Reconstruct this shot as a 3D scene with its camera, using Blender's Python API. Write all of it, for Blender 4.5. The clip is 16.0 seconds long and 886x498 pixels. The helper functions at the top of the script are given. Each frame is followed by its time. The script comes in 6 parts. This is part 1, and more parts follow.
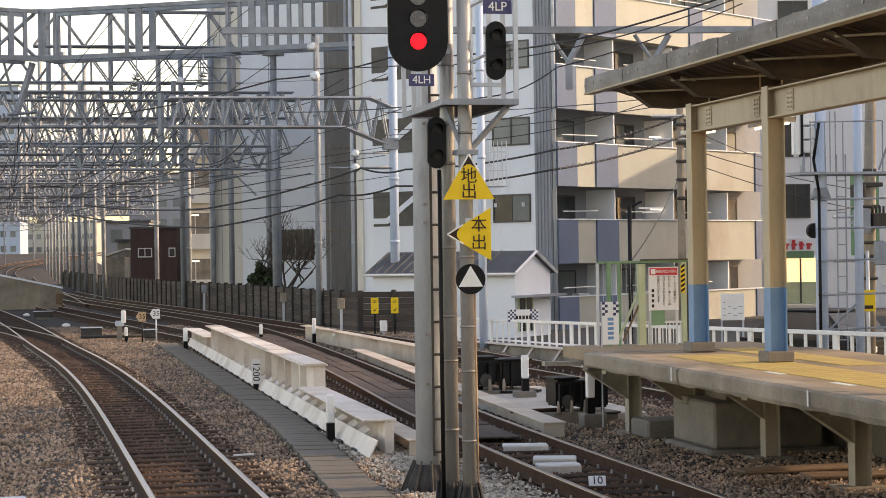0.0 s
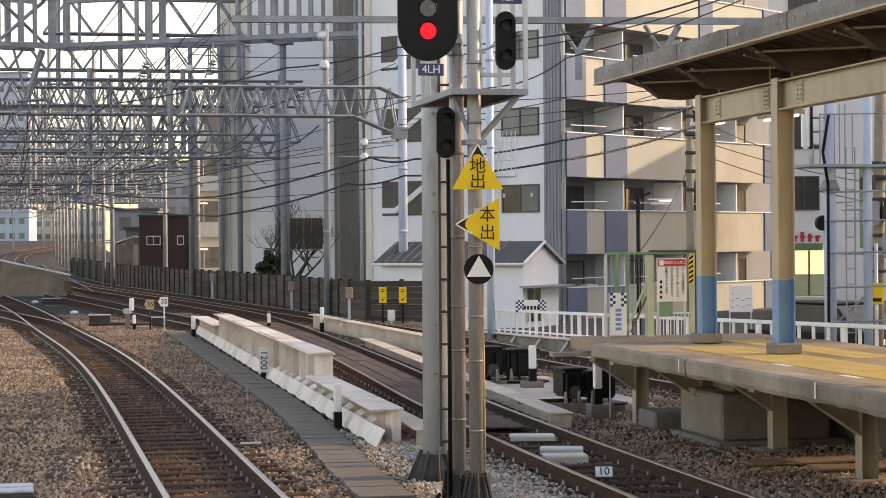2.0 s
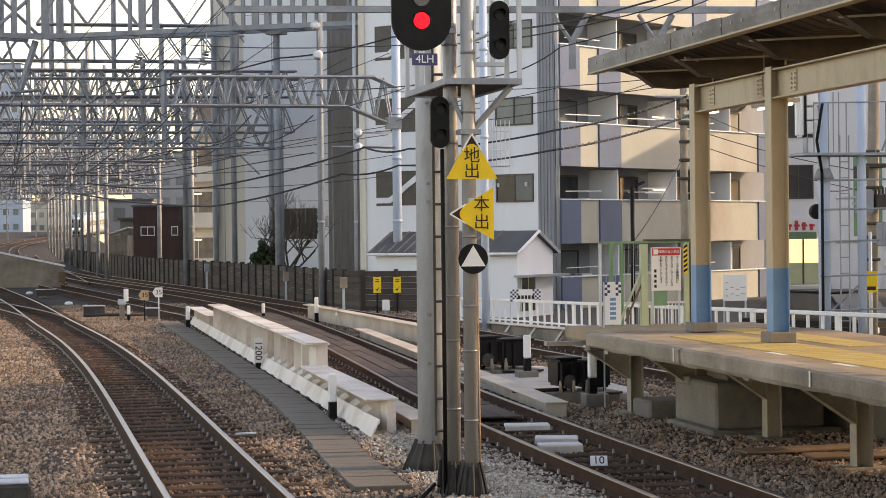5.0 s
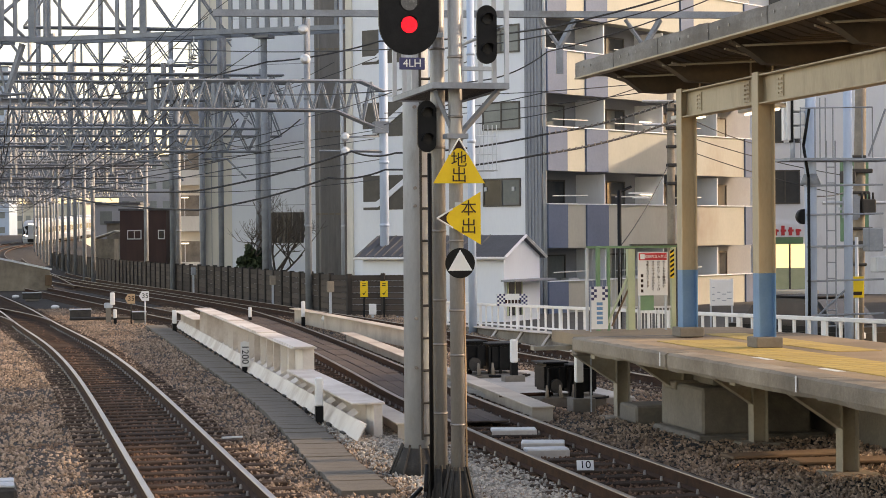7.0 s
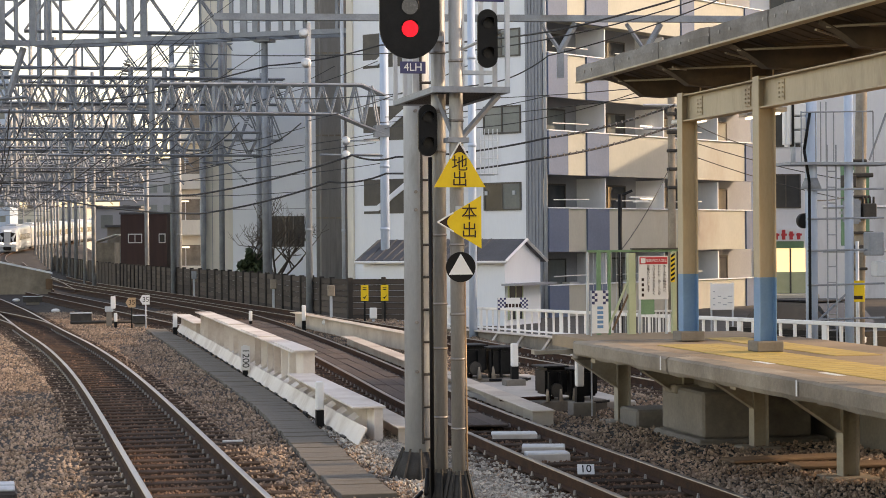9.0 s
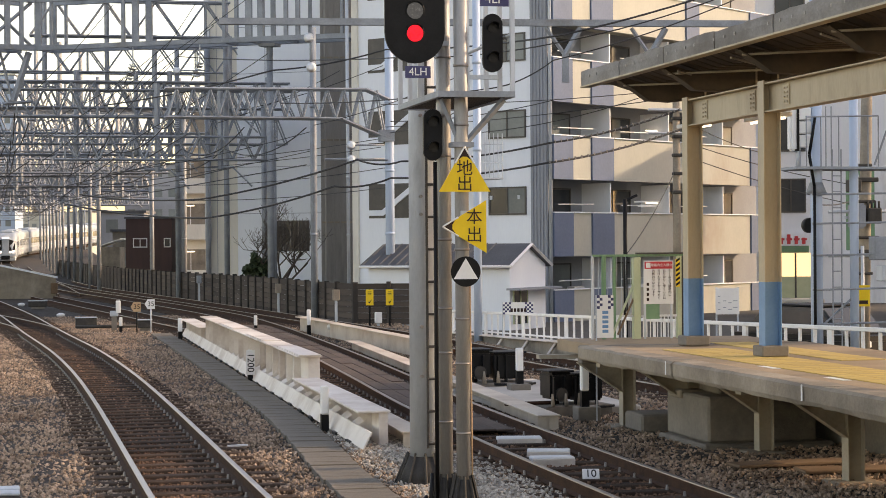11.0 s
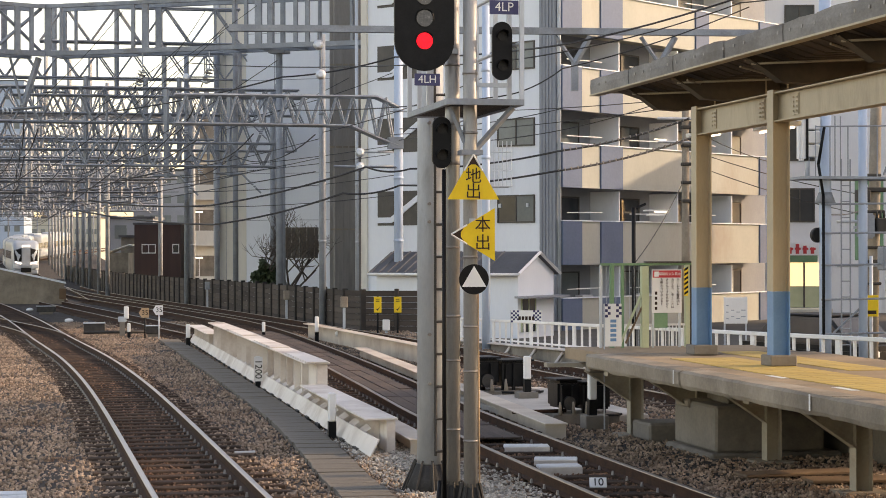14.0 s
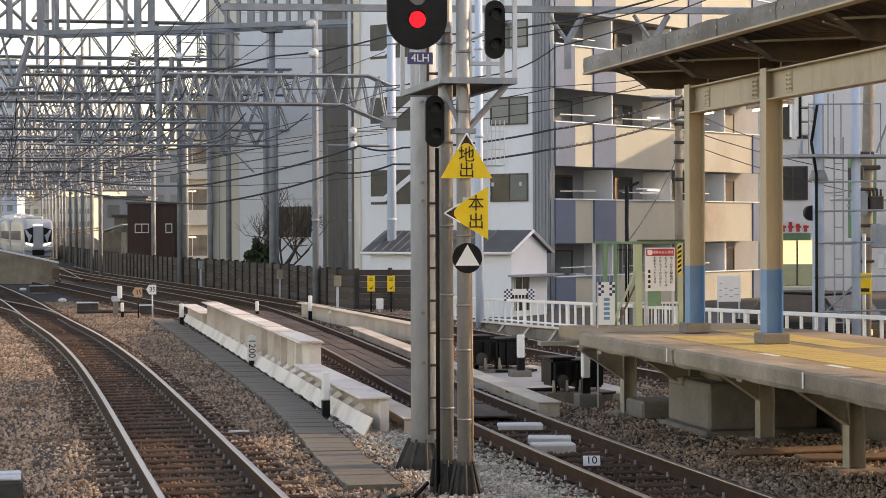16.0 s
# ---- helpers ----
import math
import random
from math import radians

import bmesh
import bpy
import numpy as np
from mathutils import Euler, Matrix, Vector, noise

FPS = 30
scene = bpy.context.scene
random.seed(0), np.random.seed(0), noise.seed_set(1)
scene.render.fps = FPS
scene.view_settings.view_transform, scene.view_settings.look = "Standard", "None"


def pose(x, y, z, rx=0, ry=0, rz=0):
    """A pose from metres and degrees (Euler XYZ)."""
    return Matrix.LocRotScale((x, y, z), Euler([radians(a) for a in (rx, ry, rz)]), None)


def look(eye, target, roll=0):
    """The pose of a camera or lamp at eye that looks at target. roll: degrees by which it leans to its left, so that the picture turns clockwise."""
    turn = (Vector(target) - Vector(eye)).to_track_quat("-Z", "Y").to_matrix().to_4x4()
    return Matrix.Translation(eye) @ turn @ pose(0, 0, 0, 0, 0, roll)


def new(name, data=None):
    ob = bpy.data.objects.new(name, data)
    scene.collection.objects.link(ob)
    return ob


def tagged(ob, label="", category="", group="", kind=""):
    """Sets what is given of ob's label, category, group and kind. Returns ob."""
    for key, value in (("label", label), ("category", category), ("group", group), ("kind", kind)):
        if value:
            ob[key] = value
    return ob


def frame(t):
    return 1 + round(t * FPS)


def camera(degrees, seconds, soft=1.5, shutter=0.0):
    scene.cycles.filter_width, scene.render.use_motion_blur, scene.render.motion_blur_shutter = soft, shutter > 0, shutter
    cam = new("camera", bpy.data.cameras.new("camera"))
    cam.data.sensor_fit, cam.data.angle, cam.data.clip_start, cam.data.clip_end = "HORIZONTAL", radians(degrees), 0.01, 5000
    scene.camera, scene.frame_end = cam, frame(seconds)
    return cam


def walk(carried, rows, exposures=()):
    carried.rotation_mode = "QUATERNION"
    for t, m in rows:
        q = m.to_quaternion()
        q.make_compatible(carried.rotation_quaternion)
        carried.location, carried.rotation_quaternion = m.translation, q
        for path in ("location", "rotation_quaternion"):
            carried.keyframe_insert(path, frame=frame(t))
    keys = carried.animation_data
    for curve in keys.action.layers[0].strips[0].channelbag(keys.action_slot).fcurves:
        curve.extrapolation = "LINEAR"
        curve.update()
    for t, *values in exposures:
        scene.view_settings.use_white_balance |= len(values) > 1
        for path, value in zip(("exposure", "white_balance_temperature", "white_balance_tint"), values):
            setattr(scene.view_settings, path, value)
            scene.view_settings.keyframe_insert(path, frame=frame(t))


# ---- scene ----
cam = camera(24.91, 16.0, soft=0.9)
PATH = [
    (0, pose(-0.009, 0.005, 2.498, 90.081, 0.811, -12.217)),
    (0.5, pose(-0.009, 0.005, 2.498, 90.058, 0.741, -12.170)),
    (1, pose(-0.009, 0.005, 2.498, 89.980, 0.628, -12.110)),
    (1.5, pose(-0.009, 0.005, 2.498, 89.883, 0.559, -12.045)),
    (2, pose(-0.009, 0.005, 2.498, 89.792, 0.424, -11.979)),
    (2.5, pose(-0.009, 0.005, 2.498, 89.743, 0.419, -11.955)),
    (3, pose(-0.009, 0.005, 2.498, 89.692, 0.434, -11.930)),
    (3.5, pose(-0.009, 0.005, 2.498, 89.599, 0.542, -11.945)),
    (4, pose(-0.009, 0.005, 2.498, 89.490, 0.585, -11.981)),
    (6.5, pose(-0.009, 0.005, 2.498, 89.569, 0.514, -12.462)),
    (7, pose(-0.009, 0.005, 2.498, 89.616, 0.473, -12.514)),
    (7.5, pose(-0.009, 0.005, 2.498, 89.659, 0.438, -12.519)),
    (8, pose(-0.009, 0.005, 2.498, 89.696, 0.480, -12.493)),
    (8.5, pose(-0.009, 0.005, 2.498, 89.715, 0.459, -12.471)),
    (9, pose(-0.009, 0.005, 2.498, 89.728, 0.437, -12.495)),
    (11.5, pose(-0.009, 0.005, 2.498, 89.878, 0.367, -12.250)),
    (12, pose(-0.009, 0.005, 2.498, 89.879, 0.275, -12.118)),
    (12.5, pose(-0.009, 0.005, 2.498, 89.931, 0.235, -12.049)),
    (13, pose(-0.009, 0.005, 2.498, 90.005, 0.154, -12.044)),
    (13.5, pose(-0.009, 0.005, 2.498, 90.078, 0.105, -12.067)),
    (14, pose(-0.009, 0.005, 2.498, 90.076, 0.101, -12.113)),
    (14.5, pose(-0.009, 0.005, 2.498, 89.986, 0.082, -12.151)),
    (15, pose(-0.009, 0.005, 2.498, 89.844, 0.095, -12.216)),
    (15.5, pose(-0.009, 0.005, 2.498, 89.659, 0.164, -12.257)),
    (16, pose(-0.009, 0.005, 2.498, 89.470, 0.234, -12.305)),
]
walk(cam, PATH, ((0, 1.50, 9300, 23), (16, 1.50, 9300, 23)))

# ---- light ----
SUN_HEADING, SUN_HEIGHT = 92.0, 22.0     # clockwise from +Y, degrees over the horizon
world = bpy.data.worlds.new("world")
scene.world = world
world.use_nodes = True
sky = world.node_tree.nodes.new("ShaderNodeTexSky")
sky.sky_type = "NISHITA"
sky.sun_disc = False
sky.sun_elevation = radians(SUN_HEIGHT)
sky.sun_rotation = radians(SUN_HEADING)
sky.air_density, sky.dust_density, sky.ozone_density = 1.0, 0.9, 1.0
world.node_tree.nodes["Background"].inputs[1].default_value = 0.15
world.node_tree.links.new(sky.outputs[0], world.node_tree.nodes["Background"].inputs[0])
sun = new("sun", bpy.data.lights.new("sun", "SUN"))
sun.data.energy, sun.data.angle, sun.data.color = 1.2, radians(0.6), (1.0, 0.93, 0.78)
sh, se = radians(SUN_HEADING), radians(SUN_HEIGHT)
SUN_DIR = Vector((math.sin(sh) * math.cos(se), math.cos(sh) * math.cos(se), math.sin(se)))
sun.matrix_world = look(SUN_DIR * 100, (0, 0, 0))


# ---- materials ----
def material(name, a, b, rough=0.7, metal=0.0, scale=3.0, fine=40.0, bump=0.15, spot=None, amount=0.3, per="", stretch=(1, 1, 1)):
    """Two-tone surface: broad mottling from a to b, fine grain, relief, and stains of colour spot."""
    m = bpy.data.materials.new(name)
    m.use_nodes = True
    t = m.node_tree
    n, l = t.nodes, t.links
    bs = n["Principled BSDF"]
    bs.inputs["Roughness"].default_value, bs.inputs["Metallic"].default_value = rough, metal
    co = n.new("ShaderNodeTexCoord")
    mp = n.new("ShaderNodeMapping")
    mp.inputs["Scale"].default_value = stretch
    l.new(co.outputs["Object"], mp.inputs[0])

    def grain(s, detail, rough_=0.6):
        g = n.new("ShaderNodeTexNoise")
        g.inputs["Scale"].default_value, g.inputs["Detail"].default_value, g.inputs["Roughness"].default_value = s, detail, rough_
        l.new(mp.outputs[0], g.inputs["Vector"])
        return g

    def blend(f, x, y):
        k = n.new("ShaderNodeMix")
        k.data_type = "RGBA"
        l.new(f, k.inputs[0])
        for v, slot in ((x, 6), (y, 7)):
            if isinstance(v, tuple):
                k.inputs[slot].default_value = (*v, 1)
            else:
                l.new(v, k.inputs[slot])
        return k.outputs[2]

    def steps(src, lo, hi):
        r = n.new("ShaderNodeMapRange")
        r.inputs[1].default_value, r.inputs[2].default_value = lo, hi
        l.new(src, r.inputs[0])
        return r.outputs[0]

    g1, g2 = grain(scale, 4), grain(fine, 5)
    add = n.new("ShaderNodeMath")
    add.operation = "MULTIPLY_ADD"
    add.inputs[1].default_value = 0.45
    l.new(g2.outputs[0], add.inputs[0])
    l.new(g1.outputs[0], add.inputs[2])
    f = steps(add.outputs[0], 0.5, 0.95)
    if per:
        info = n.new("ShaderNodeObjectInfo" if per == "object" else "ShaderNodeNewGeometry")
        mixv = n.new("ShaderNodeMath")
        mixv.operation = "MULTIPLY_ADD"
        mixv.inputs[1].default_value = 0.5
        l.new(f, mixv.inputs[0])
        half = n.new("ShaderNodeMath")
        half.operation = "MULTIPLY"
        half.inputs[1].default_value = 0.6
        l.new(info.outputs["Random" if per == "object" else "Random Per Island"], half.inputs[0])
        l.new(half.outputs[0], mixv.inputs[2])
        f = mixv.outputs[0]
    col = blend(f, a, b)
    if spot:
        g3 = grain(scale * 0.37, 6, 0.7)
        col = blend(steps(g3.outputs[0], 0.62 - amount * 0.4, 0.72), col, spot)
    l.new(col, bs.inputs["Base Color"])
    if bump:
        bp = n.new("ShaderNodeBump")
        bp.inputs["Strength"].default_value, bp.inputs["Distance"].default_value = bump, 0.02
        l.new(g2.outputs[0], bp.inputs["Height"])
        l.new(bp.outputs[0], bs.inputs["Normal"])
        r2 = n.new("ShaderNodeMapRange")
        r2.inputs[3].default_value, r2.inputs[4].default_value = max(0.05, rough - 0.12), min(1, rough + 0.12)
        l.new(g1.outputs[0], r2.inputs[0])
        l.new(r2.outputs[0], bs.inputs["Roughness"])
    return m


def glow(name, colour, strength):
    m = bpy.data.materials.new(name)
    m.use_nodes = True
    bs = m.node_tree.nodes["Principled BSDF"]
    bs.inputs["Base Color"].default_value = (*colour, 1)
    bs.inputs["Emission Color"].default_value = (*colour, 1)
    bs.inputs["Emission Strength"].default_value = strength
    return m


M = {
    "earth": material("earth", (0.06, 0.052, 0.045), (0.11, 0.095, 0.08), 0.95, scale=0.4, fine=6),
    # bed colour kept near black: gap shade between the loose stones
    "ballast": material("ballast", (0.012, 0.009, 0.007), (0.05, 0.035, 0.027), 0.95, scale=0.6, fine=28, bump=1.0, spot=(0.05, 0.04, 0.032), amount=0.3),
    "stone": material("ballast_stone", (0.026, 0.017, 0.013), (0.62, 0.445, 0.325), 0.85, scale=0.8, fine=30, per="island", spot=(0.19, 0.105, 0.065), amount=0.22),
    "stone_rusty": material("rusty_ballast_stone", (0.024, 0.013, 0.009), (0.37, 0.215, 0.145), 0.85, scale=0.8, fine=30, per="island", spot=(0.17, 0.08, 0.045), amount=0.25),
    "stone_pale": material("pale_ballast_stone", (0.05, 0.045, 0.04), (0.72, 0.64, 0.55), 0.8, scale=0.8, fine=30, per="island"),
    "sleeper": material("sleeper_timber", (0.035, 0.023, 0.017), (0.115, 0.075, 0.053), 0.9, scale=4, fine=50, bump=0.5, per="object", stretch=(1, 6, 6)),
    "rail": material("rail_rust", (0.034, 0.017, 0.011), (0.085, 0.042, 0.027), 0.8, scale=5, fine=60),
    "railhead": material("rail_polished", (0.50, 0.45, 0.42), (0.64, 0.58, 0.55), 0.34, 1.0, scale=2, fine=30, bump=0.05),
    "railhead_dull": material("rail_dull", (0.25, 0.21, 0.18), (0.36, 0.31, 0.27), 0.4, 1.0, scale=2, fine=30, bump=0.05),
    "clip": material("clip_steel", (0.20, 0.18, 0.165), (0.34, 0.31, 0.29), 0.4, 0.5, scale=9),
    "galv": material("galvanised_steel", (0.42, 0.455, 0.49), (0.56, 0.595, 0.63), 0.45, 0.1, scale=3, fine=30, bump=0.08, spot=(0.34, 0.35, 0.36), amount=0.2, stretch=(2, 2, 0.6)),
    "galv_blue": material("painted_steel_blue_grey", (0.20, 0.222, 0.25), (0.34, 0.37, 0.40), 0.6, 0.1, scale=1.5, fine=20, bump=0.1, spot=(0.17, 0.16, 0.15), amount=0.22),
    "pale_blue": material("pale_blue_pole_paint", (0.40, 0.50, 0.64), (0.50, 0.60, 0.73), 0.5, 0.0, scale=1.5, fine=20, bump=0.06, spot=(0.36, 0.42, 0.50), amount=0.15, stretch=(2, 2, 0.4)),
    "pole_warm": material("weathered_steel_pole", (0.26, 0.25, 0.24), (0.40, 0.385, 0.365), 0.4, 0.15, scale=2, fine=40, bump=0.1, spot=(0.20, 0.165, 0.14), amount=0.28, stretch=(3, 3, 0.5)),
    "black": material("black_paint", (0.006, 0.006, 0.0065), (0.014, 0.014, 0.015), 0.45, scale=5, fine=60, bump=0.05),
    "dark": material("dark_iron", (0.03, 0.028, 0.026), (0.07, 0.062, 0.055), 0.75, 0.2, scale=6, fine=50, bump=0.3),
    "lens_off": material("signal_lens", (0.07, 0.07, 0.07), (0.12, 0.115, 0.11), 0.25, scale=30, fine=90, bump=0.2),
    "lens_dark": material("dark_signal_lens", (0.012, 0.011, 0.011), (0.03, 0.027, 0.025), 0.2, scale=30, fine=90, bump=0.2),
    "red": glow("signal_red", (1.0, 0.004, 0.02), 0.75),
    "white_girder": material("white_girder_paint", (0.68, 0.60, 0.53), (0.80, 0.73, 0.66), 0.6, scale=1.2, fine=25, bump=0.1, spot=(0.44, 0.33, 0.26), amount=0.36),
    "white": material("white_paint", (0.74, 0.73, 0.71), (0.82, 0.81, 0.79), 0.55, scale=3, fine=30, bump=0.08, spot=(0.6, 0.57, 0.53), amount=0.12),
    "tan_steel": material("cream_steel_paint", (0.41, 0.33, 0.22), (0.50, 0.41, 0.285), 0.5, scale=1.5, fine=25, bump=0.06, spot=(0.26, 0.18, 0.11), amount=0.28, stretch=(1.5, 1.5, 0.5)),
    "support_paint": material("dirty_support_paint", (0.30, 0.26, 0.20), (0.42, 0.365, 0.285), 0.65, scale=2.0, fine=25, bump=0.15, spot=(0.14, 0.10, 0.07), amount=0.35),
    "blue_paint": material("blue_paint", (0.10, 0.24, 0.42), (0.15, 0.31, 0.50), 0.5, scale=2, fine=30, bump=0.06, spot=(0.10, 0.20, 0.33), amount=0.2),
    "concrete": material("concrete", (0.24, 0.195, 0.148), (0.41, 0.345, 0.27), 0.85, scale=1.2, fine=22, bump=0.35, spot=(0.12, 0.10, 0.08), amount=0.5),
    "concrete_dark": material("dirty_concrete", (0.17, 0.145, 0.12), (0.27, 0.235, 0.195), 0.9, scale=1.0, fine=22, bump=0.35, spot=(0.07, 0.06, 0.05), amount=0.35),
    "beam_cream": material("pale_cream_beam", (0.52, 0.43, 0.34), (0.64, 0.55, 0.45), 0.6, scale=1.2, fine=25, bump=0.1, spot=(0.36, 0.25, 0.18), amount=0.35),
    "concrete_pale": material("pale_concrete", (0.42, 0.38, 0.33), (0.56, 0.51, 0.45), 0.85, scale=1.0, fine=22, bump=0.25, spot=(0.28, 0.25, 0.21), amount=0.3),
    "asphalt": material("platform_asphalt", (0.28, 0.20, 0.13), (0.42, 0.31, 0.205), 0.9, scale=0.8, fine=40, bump=0.3, spot=(0.15, 0.115, 0.085), amount=0.3),
    "yellow_tile": material("yellow_tactile", (0.46, 0.31, 0.08), (0.64, 0.45, 0.12), 0.75, scale=2, fine=30, bump=0.2, spot=(0.33, 0.235, 0.12), amount=0.45, per="object"),
    "plank": material("walkway_board", (0.115, 0.096, 0.075), (0.24, 0.20, 0.155), 0.9, scale=1.6, fine=40, bump=0.3, spot=(0.08, 0.066, 0.052), amount=0.3, stretch=(1, 1.6, 1)),
    "yellow": material("yellow_sign", (0.82, 0.52, 0.01), (0.90, 0.60, 0.02), 0.4, scale=4, fine=40, bump=0.04),
    "brown_ink": material("sign_ink", (0.035, 0.02, 0.015), (0.06, 0.035, 0.025), 0.5, bump=0),
    "navy": material("navy_sign", (0.03, 0.03, 0.10), (0.045, 0.045, 0.14), 0.4, bump=0),
    "fence": material("fence_plank", (0.028, 0.021, 0.017), (0.12, 0.092, 0.074), 0.9, scale=1.4, fine=14, bump=0.4, per="object", spot=(0.03, 0.026, 0.023), amount=0.35, stretch=(0.7, 3, 6)),
    "fence_post": material("fence_post", (0.018, 0.015, 0.013), (0.06, 0.05, 0.043), 0.9, scale=1.4, fine=14, bump=0.3, per="object"),
    # emission added to brighten the yellow shop front
    "shop_front_glow": glow("added_shop_front_glow", (1.0, 0.80, 0.46), 0.42),
    "wall_white": material("white_render", (0.76, 0.79, 0.83), (0.83, 0.86, 0.89), 0.85, scale=0.35, fine=8, bump=0.1, spot=(0.60, 0.61, 0.63), amount=0.12, stretch=(2, 2, 0.5)),
    "wall_ivory": material("ivory_render", (0.66, 0.62, 0.54), (0.76, 0.72, 0.64), 0.85, scale=0.35, fine=8, bump=0.1, spot=(0.50, 0.47, 0.42), amount=0.15, stretch=(2, 2, 0.5)),
    "wall_grey": material("grey_siding", (0.24, 0.255, 0.28), (0.32, 0.335, 0.36), 0.8, scale=0.4, fine=10, bump=0.1, spot=(0.25, 0.26, 0.28), amount=0.12),
    "band_grey": material("blue_grey_tile", (0.085, 0.125, 0.20), (0.125, 0.17, 0.26), 0.7, scale=0.5, fine=12, bump=0.1),
    "wall_cream": material("cream_render", (0.40, 0.395, 0.34), (0.48, 0.47, 0.405), 0.85, scale=0.4, fine=10, bump=0.1, spot=(0.38, 0.33, 0.27), amount=0.15, stretch=(1, 1, 0.6)),
    "pier": material("pier_concrete", (0.22, 0.205, 0.19), (0.32, 0.30, 0.28), 0.9, scale=0.5, fine=12, bump=0.2, spot=(0.11, 0.10, 0.095), amount=0.3, stretch=(3, 3, 0.4)),
    "glass": material("window_glass", (0.03, 0.035, 0.04), (0.07, 0.075, 0.08), 0.12, scale=0.3, fine=2, bump=0),
    "curtain": material("curtained_pane", (0.08, 0.10, 0.105), (0.20, 0.225, 0.22), 0.3, scale=0.8, fine=10, bump=0, per="object"),
    "frame_dark": material("bronze_frame", (0.06, 0.055, 0.05), (0.10, 0.09, 0.08), 0.5, 0.3),
    "maroon": material("maroon_siding", (0.058, 0.032, 0.029), (0.085, 0.046, 0.041), 0.8, scale=0.6, fine=14, stretch=(5, 5, 0.6)),
    "roof_dark": material("slate_roof", (0.05, 0.052, 0.058), (0.10, 0.10, 0.11), 0.6, scale=1, fine=18, bump=0.3),
    "roof_under": material("roof_sheet", (0.075, 0.055, 0.037), (0.14, 0.105, 0.072), 0.8, scale=0.8, fine=15, bump=0.15, spot=(0.03, 0.022, 0.016), amount=0.4),
    "fascia": material("weathered_fascia", (0.17, 0.155, 0.14), (0.33, 0.31, 0.285), 0.8, scale=1.2, fine=18, bump=0.2, spot=(0.14, 0.12, 0.10), amount=0.4, stretch=(1, 1, 2)),
    "green_paint": material("green_paint", (0.10, 0.22, 0.12), (0.18, 0.32, 0.18), 0.6, scale=2),
    "green_cream": material("pale_green_post", (0.40, 0.45, 0.28), (0.50, 0.54, 0.36), 0.6, scale=2),
    "red_paint": material("red_paint", (0.55, 0.03, 0.04), (0.65, 0.05, 0.06), 0.5, bump=0),
    "wire": material("wire", (0.03, 0.03, 0.032), (0.06, 0.06, 0.062), 0.6, 0.3, bump=0),
    "porcelain": material("porcelain", (0.62, 0.66, 0.70), (0.72, 0.76, 0.80), 0.3, bump=0),
    # rust brown; also colours the slabs that stand for sunlit ground
    "rubble": material("rust_and_sunlit_brown", (0.14, 0.085, 0.05), (0.24, 0.15, 0.09), 0.8, 0.1, scale=2, fine=20),
    "leaf": material("evergreen_leaf", (0.015, 0.03, 0.012), (0.05, 0.075, 0.03), 0.7, scale=4, per="island"),
    "bark": material("bark", (0.07, 0.055, 0.045), (0.13, 0.105, 0.085), 0.9, scale=6, fine=40, bump=0.4),
    "train_white": material("train_body_white", (0.33, 0.37, 0.41), (0.41, 0.45, 0.49), 0.3, scale=0.5, fine=6, bump=0),
    "train_grey": material("train_body_silver", (0.42, 0.46, 0.50), (0.52, 0.56, 0.60), 0.35, 0.2, scale=0.5, fine=6, bump=0),
    "lamp": glow("headlamp", (1.0, 0.98, 0.92), 2.5),
    "tube": glow("fluorescent_tube", (1.0, 0.95, 0.82), 1.0),
    "far_blue": material("far_glass_tower", (0.30, 0.40, 0.52), (0.40, 0.50, 0.62), 0.4, scale=0.1, fine=1, bump=0),
    "amber": material("amber_panel", (0.50, 0.30, 0.16), (0.60, 0.40, 0.24), 0.6),
}

for dull in ("black", "glass", "brown_ink", "rail", "sleeper", "stone", "stone_rusty", "lens_dark"):
    M[dull].node_tree.nodes["Principled BSDF"].inputs["Specular IOR Level"].default_value = 0.3 if dull == "glass" else 0.15

rt = M["red"].node_tree
cells = rt.nodes.new("ShaderNodeTexVoronoi")
cells.inputs["Scale"].default_value = 42.0
level = rt.nodes.new("ShaderNodeMapRange")
level.inputs[1].default_value, level.inputs[2].default_value, level.inputs[3].default_value, level.inputs[4].default_value = 0.0, 0.7, 0.85, 0.12
at_ = rt.nodes.new("ShaderNodeTexCoord")
rt.links.new(at_.outputs["Object"], cells.inputs["Vector"])
rt.links.new(cells.outputs["Distance"], level.inputs[0])
rt.links.new(level.outputs[0], rt.nodes["Principled BSDF"].inputs["Emission Strength"])

# ---- building blocks ----
def box(bm, x0, x1, y0, y1, z0, z1):
    v = [bm.verts.new(p) for p in ((x0, y0, z0), (x1, y0, z0), (x1, y1, z0), (x0, y1, z0), (x0, y0, z1), (x1, y0, z1), (x1, y1, z1), (x0, y1, z1))]
    for q in ((3, 2, 1, 0), (4, 5, 6, 7), (0, 1, 5, 4), (1, 2, 6, 5), (2, 3, 7, 6), (3, 0, 4, 7)):
        bm.faces.new([v[i] for i in q])
    return v


def blocks(*dims):
    bm = bmesh.new()
    for d in dims:
        box(bm, *d)
    return bm


def bevelled(bm, width, segments=1):
    bmesh.ops.bevel(bm, geom=list(bm.edges), offset=width, segments=segments, affect="EDGES", clamp_overlap=True)
    return bm


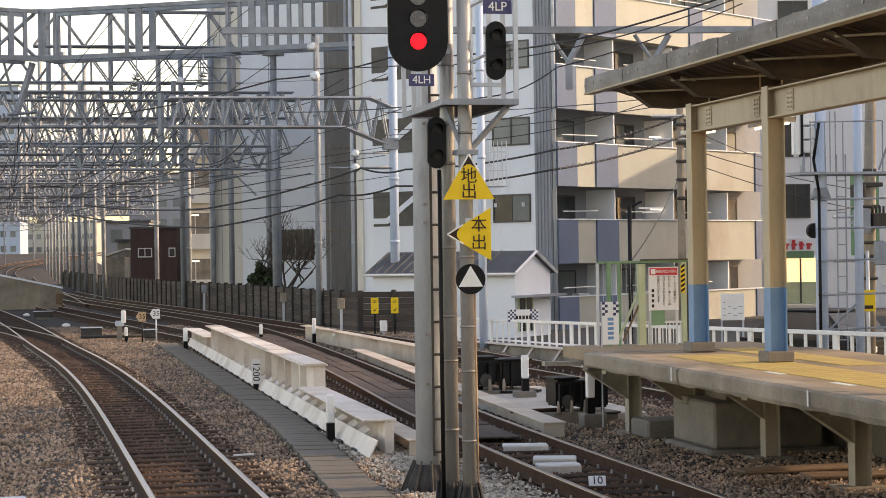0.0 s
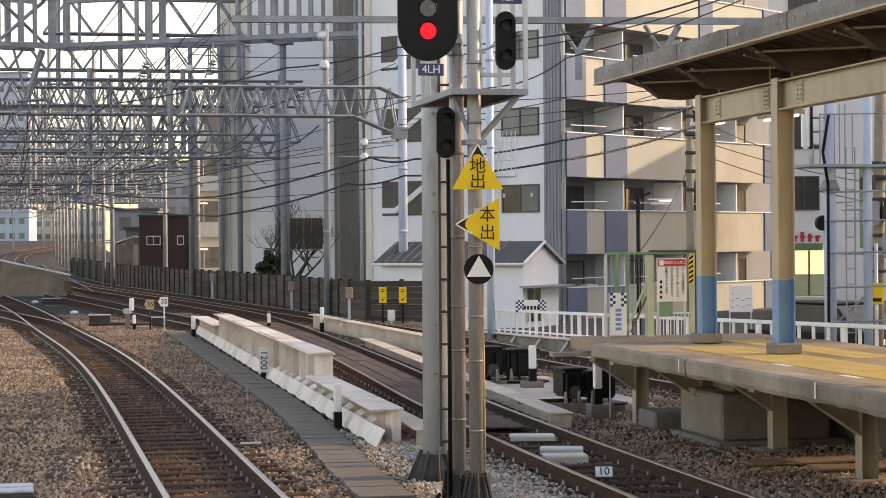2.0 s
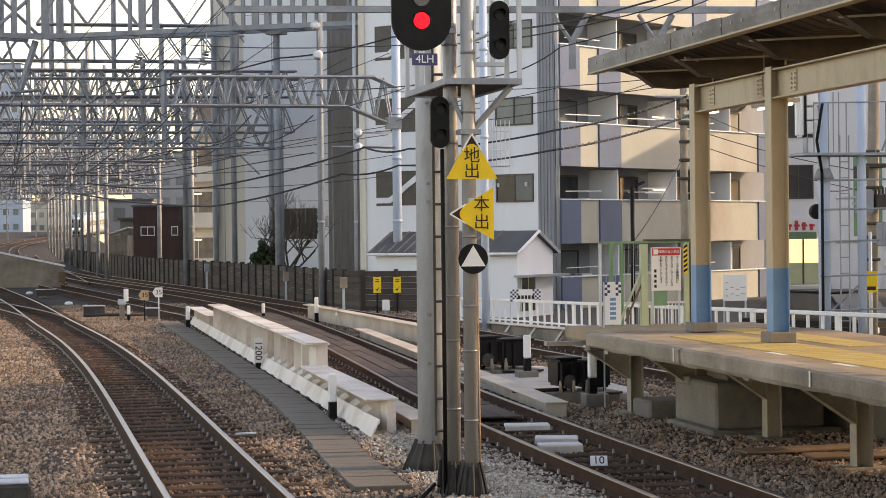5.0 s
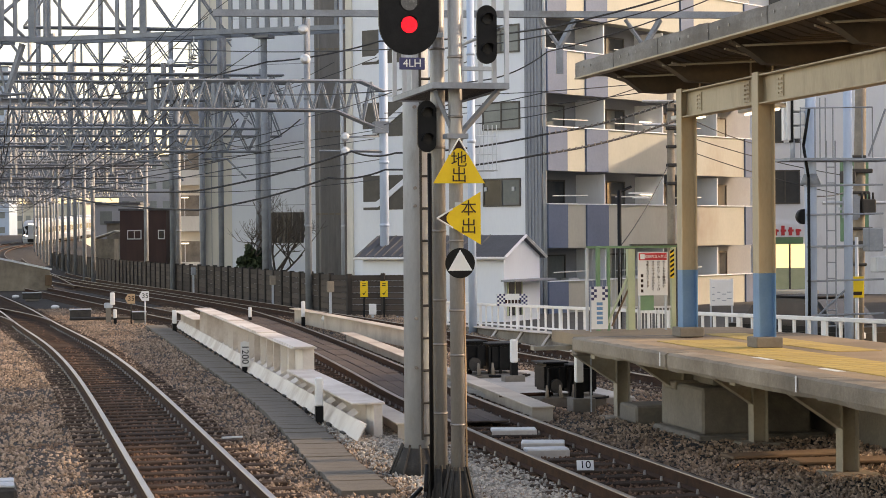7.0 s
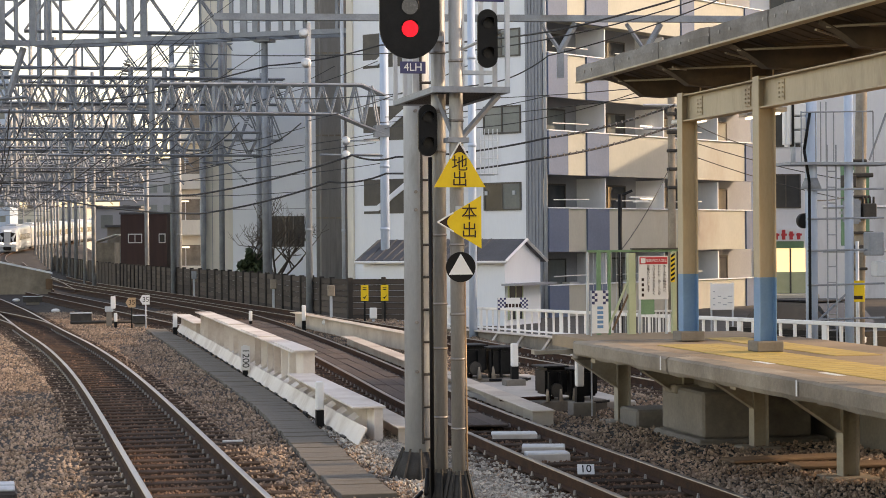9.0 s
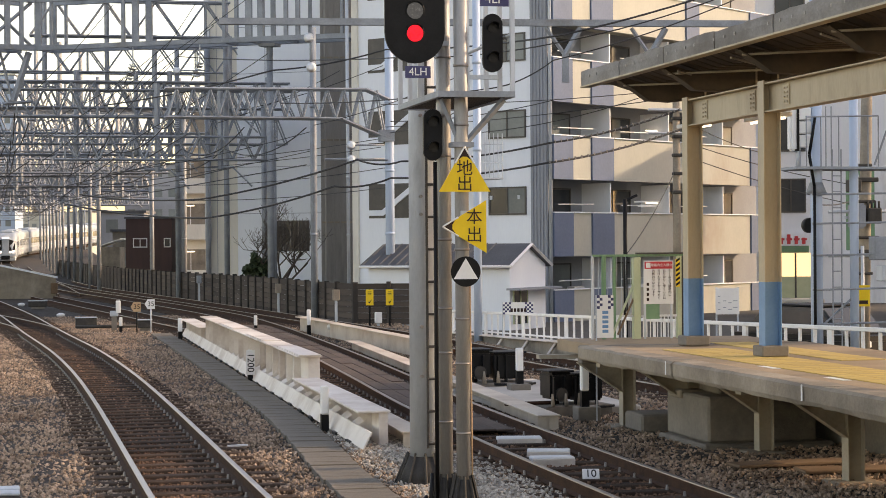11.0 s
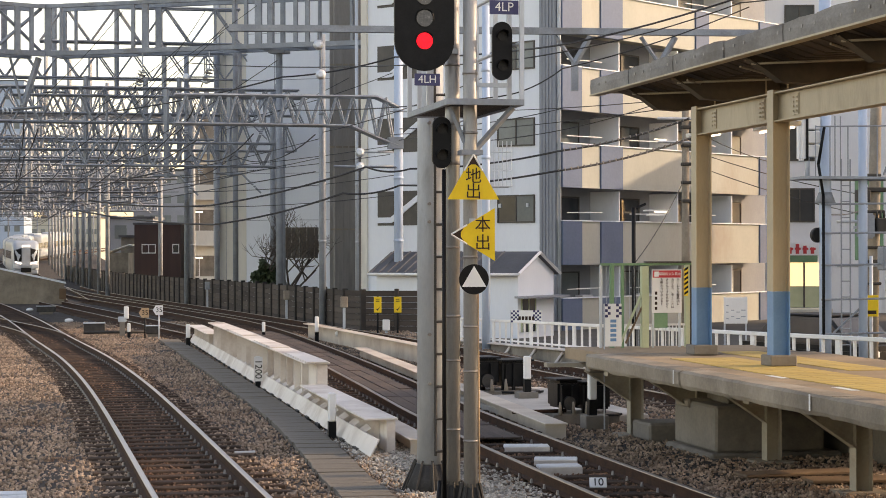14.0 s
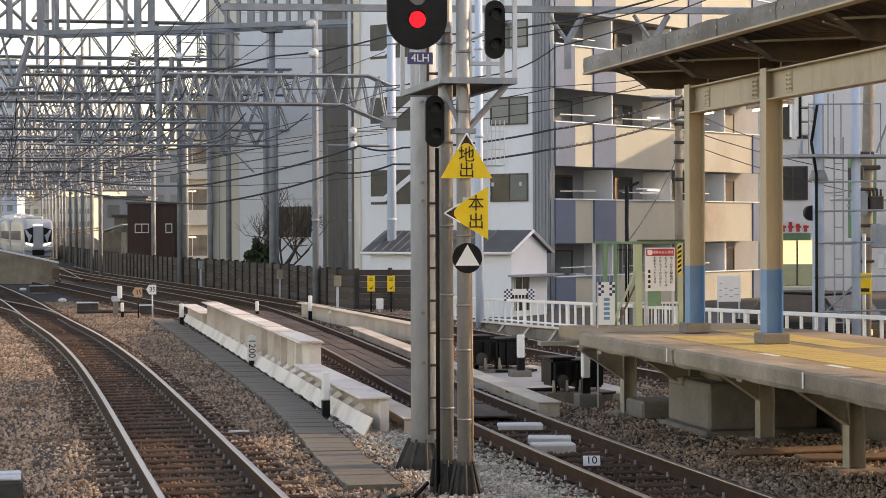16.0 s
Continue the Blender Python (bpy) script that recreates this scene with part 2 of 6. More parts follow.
def rod(bm, p, q, r, r2=None, n=8):
    """A round bar from p to q, of radius r, tapering to r2."""
    p, q = Vector(p), Vector(q)
    r2 = r if r2 is None else r2
    turn = (q - p).to_track_quat("Z", "Y").to_matrix()
    rings = []
    for c, rad in ((p, r), (q, r2)):
        rings.append([bm.verts.new(c + turn @ Vector((rad * math.cos(2 * math.pi * i / n), rad * math.sin(2 * math.pi * i / n), 0))) for i in range(n)])
    for i in range(n):
        f = bm.faces.new((rings[0][i], rings[0][(i + 1) % n], rings[1][(i + 1) % n], rings[1][i]))
        f.smooth = n > 6
    bm.faces.new(rings[0][::-1])
    bm.faces.new(rings[1])
    return bm


def strut(bm, p, q, w):
    """A square bar."""
    return rod(bm, p, q, w * 0.7071, n=4)


def prism(bm, pts, axis, a, b):
    """The outline pts (pairs) pushed along axis from a to b. axis x: pairs are y, z; y: x, z; z: x, y."""
    place = {"x": lambda u, v, w: (w, u, v), "y": lambda u, v, w: (u, w, v), "z": lambda u, v, w: (u, v, w)}[axis]
    lo = [bm.verts.new(place(u, v, a)) for u, v in pts]
    hi = [bm.verts.new(place(u, v, b)) for u, v in pts]
    n = len(pts)
    for i in range(n):
        bm.faces.new((lo[i], lo[(i + 1) % n], hi[(i + 1) % n], hi[i]))
    bm.faces.new(lo[::-1])
    bm.faces.new(hi)
    bmesh.ops.recalc_face_normals(bm, faces=bm.faces)
    return bm


def to_mesh(name, bm, mat):
    me = bpy.data.meshes.new(name)
    bm.to_mesh(me)
    bm.free()
    me.materials.append(M[mat] if isinstance(mat, str) else mat)
    return me


def part(name, bm, mat, parent, label=""):
    ob = new(name, to_mesh(name, bm, mat))
    ob.parent = parent
    return tagged(ob, label)


def piece(name, me, parent, loc, rot=(0, 0, 0)):
    ob = new(name, me)
    ob.parent, ob.location, ob.rotation_euler = parent, loc, rot
    return ob


def thing(name, label, category, at=(0, 0, 0), turn=0.0, group="", kind=""):
    ob = new(name)
    ob.matrix_world = pose(*at, 0, 0, turn)
    return tagged(ob, label, category, group, kind)


def solid(name, bm, mat, label, category, at=(0, 0, 0), turn=0.0, group="", kind=""):
    ob = new(name, to_mesh(name, bm, mat))
    ob.matrix_world = pose(*at, 0, 0, turn)
    return tagged(ob, label, category, group, kind)


def lettering(text, size, mat, parent, loc, rot=(90, 0, 0), width=None, name="lettering"):
    """Raised letters by the built-in font, turned into a mesh; centred on loc."""
    cu = bpy.data.curves.new(name, "FONT")
    cu.body, cu.size, cu.align_x, cu.align_y, cu.extrude = text, size, "CENTER", "CENTER", 0.002
    cu.space_line = 0.9
    tmp = bpy.data.objects.new(name, cu)
    scene.collection.objects.link(tmp)
    bpy.context.view_layer.update()
    me = bpy.data.meshes.new_from_object(tmp.evaluated_get(bpy.context.evaluated_depsgraph_get()))
    bpy.data.objects.remove(tmp)
    me.materials.clear()
    me.materials.append(M[mat])
    ob = new(name, me)
    ob.parent, ob.location, ob.rotation_euler = parent, loc, [radians(a) for a in rot]
    if width and ob.dimensions.x > 0:
        ob.scale = (width / ob.dimensions.x,) * 3
    return ob


def along(points, y):
    """x of a bent line given as (y, x) pairs, smoothly joined."""
    if y <= points[0][0]:
        return points[0][1]
    for i in range(len(points) - 1):
        (a, xa), (b, xb) = points[i], points[i + 1]
        if y <= b:
            ya, va = points[i - 1] if i else (2 * a - b, 2 * xa - xb)
            yb, vb = points[i + 2] if i + 2 < len(points) else (2 * b - a, 2 * xb - xa)
            ma, mb = (xb - va) / (b - ya), (vb - xa) / (yb - a)
            u, h = (y - a) / (b - a), b - a
            return (2 * u ** 3 - 3 * u * u + 1) * xa + (u ** 3 - 2 * u * u + u) * h * ma + (3 * u * u - 2 * u ** 3) * xb + (u ** 3 - u * u) * h * mb
    (a, xa), (b, xb) = points[-2:]
    return xb + (xb - xa) / (b - a) * (y - b)


def climb(y):
    """Height of the far line, which rises behind the junction."""
    return 0.0 if y < 215 else 1.9 * ((y - 215) / 120) ** 1.4


# ---- ground and tracks ----
RAIL_GAUGE = 1.135
GROUND = -0.17
WALKWAY_LINE = [(18, 3.66), (23, 3.80), (27, 4.04), (33, 4.28), (45, 4.45), (62, 4.62)]
LINE_NEAR = [(-10, 1.98), (20, 1.98), (37, 1.95), (48, 1.70), (60, 1.12), (76, 0.40), (95, -0.75), (130, -3.2), (200, -8.0)]
LINE_GIRDER = [(-10, 6.40), (19, 6.42), (29.5, 6.58), (37, 6.95), (44, 7.28), (54.7, 7.66), (63, 7.85), (72, 7.80), (82, 7.1), (95, 5.9), (126, 3.4), (194, 2.7), (260, 1.9)]
LINE_FENCE = [(-10, 12.0), (30, 11.9), (44, 11.2), (57, 10.6), (68, 9.9), (80, 9.0), (95, 7.8), (126, 5.2), (160, 4.0), (194, 3.2)]
LINE_TRAIN = [(60, 3.6), (126, 3.3), (165, 3.1), (190, 2.88), (203, 2.3), (216, 1.6), (232, 0.9), (250, 0.35), (270, 0.3), (290, 0.95), (303, 2.1), (313, 3.3), (325, 5.3), (336, 7.4), (360, 12.5), (400, 23), (460, 42)]
LINE_CROSS = [(46, 7.2), (54, 6.5), (62, 5.75), (80, 4.1), (106, 1.7), (112, 1.2)]
LINE_LEFT = [(58, 1.25), (66, 0.7), (76, -0.75), (92, -3.4)]
LINE_WEST = [(60, -4.5), (95, -4.3), (126, -3.6), (165, -2.2), (215, -1.8), (260, -2.6), (300, -1.5), (340, 3.6), (400, 19)]

ground = solid("ground", blocks((-2500, 2500, -400, 4500, -1.2, -0.42)), "earth", "dark bare earth around the railway", "ground", kind="structure")
# bed under the loose stones, its colour carries the shade of their gaps
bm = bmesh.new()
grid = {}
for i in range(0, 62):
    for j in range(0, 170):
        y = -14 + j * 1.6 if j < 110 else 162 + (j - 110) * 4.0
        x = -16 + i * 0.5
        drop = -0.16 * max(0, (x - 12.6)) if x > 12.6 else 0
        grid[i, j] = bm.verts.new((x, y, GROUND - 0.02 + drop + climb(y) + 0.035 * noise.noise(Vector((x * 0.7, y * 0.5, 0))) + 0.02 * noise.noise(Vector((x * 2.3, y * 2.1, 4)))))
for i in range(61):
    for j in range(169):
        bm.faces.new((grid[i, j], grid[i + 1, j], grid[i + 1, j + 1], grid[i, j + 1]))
solid("ballast_bed", bm, "ballast", "ballast bed, near black for the shade between stones", "ballast", kind="structure")

rng = np.random.default_rng(5)


def scatter(name, count, where, size, mat, label):
    """Loose stones: squashed, turned octahedra in one mesh."""
    base = np.array([(1, 0, 0), (-1, 0, 0), (0, 1, 0), (0, -1, 0), (0, 0, 1), (0, 0, -1)], float)
    tri = np.array([(0, 2, 4), (2, 1, 4), (1, 3, 4), (3, 0, 4), (2, 0, 5), (1, 2, 5), (3, 1, 5), (0, 3, 5)])
    pos = where(count)
    count = len(pos)
    s = rng.uniform(size[0], size[1], (count, 1, 1)) * rng.uniform(0.55, 1.25, (count, 6, 1))
    axes, _ = np.linalg.qr(rng.normal(size=(count, 3, 3)))
    v = np.einsum("nij,nkj->nki", axes, base[None] * s) + pos[:, None, :]
    faces = (tri[None] + 6 * np.arange(count)[:, None, None]).reshape(-1, 3)
    me = bpy.data.meshes.new(name)
    me.from_pydata(v.reshape(-1, 3).tolist(), [], faces.tolist())
    me.materials.append(M[mat])
    return tagged(new(name, me), label, "stones", kind="stuff")


def off_line(line, x, y):
    return np.abs(x - np.interp(y, [p[0] for p in line], [p[1] for p in line]))


def between_rails(x, y):
    return (off_line(LINE_NEAR, x, y) < 0.60) | (off_line(LINE_GIRDER, x, y) < 0.85)


def beds(count):
    y = 16 + 62 * rng.random(count) ** 1.8
    x = rng.uniform(-5.5, 12.0, count) + (y - 16) * 0.02
    keep = ~((off_line(WALKWAY_LINE, x, y) < 0.31) & (y > 20.4) & (y < 61.5) & (rng.random(count) < 0.97)) & ~between_rails(x, y)
    z = GROUND - 0.012 + rng.uniform(-0.015, 0.018, count)
    return np.stack([x, y, z], 1)[keep]


def track_bed(count):
    y = 16 + 62 * rng.random(count) ** 1.8
    x = np.where(rng.random(count) < 0.5, np.interp(y, [p[0] for p in LINE_NEAR], [p[1] for p in LINE_NEAR]), np.interp(y, [p[0] for p in LINE_GIRDER], [p[1] for p in LINE_GIRDER])) + rng.uniform(-0.85, 0.85, count)
    z = GROUND - 0.014 + rng.uniform(-0.015, 0.016, count)
    return np.stack([x, y, z], 1)[between_rails(x, y)]


scatter("ballast_stones", 195000, beds, (0.016, 0.034), "stone", "loose crushed stones grey and rusty brown")
scatter("rusty_ballast_stones", 46000, track_bed, (0.015, 0.032), "stone_rusty", "rust stained crushed stones between the rails")


def mast_bed(count):
    y = rng.uniform(17.5, 29.5, count)
    x = rng.normal(5.05, 0.42, count)
    keep = (x > np.interp(y, [p[0] for p in WALKWAY_LINE], [p[1] for p in WALKWAY_LINE]) + 0.33) & ((x < 5.35) | (y < 25.0)) & (x < 5.75)
    return np.stack([x, y, GROUND - 0.004 + rng.uniform(-0.012, 0.022, count)], 1)[keep]


scatter("pale_ballast_stones", 13000, mast_bed, (0.016, 0.034), "stone_pale", "fresh pale grey crushed stones round the masts")


def rail_profile(bm, line, side, y0, y1, step, up):
    outline = ((-0.064, -0.153), (0.064, -0.153), (0.064, -0.142), (0.012, -0.122), (0.010, -0.045), (0.0325, -0.036), (0.0325, -0.012), (-0.0325, -0.012), (-0.0325, -0.036), (-0.010, -0.045), (-0.012, -0.122), (-0.064, -0.142))
    top = ((-0.0325, -0.012), (0.0325, -0.012), (0.030, -0.003), (0.016, 0.0), (-0.016, 0.0), (-0.030, -0.003))
    shape = top if up else outline
    n = max(2, int((y1 - y0) / step) + 1)
    last = None
    for k in range(n):
        y = y0 + (y1 - y0) * k / (n - 1)
        slope = (along(line, y + 0.2) - along(line, y - 0.2)) / 0.4
        w = 1 / math.sqrt(1 + slope * slope)
        cx, cy = along(line, y) + side * RAIL_GAUGE / 2 * w, y - side * RAIL_GAUGE / 2 * slope * w
        ring = [bm.verts.new((cx + u * w, cy - u * slope * w, v + climb(y))) for u, v in shape]
        if last:
            for i in range(len(ring)):
                f = bm.faces.new((last[i], last[(i + 1) % len(ring)], ring[(i + 1) % len(ring)], ring[i]))
        else:
            bm.faces.new(ring)
        last = ring
    bm.faces.new(last[::-1])
    bmesh.ops.recalc_face_normals(bm, faces=bm.faces)
    return bm


SLEEPER = to_mesh("sleeper", bevelled(blocks((-1.05, 1.05, -0.11, 0.11, -0.14, 0)), 0.012), "sleeper")


def track(name, label, line, y0, y1, sleepers_to, head="railhead", pitch=0.58):
    t = thing(name, label, "railway track", kind="structure")
    for side in (-1, 1):
        r = part("rail", rail_profile(bmesh.new(), line, side, y0, y1, 1.5, False), "rail", t, "rust brown steel rail")
        part("rail_head", rail_profile(bmesh.new(), line, side, y0, y1, 1.5, True), head, r, "worn steel running surface")
    clips = bmesh.new()
    y, k = y0 + 0.3, 0
    while y < min(y1, sleepers_to):
        slope = (along(line, y + 0.3) - along(line, y - 0.3)) / 0.6
        ang = -math.atan(slope)
        o = piece("sleeper", SLEEPER, t, (along(line, y), y, -0.152 + climb(y)), (0, 0, ang + random.uniform(-0.01, 0.01)))
        if y < 62:
            for s in (-1, 1):
                for d in (-0.085, 0.085):
                    c = along(line, y) + s * RAIL_GAUGE / 2 + d
                    yy = y - (s * RAIL_GAUGE / 2 + d) * slope
                    rod(clips, (c, yy, -0.15), (c, yy, -0.10), 0.020, 0.012, n=6)
        y += pitch
        k += 1
    if clips.verts:
        tagged(part("rail_fastening", clips, "clip", t, "small steel rail clips"), kind="stuff")
    else:
        clips.free()
    return t


track("track_1", "curving track with polished rails on dark sleepers", LINE_NEAR, 8, 103, 103)
track("track_2", "track along the white girders with brown rails", LINE_GIRDER, 8, 240, 110, "railhead_dull")
track("track_3", "rusty track beside the board fence", LINE_FENCE, 10, 150, 105, "railhead_dull")
track("track_4", "far main line that curves between the masts", LINE_TRAIN, 108, 440, 100, "railhead_dull")
track("track_5", "crossover track in the junction", LINE_CROSS, 56, 104, 100, "railhead_dull")
track("track_6", "far neighbouring main line", LINE_WEST, 112, 400, 90, "railhead_dull")
track("track_7", "short turnout track leaving the curve", LINE_LEFT, 62, 90, 90, "railhead_dull")


deck = thing("track_decking", "brown timber decking between the rails of the bridge track", "decking", kind="structure")
M["decking"] = material("decking_timber", (0.052, 0.033, 0.025), (0.12, 0.08, 0.06), 0.9, scale=1.5, fine=30, bump=0.3, per="object", spot=(0.05, 0.035, 0.027), amount=0.3, stretch=(5, 0.8, 1))
deck_board = to_mesh("deck_board", bevelled(blocks((-0.125, 0.125, -0.99, 0.99, -0.03, 0.0)), 0.008), "decking")
for k in range(19):
    y = 28.0 + 2.0 * k
    slope = (along(LINE_GIRDER, y + 0.5) - along(LINE_GIRDER, y - 0.5))
    for j in range(3):
        piece("deck_board", deck_board, deck, (along(LINE_GIRDER, y) + (j - 1) * 0.262, y, -0.075 + random.uniform(-0.008, 0.008)), (random.uniform(-0.004, 0.004), 0, -math.atan(slope)))

# ---- platform with its roof ----
PLATFORM_TOP = 1.10
EDGE_X, BACK_X, END_Y = 7.67, 11.0, 26.35
platform = thing("platform", "raised concrete station platform with yellow paving", "platform", kind="structure")
bm = blocks((EDGE_X + 0.02, BACK_X, -6, END_Y, PLATFORM_TOP - 0.20, PLATFORM_TOP - 0.012))
part("slab", bm, "asphalt", platform, "brown worn asphalt surface")
y = END_Y
lengths = [3.9, 4.4, 4.2, 4.3, 4.2, 4.4, 4.2, 4.4]
for k, ln in enumerate(lengths):
    bm = bmesh.new()
    n_cut = 14
    last = None
    drop = 0.01 * (k % 3)
    for i in range(n_cut + 1):
        yy = y - (ln - 0.015) * i / n_cut
        j1, j2, j3 = random.uniform(-0.010, 0.010), random.uniform(-0.016, 0.012), random.uniform(-0.008, 0.004)
        x0 = EDGE_X - 0.03 + 0.012 * (k % 2)
        ring = [bm.verts.new(p) for p in ((EDGE_X + 0.32, yy, PLATFORM_TOP), (x0 + 0.035, yy, PLATFORM_TOP + j3), (x0 + j1, yy, PLATFORM_TOP - 0.03), (x0 + 0.006 + j1, yy, PLATFORM_TOP - 0.17), (x0 + 0.03, yy, PLATFORM_TOP - 0.20 - drop + j2), (EDGE_X + 0.32, yy, PLATFORM_TOP - 0.20))]
        if last:
            for q in range(6):
                bm.faces.new((last[q], last[(q + 1) % 6], ring[(q + 1) % 6], ring[q]))
        else:
            bm.faces.new(ring)
        last = ring
    bm.faces.new(last[::-1])
    bmesh.ops.recalc_face_normals(bm, faces=bm.faces)
    part("edge_block", bm, "concrete", platform, "stained concrete edge block")
    y -= ln
part("slab", blocks((8.0, BACK_X - 0.1, END_Y + 0.15, 28.7, PLATFORM_TOP - 0.18, PLATFORM_TOP - 0.02)), "asphalt", platform)
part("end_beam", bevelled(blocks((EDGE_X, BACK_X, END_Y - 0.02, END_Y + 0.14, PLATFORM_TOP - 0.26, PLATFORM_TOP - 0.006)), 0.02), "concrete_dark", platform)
tile = to_mesh("paving_tile", bevelled(blocks((-0.147, 0.147, -0.147, 0.147, -0.01, 0.006)), 0.004), "yellow_tile")
for i in range(3):
    for j in range(66):
        piece("paving_tile", tile, platform, (8.55 + 0.3 * i, 24.9 - 0.3 * j, PLATFORM_TOP - 0.008))
for j in range(30):
    piece("paving_tile", tile, platform, (9.75 + 0.3 * (j % 2), 26.4 - 0.3 * (j // 2), PLATFORM_TOP - 0.008))
for px_, py_ in ((8.25, 18.9), (8.2, 16.6), (8.3, 20.9)):
    part("floor_mark", blocks((px_, px_ + 0.09, py_, py_ + 0.5, PLATFORM_TOP - 0.01, PLATFORM_TOP - 0.006)), "white", platform, "worn white floor mark")


def platform_support(at):
    t = thing("platform_support", "cream painted steel platform post with haunched bracket", "platform support", at, group="platform supports")
    h = PLATFORM_TOP - 0.21 - at[2]
    part("post", blocks((-0.10, -0.086, -0.09, 0.09, 0, h), (0.086, 0.10, -0.09, 0.09, 0, h), (-0.086, 0.086, -0.006, 0.006, 0, h)), "support_paint", t)
    bm = bmesh.new()
    prism(bm, [(-0.75, h - 0.06), (-0.75, h - 0.12), (-0.10, h - 0.55), (-0.10, h - 0.06)], "y", -0.012, 0.012)
    prism(bm, [(-0.75, h - 0.12), (-0.75, h - 0.135), (-0.10, h - 0.57), (-0.10, h - 0.55)], "y", -0.09, 0.09)
    part("bracket", bm, "support_paint", t)
    part("cross_beam", blocks((-1.35, 1.1, -0.09, 0.09, h - 0.06, h - 0.002)), "support_paint", t)
    part("base_plate", bevelled(blocks((-0.28, 0.28, -0.26, 0.26, -0.10, 0.015)), 0.02), "concrete", t)
    return t


for my in (22.65, 18.5):
    part("edge_mark", blocks((EDGE_X - 0.036, EDGE_X - 0.0305, my - 0.015, my + 0.015, PLATFORM_TOP - 0.17, PLATFORM_TOP - 0.01)), "white", platform, "thin white paint mark")
solid("white_lath", bevelled(blocks((-0.14, 0.14, -0.02, 0.02, 0, 0.025)), 0.004), "white", "short white lath lying on the ballast", "lath", (2.98, 26.4, GROUND + 0.02), 12)
for sx, sy, sz in ((9.42, 24.05, GROUND), (9.18, 20.76, GROUND), (9.2, 17.5, GROUND), (9.2, 14.2, GROUND), (8.86, 28.0, GROUND), (9.12, 25.85, 0.50)):
    platform_support((sx, sy, sz))
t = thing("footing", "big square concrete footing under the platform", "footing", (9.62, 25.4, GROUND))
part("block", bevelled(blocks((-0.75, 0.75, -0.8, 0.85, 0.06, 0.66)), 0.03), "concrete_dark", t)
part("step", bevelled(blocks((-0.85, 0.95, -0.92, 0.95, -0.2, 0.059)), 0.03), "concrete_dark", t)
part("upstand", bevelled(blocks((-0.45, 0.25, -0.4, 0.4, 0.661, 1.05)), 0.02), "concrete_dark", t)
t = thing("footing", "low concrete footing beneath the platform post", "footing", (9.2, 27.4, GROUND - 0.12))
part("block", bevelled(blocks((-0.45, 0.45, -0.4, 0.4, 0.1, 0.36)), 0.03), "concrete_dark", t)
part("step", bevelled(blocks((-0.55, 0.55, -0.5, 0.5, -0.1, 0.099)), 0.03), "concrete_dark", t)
# stretches below y 22.6 added to block low sun; the gap admits a patch
solid("retaining_wall", blocks((0, 0.25, 22.6, 28.6, -0.3, 1.05), (0, 0.25, 20.2, 22.599, 0.88, 1.05), (0, 0.25, -6, 20.199, -0.3, 1.05)), "concrete_dark", "dark wall beneath the platform, lengthened to block low sun", "wall", (10.7, 0, GROUND), kind="structure")
# sun patches under the platform, built as thin brown slabs
for rx, ry, sx, sy, rz in ((9.1, 22.4, 0.75, 0.10, 4), (9.5, 21.6, 0.6, 0.12, -5)):
    solid("steel_plate", bevelled(blocks((-sx, sx, -sy * 2, sy * 2, 0, 0.035)), 0.008), "rubble", "flat brown slab standing for a sunlit patch of ground", "plate", (rx, ry, GROUND + 0.02), rz, group="loose plates")


def platform_column(at, height):
    t = thing("platform_column", "cream steel column with a blue painted foot", "column", at, group="roof columns")
    w, d = 0.11, 0.10
    for z0, z1, mat, nm in ((0.12, 0.905, "blue_paint", "painted_foot"), (0.906, height, "tan_steel", "shaft")):
        part(nm, blocks((-w, -w + 0.014, -d, d, z0, z1), (w - 0.014, w, -d, d, z0, z1), (-w + 0.014, w - 0.014, -0.006, 0.006, z0, z1)), mat, t, "faded blue foot" if mat == "blue_paint" else "")
    part("plinth", bevelled(blocks((-0.17, 0.17, -0.17, 0.17, 0, 0.13)), 0.012), "concrete_dark", t)
    return t


COLUMN_X = 9.14
for cy in (25.9, 23.1, 17.6, 12.0, 6.5):
    platform_column((COLUMN_X, cy, PLATFORM_TOP), 3.36)

roof = thing("platform_roof", "platform canopy with brown underside and weathered fascia", "roof", kind="structure")
bm = bmesh.new()
prism(bm, [(8.66, 5.02), (8.66, 5.06), (9.3, 4.86), (13.4, 5.06), (13.4, 5.02), (9.3, 4.82)], "y", -6, 29.25)
part("roof_sheet", bm, "roof_under", roof, "brown corrugated sheet seen from below")
bm = bmesh.new()
for j in range(118):
    yy = 28.9 - j * 0.3
    strut(bm, (8.70, yy, 5.015), (9.3, yy, 4.815), 0.016)
    strut(bm, (9.3, yy, 4.815), (13.3, yy, 5.015), 0.016)
part("corrugation", bm, "roof_under", roof)
y = 29.35
for k in range(36):
    ln = 0.975
    z_top = 5.10 + random.uniform(-0.012, 0.018)
    bm = bmesh.new()
    last = None
    for i in range(7):
        yy = y - (ln - 0.006) * i / 6
        sag = 0.014 * math.sin(math.pi * i / 6) + random.uniform(-0.005, 0.005)
        out = 8.60 - 0.012 * (k % 2) - random.uniform(0, 0.012)
        ring = [bm.verts.new(p) for p in ((out, yy, 4.88), (out - 0.008, yy, 5.0), (out, yy, z_top + sag), (8.66, yy, z_top + sag), (8.66, yy, 4.88))]
        if last:
            for q in range(5):
                bm.faces.new((last[q], last[(q + 1) % 5], ring[(q + 1) % 5], ring[q]))
        else:
            bm.faces.new(ring)
        last = ring
    bm.faces.new(last[::-1])
    bmesh.ops.recalc_face_normals(bm, faces=bm.faces)
    part("fascia_board", bm, "fascia", roof, "grey weathered fascia board")
    y -= ln
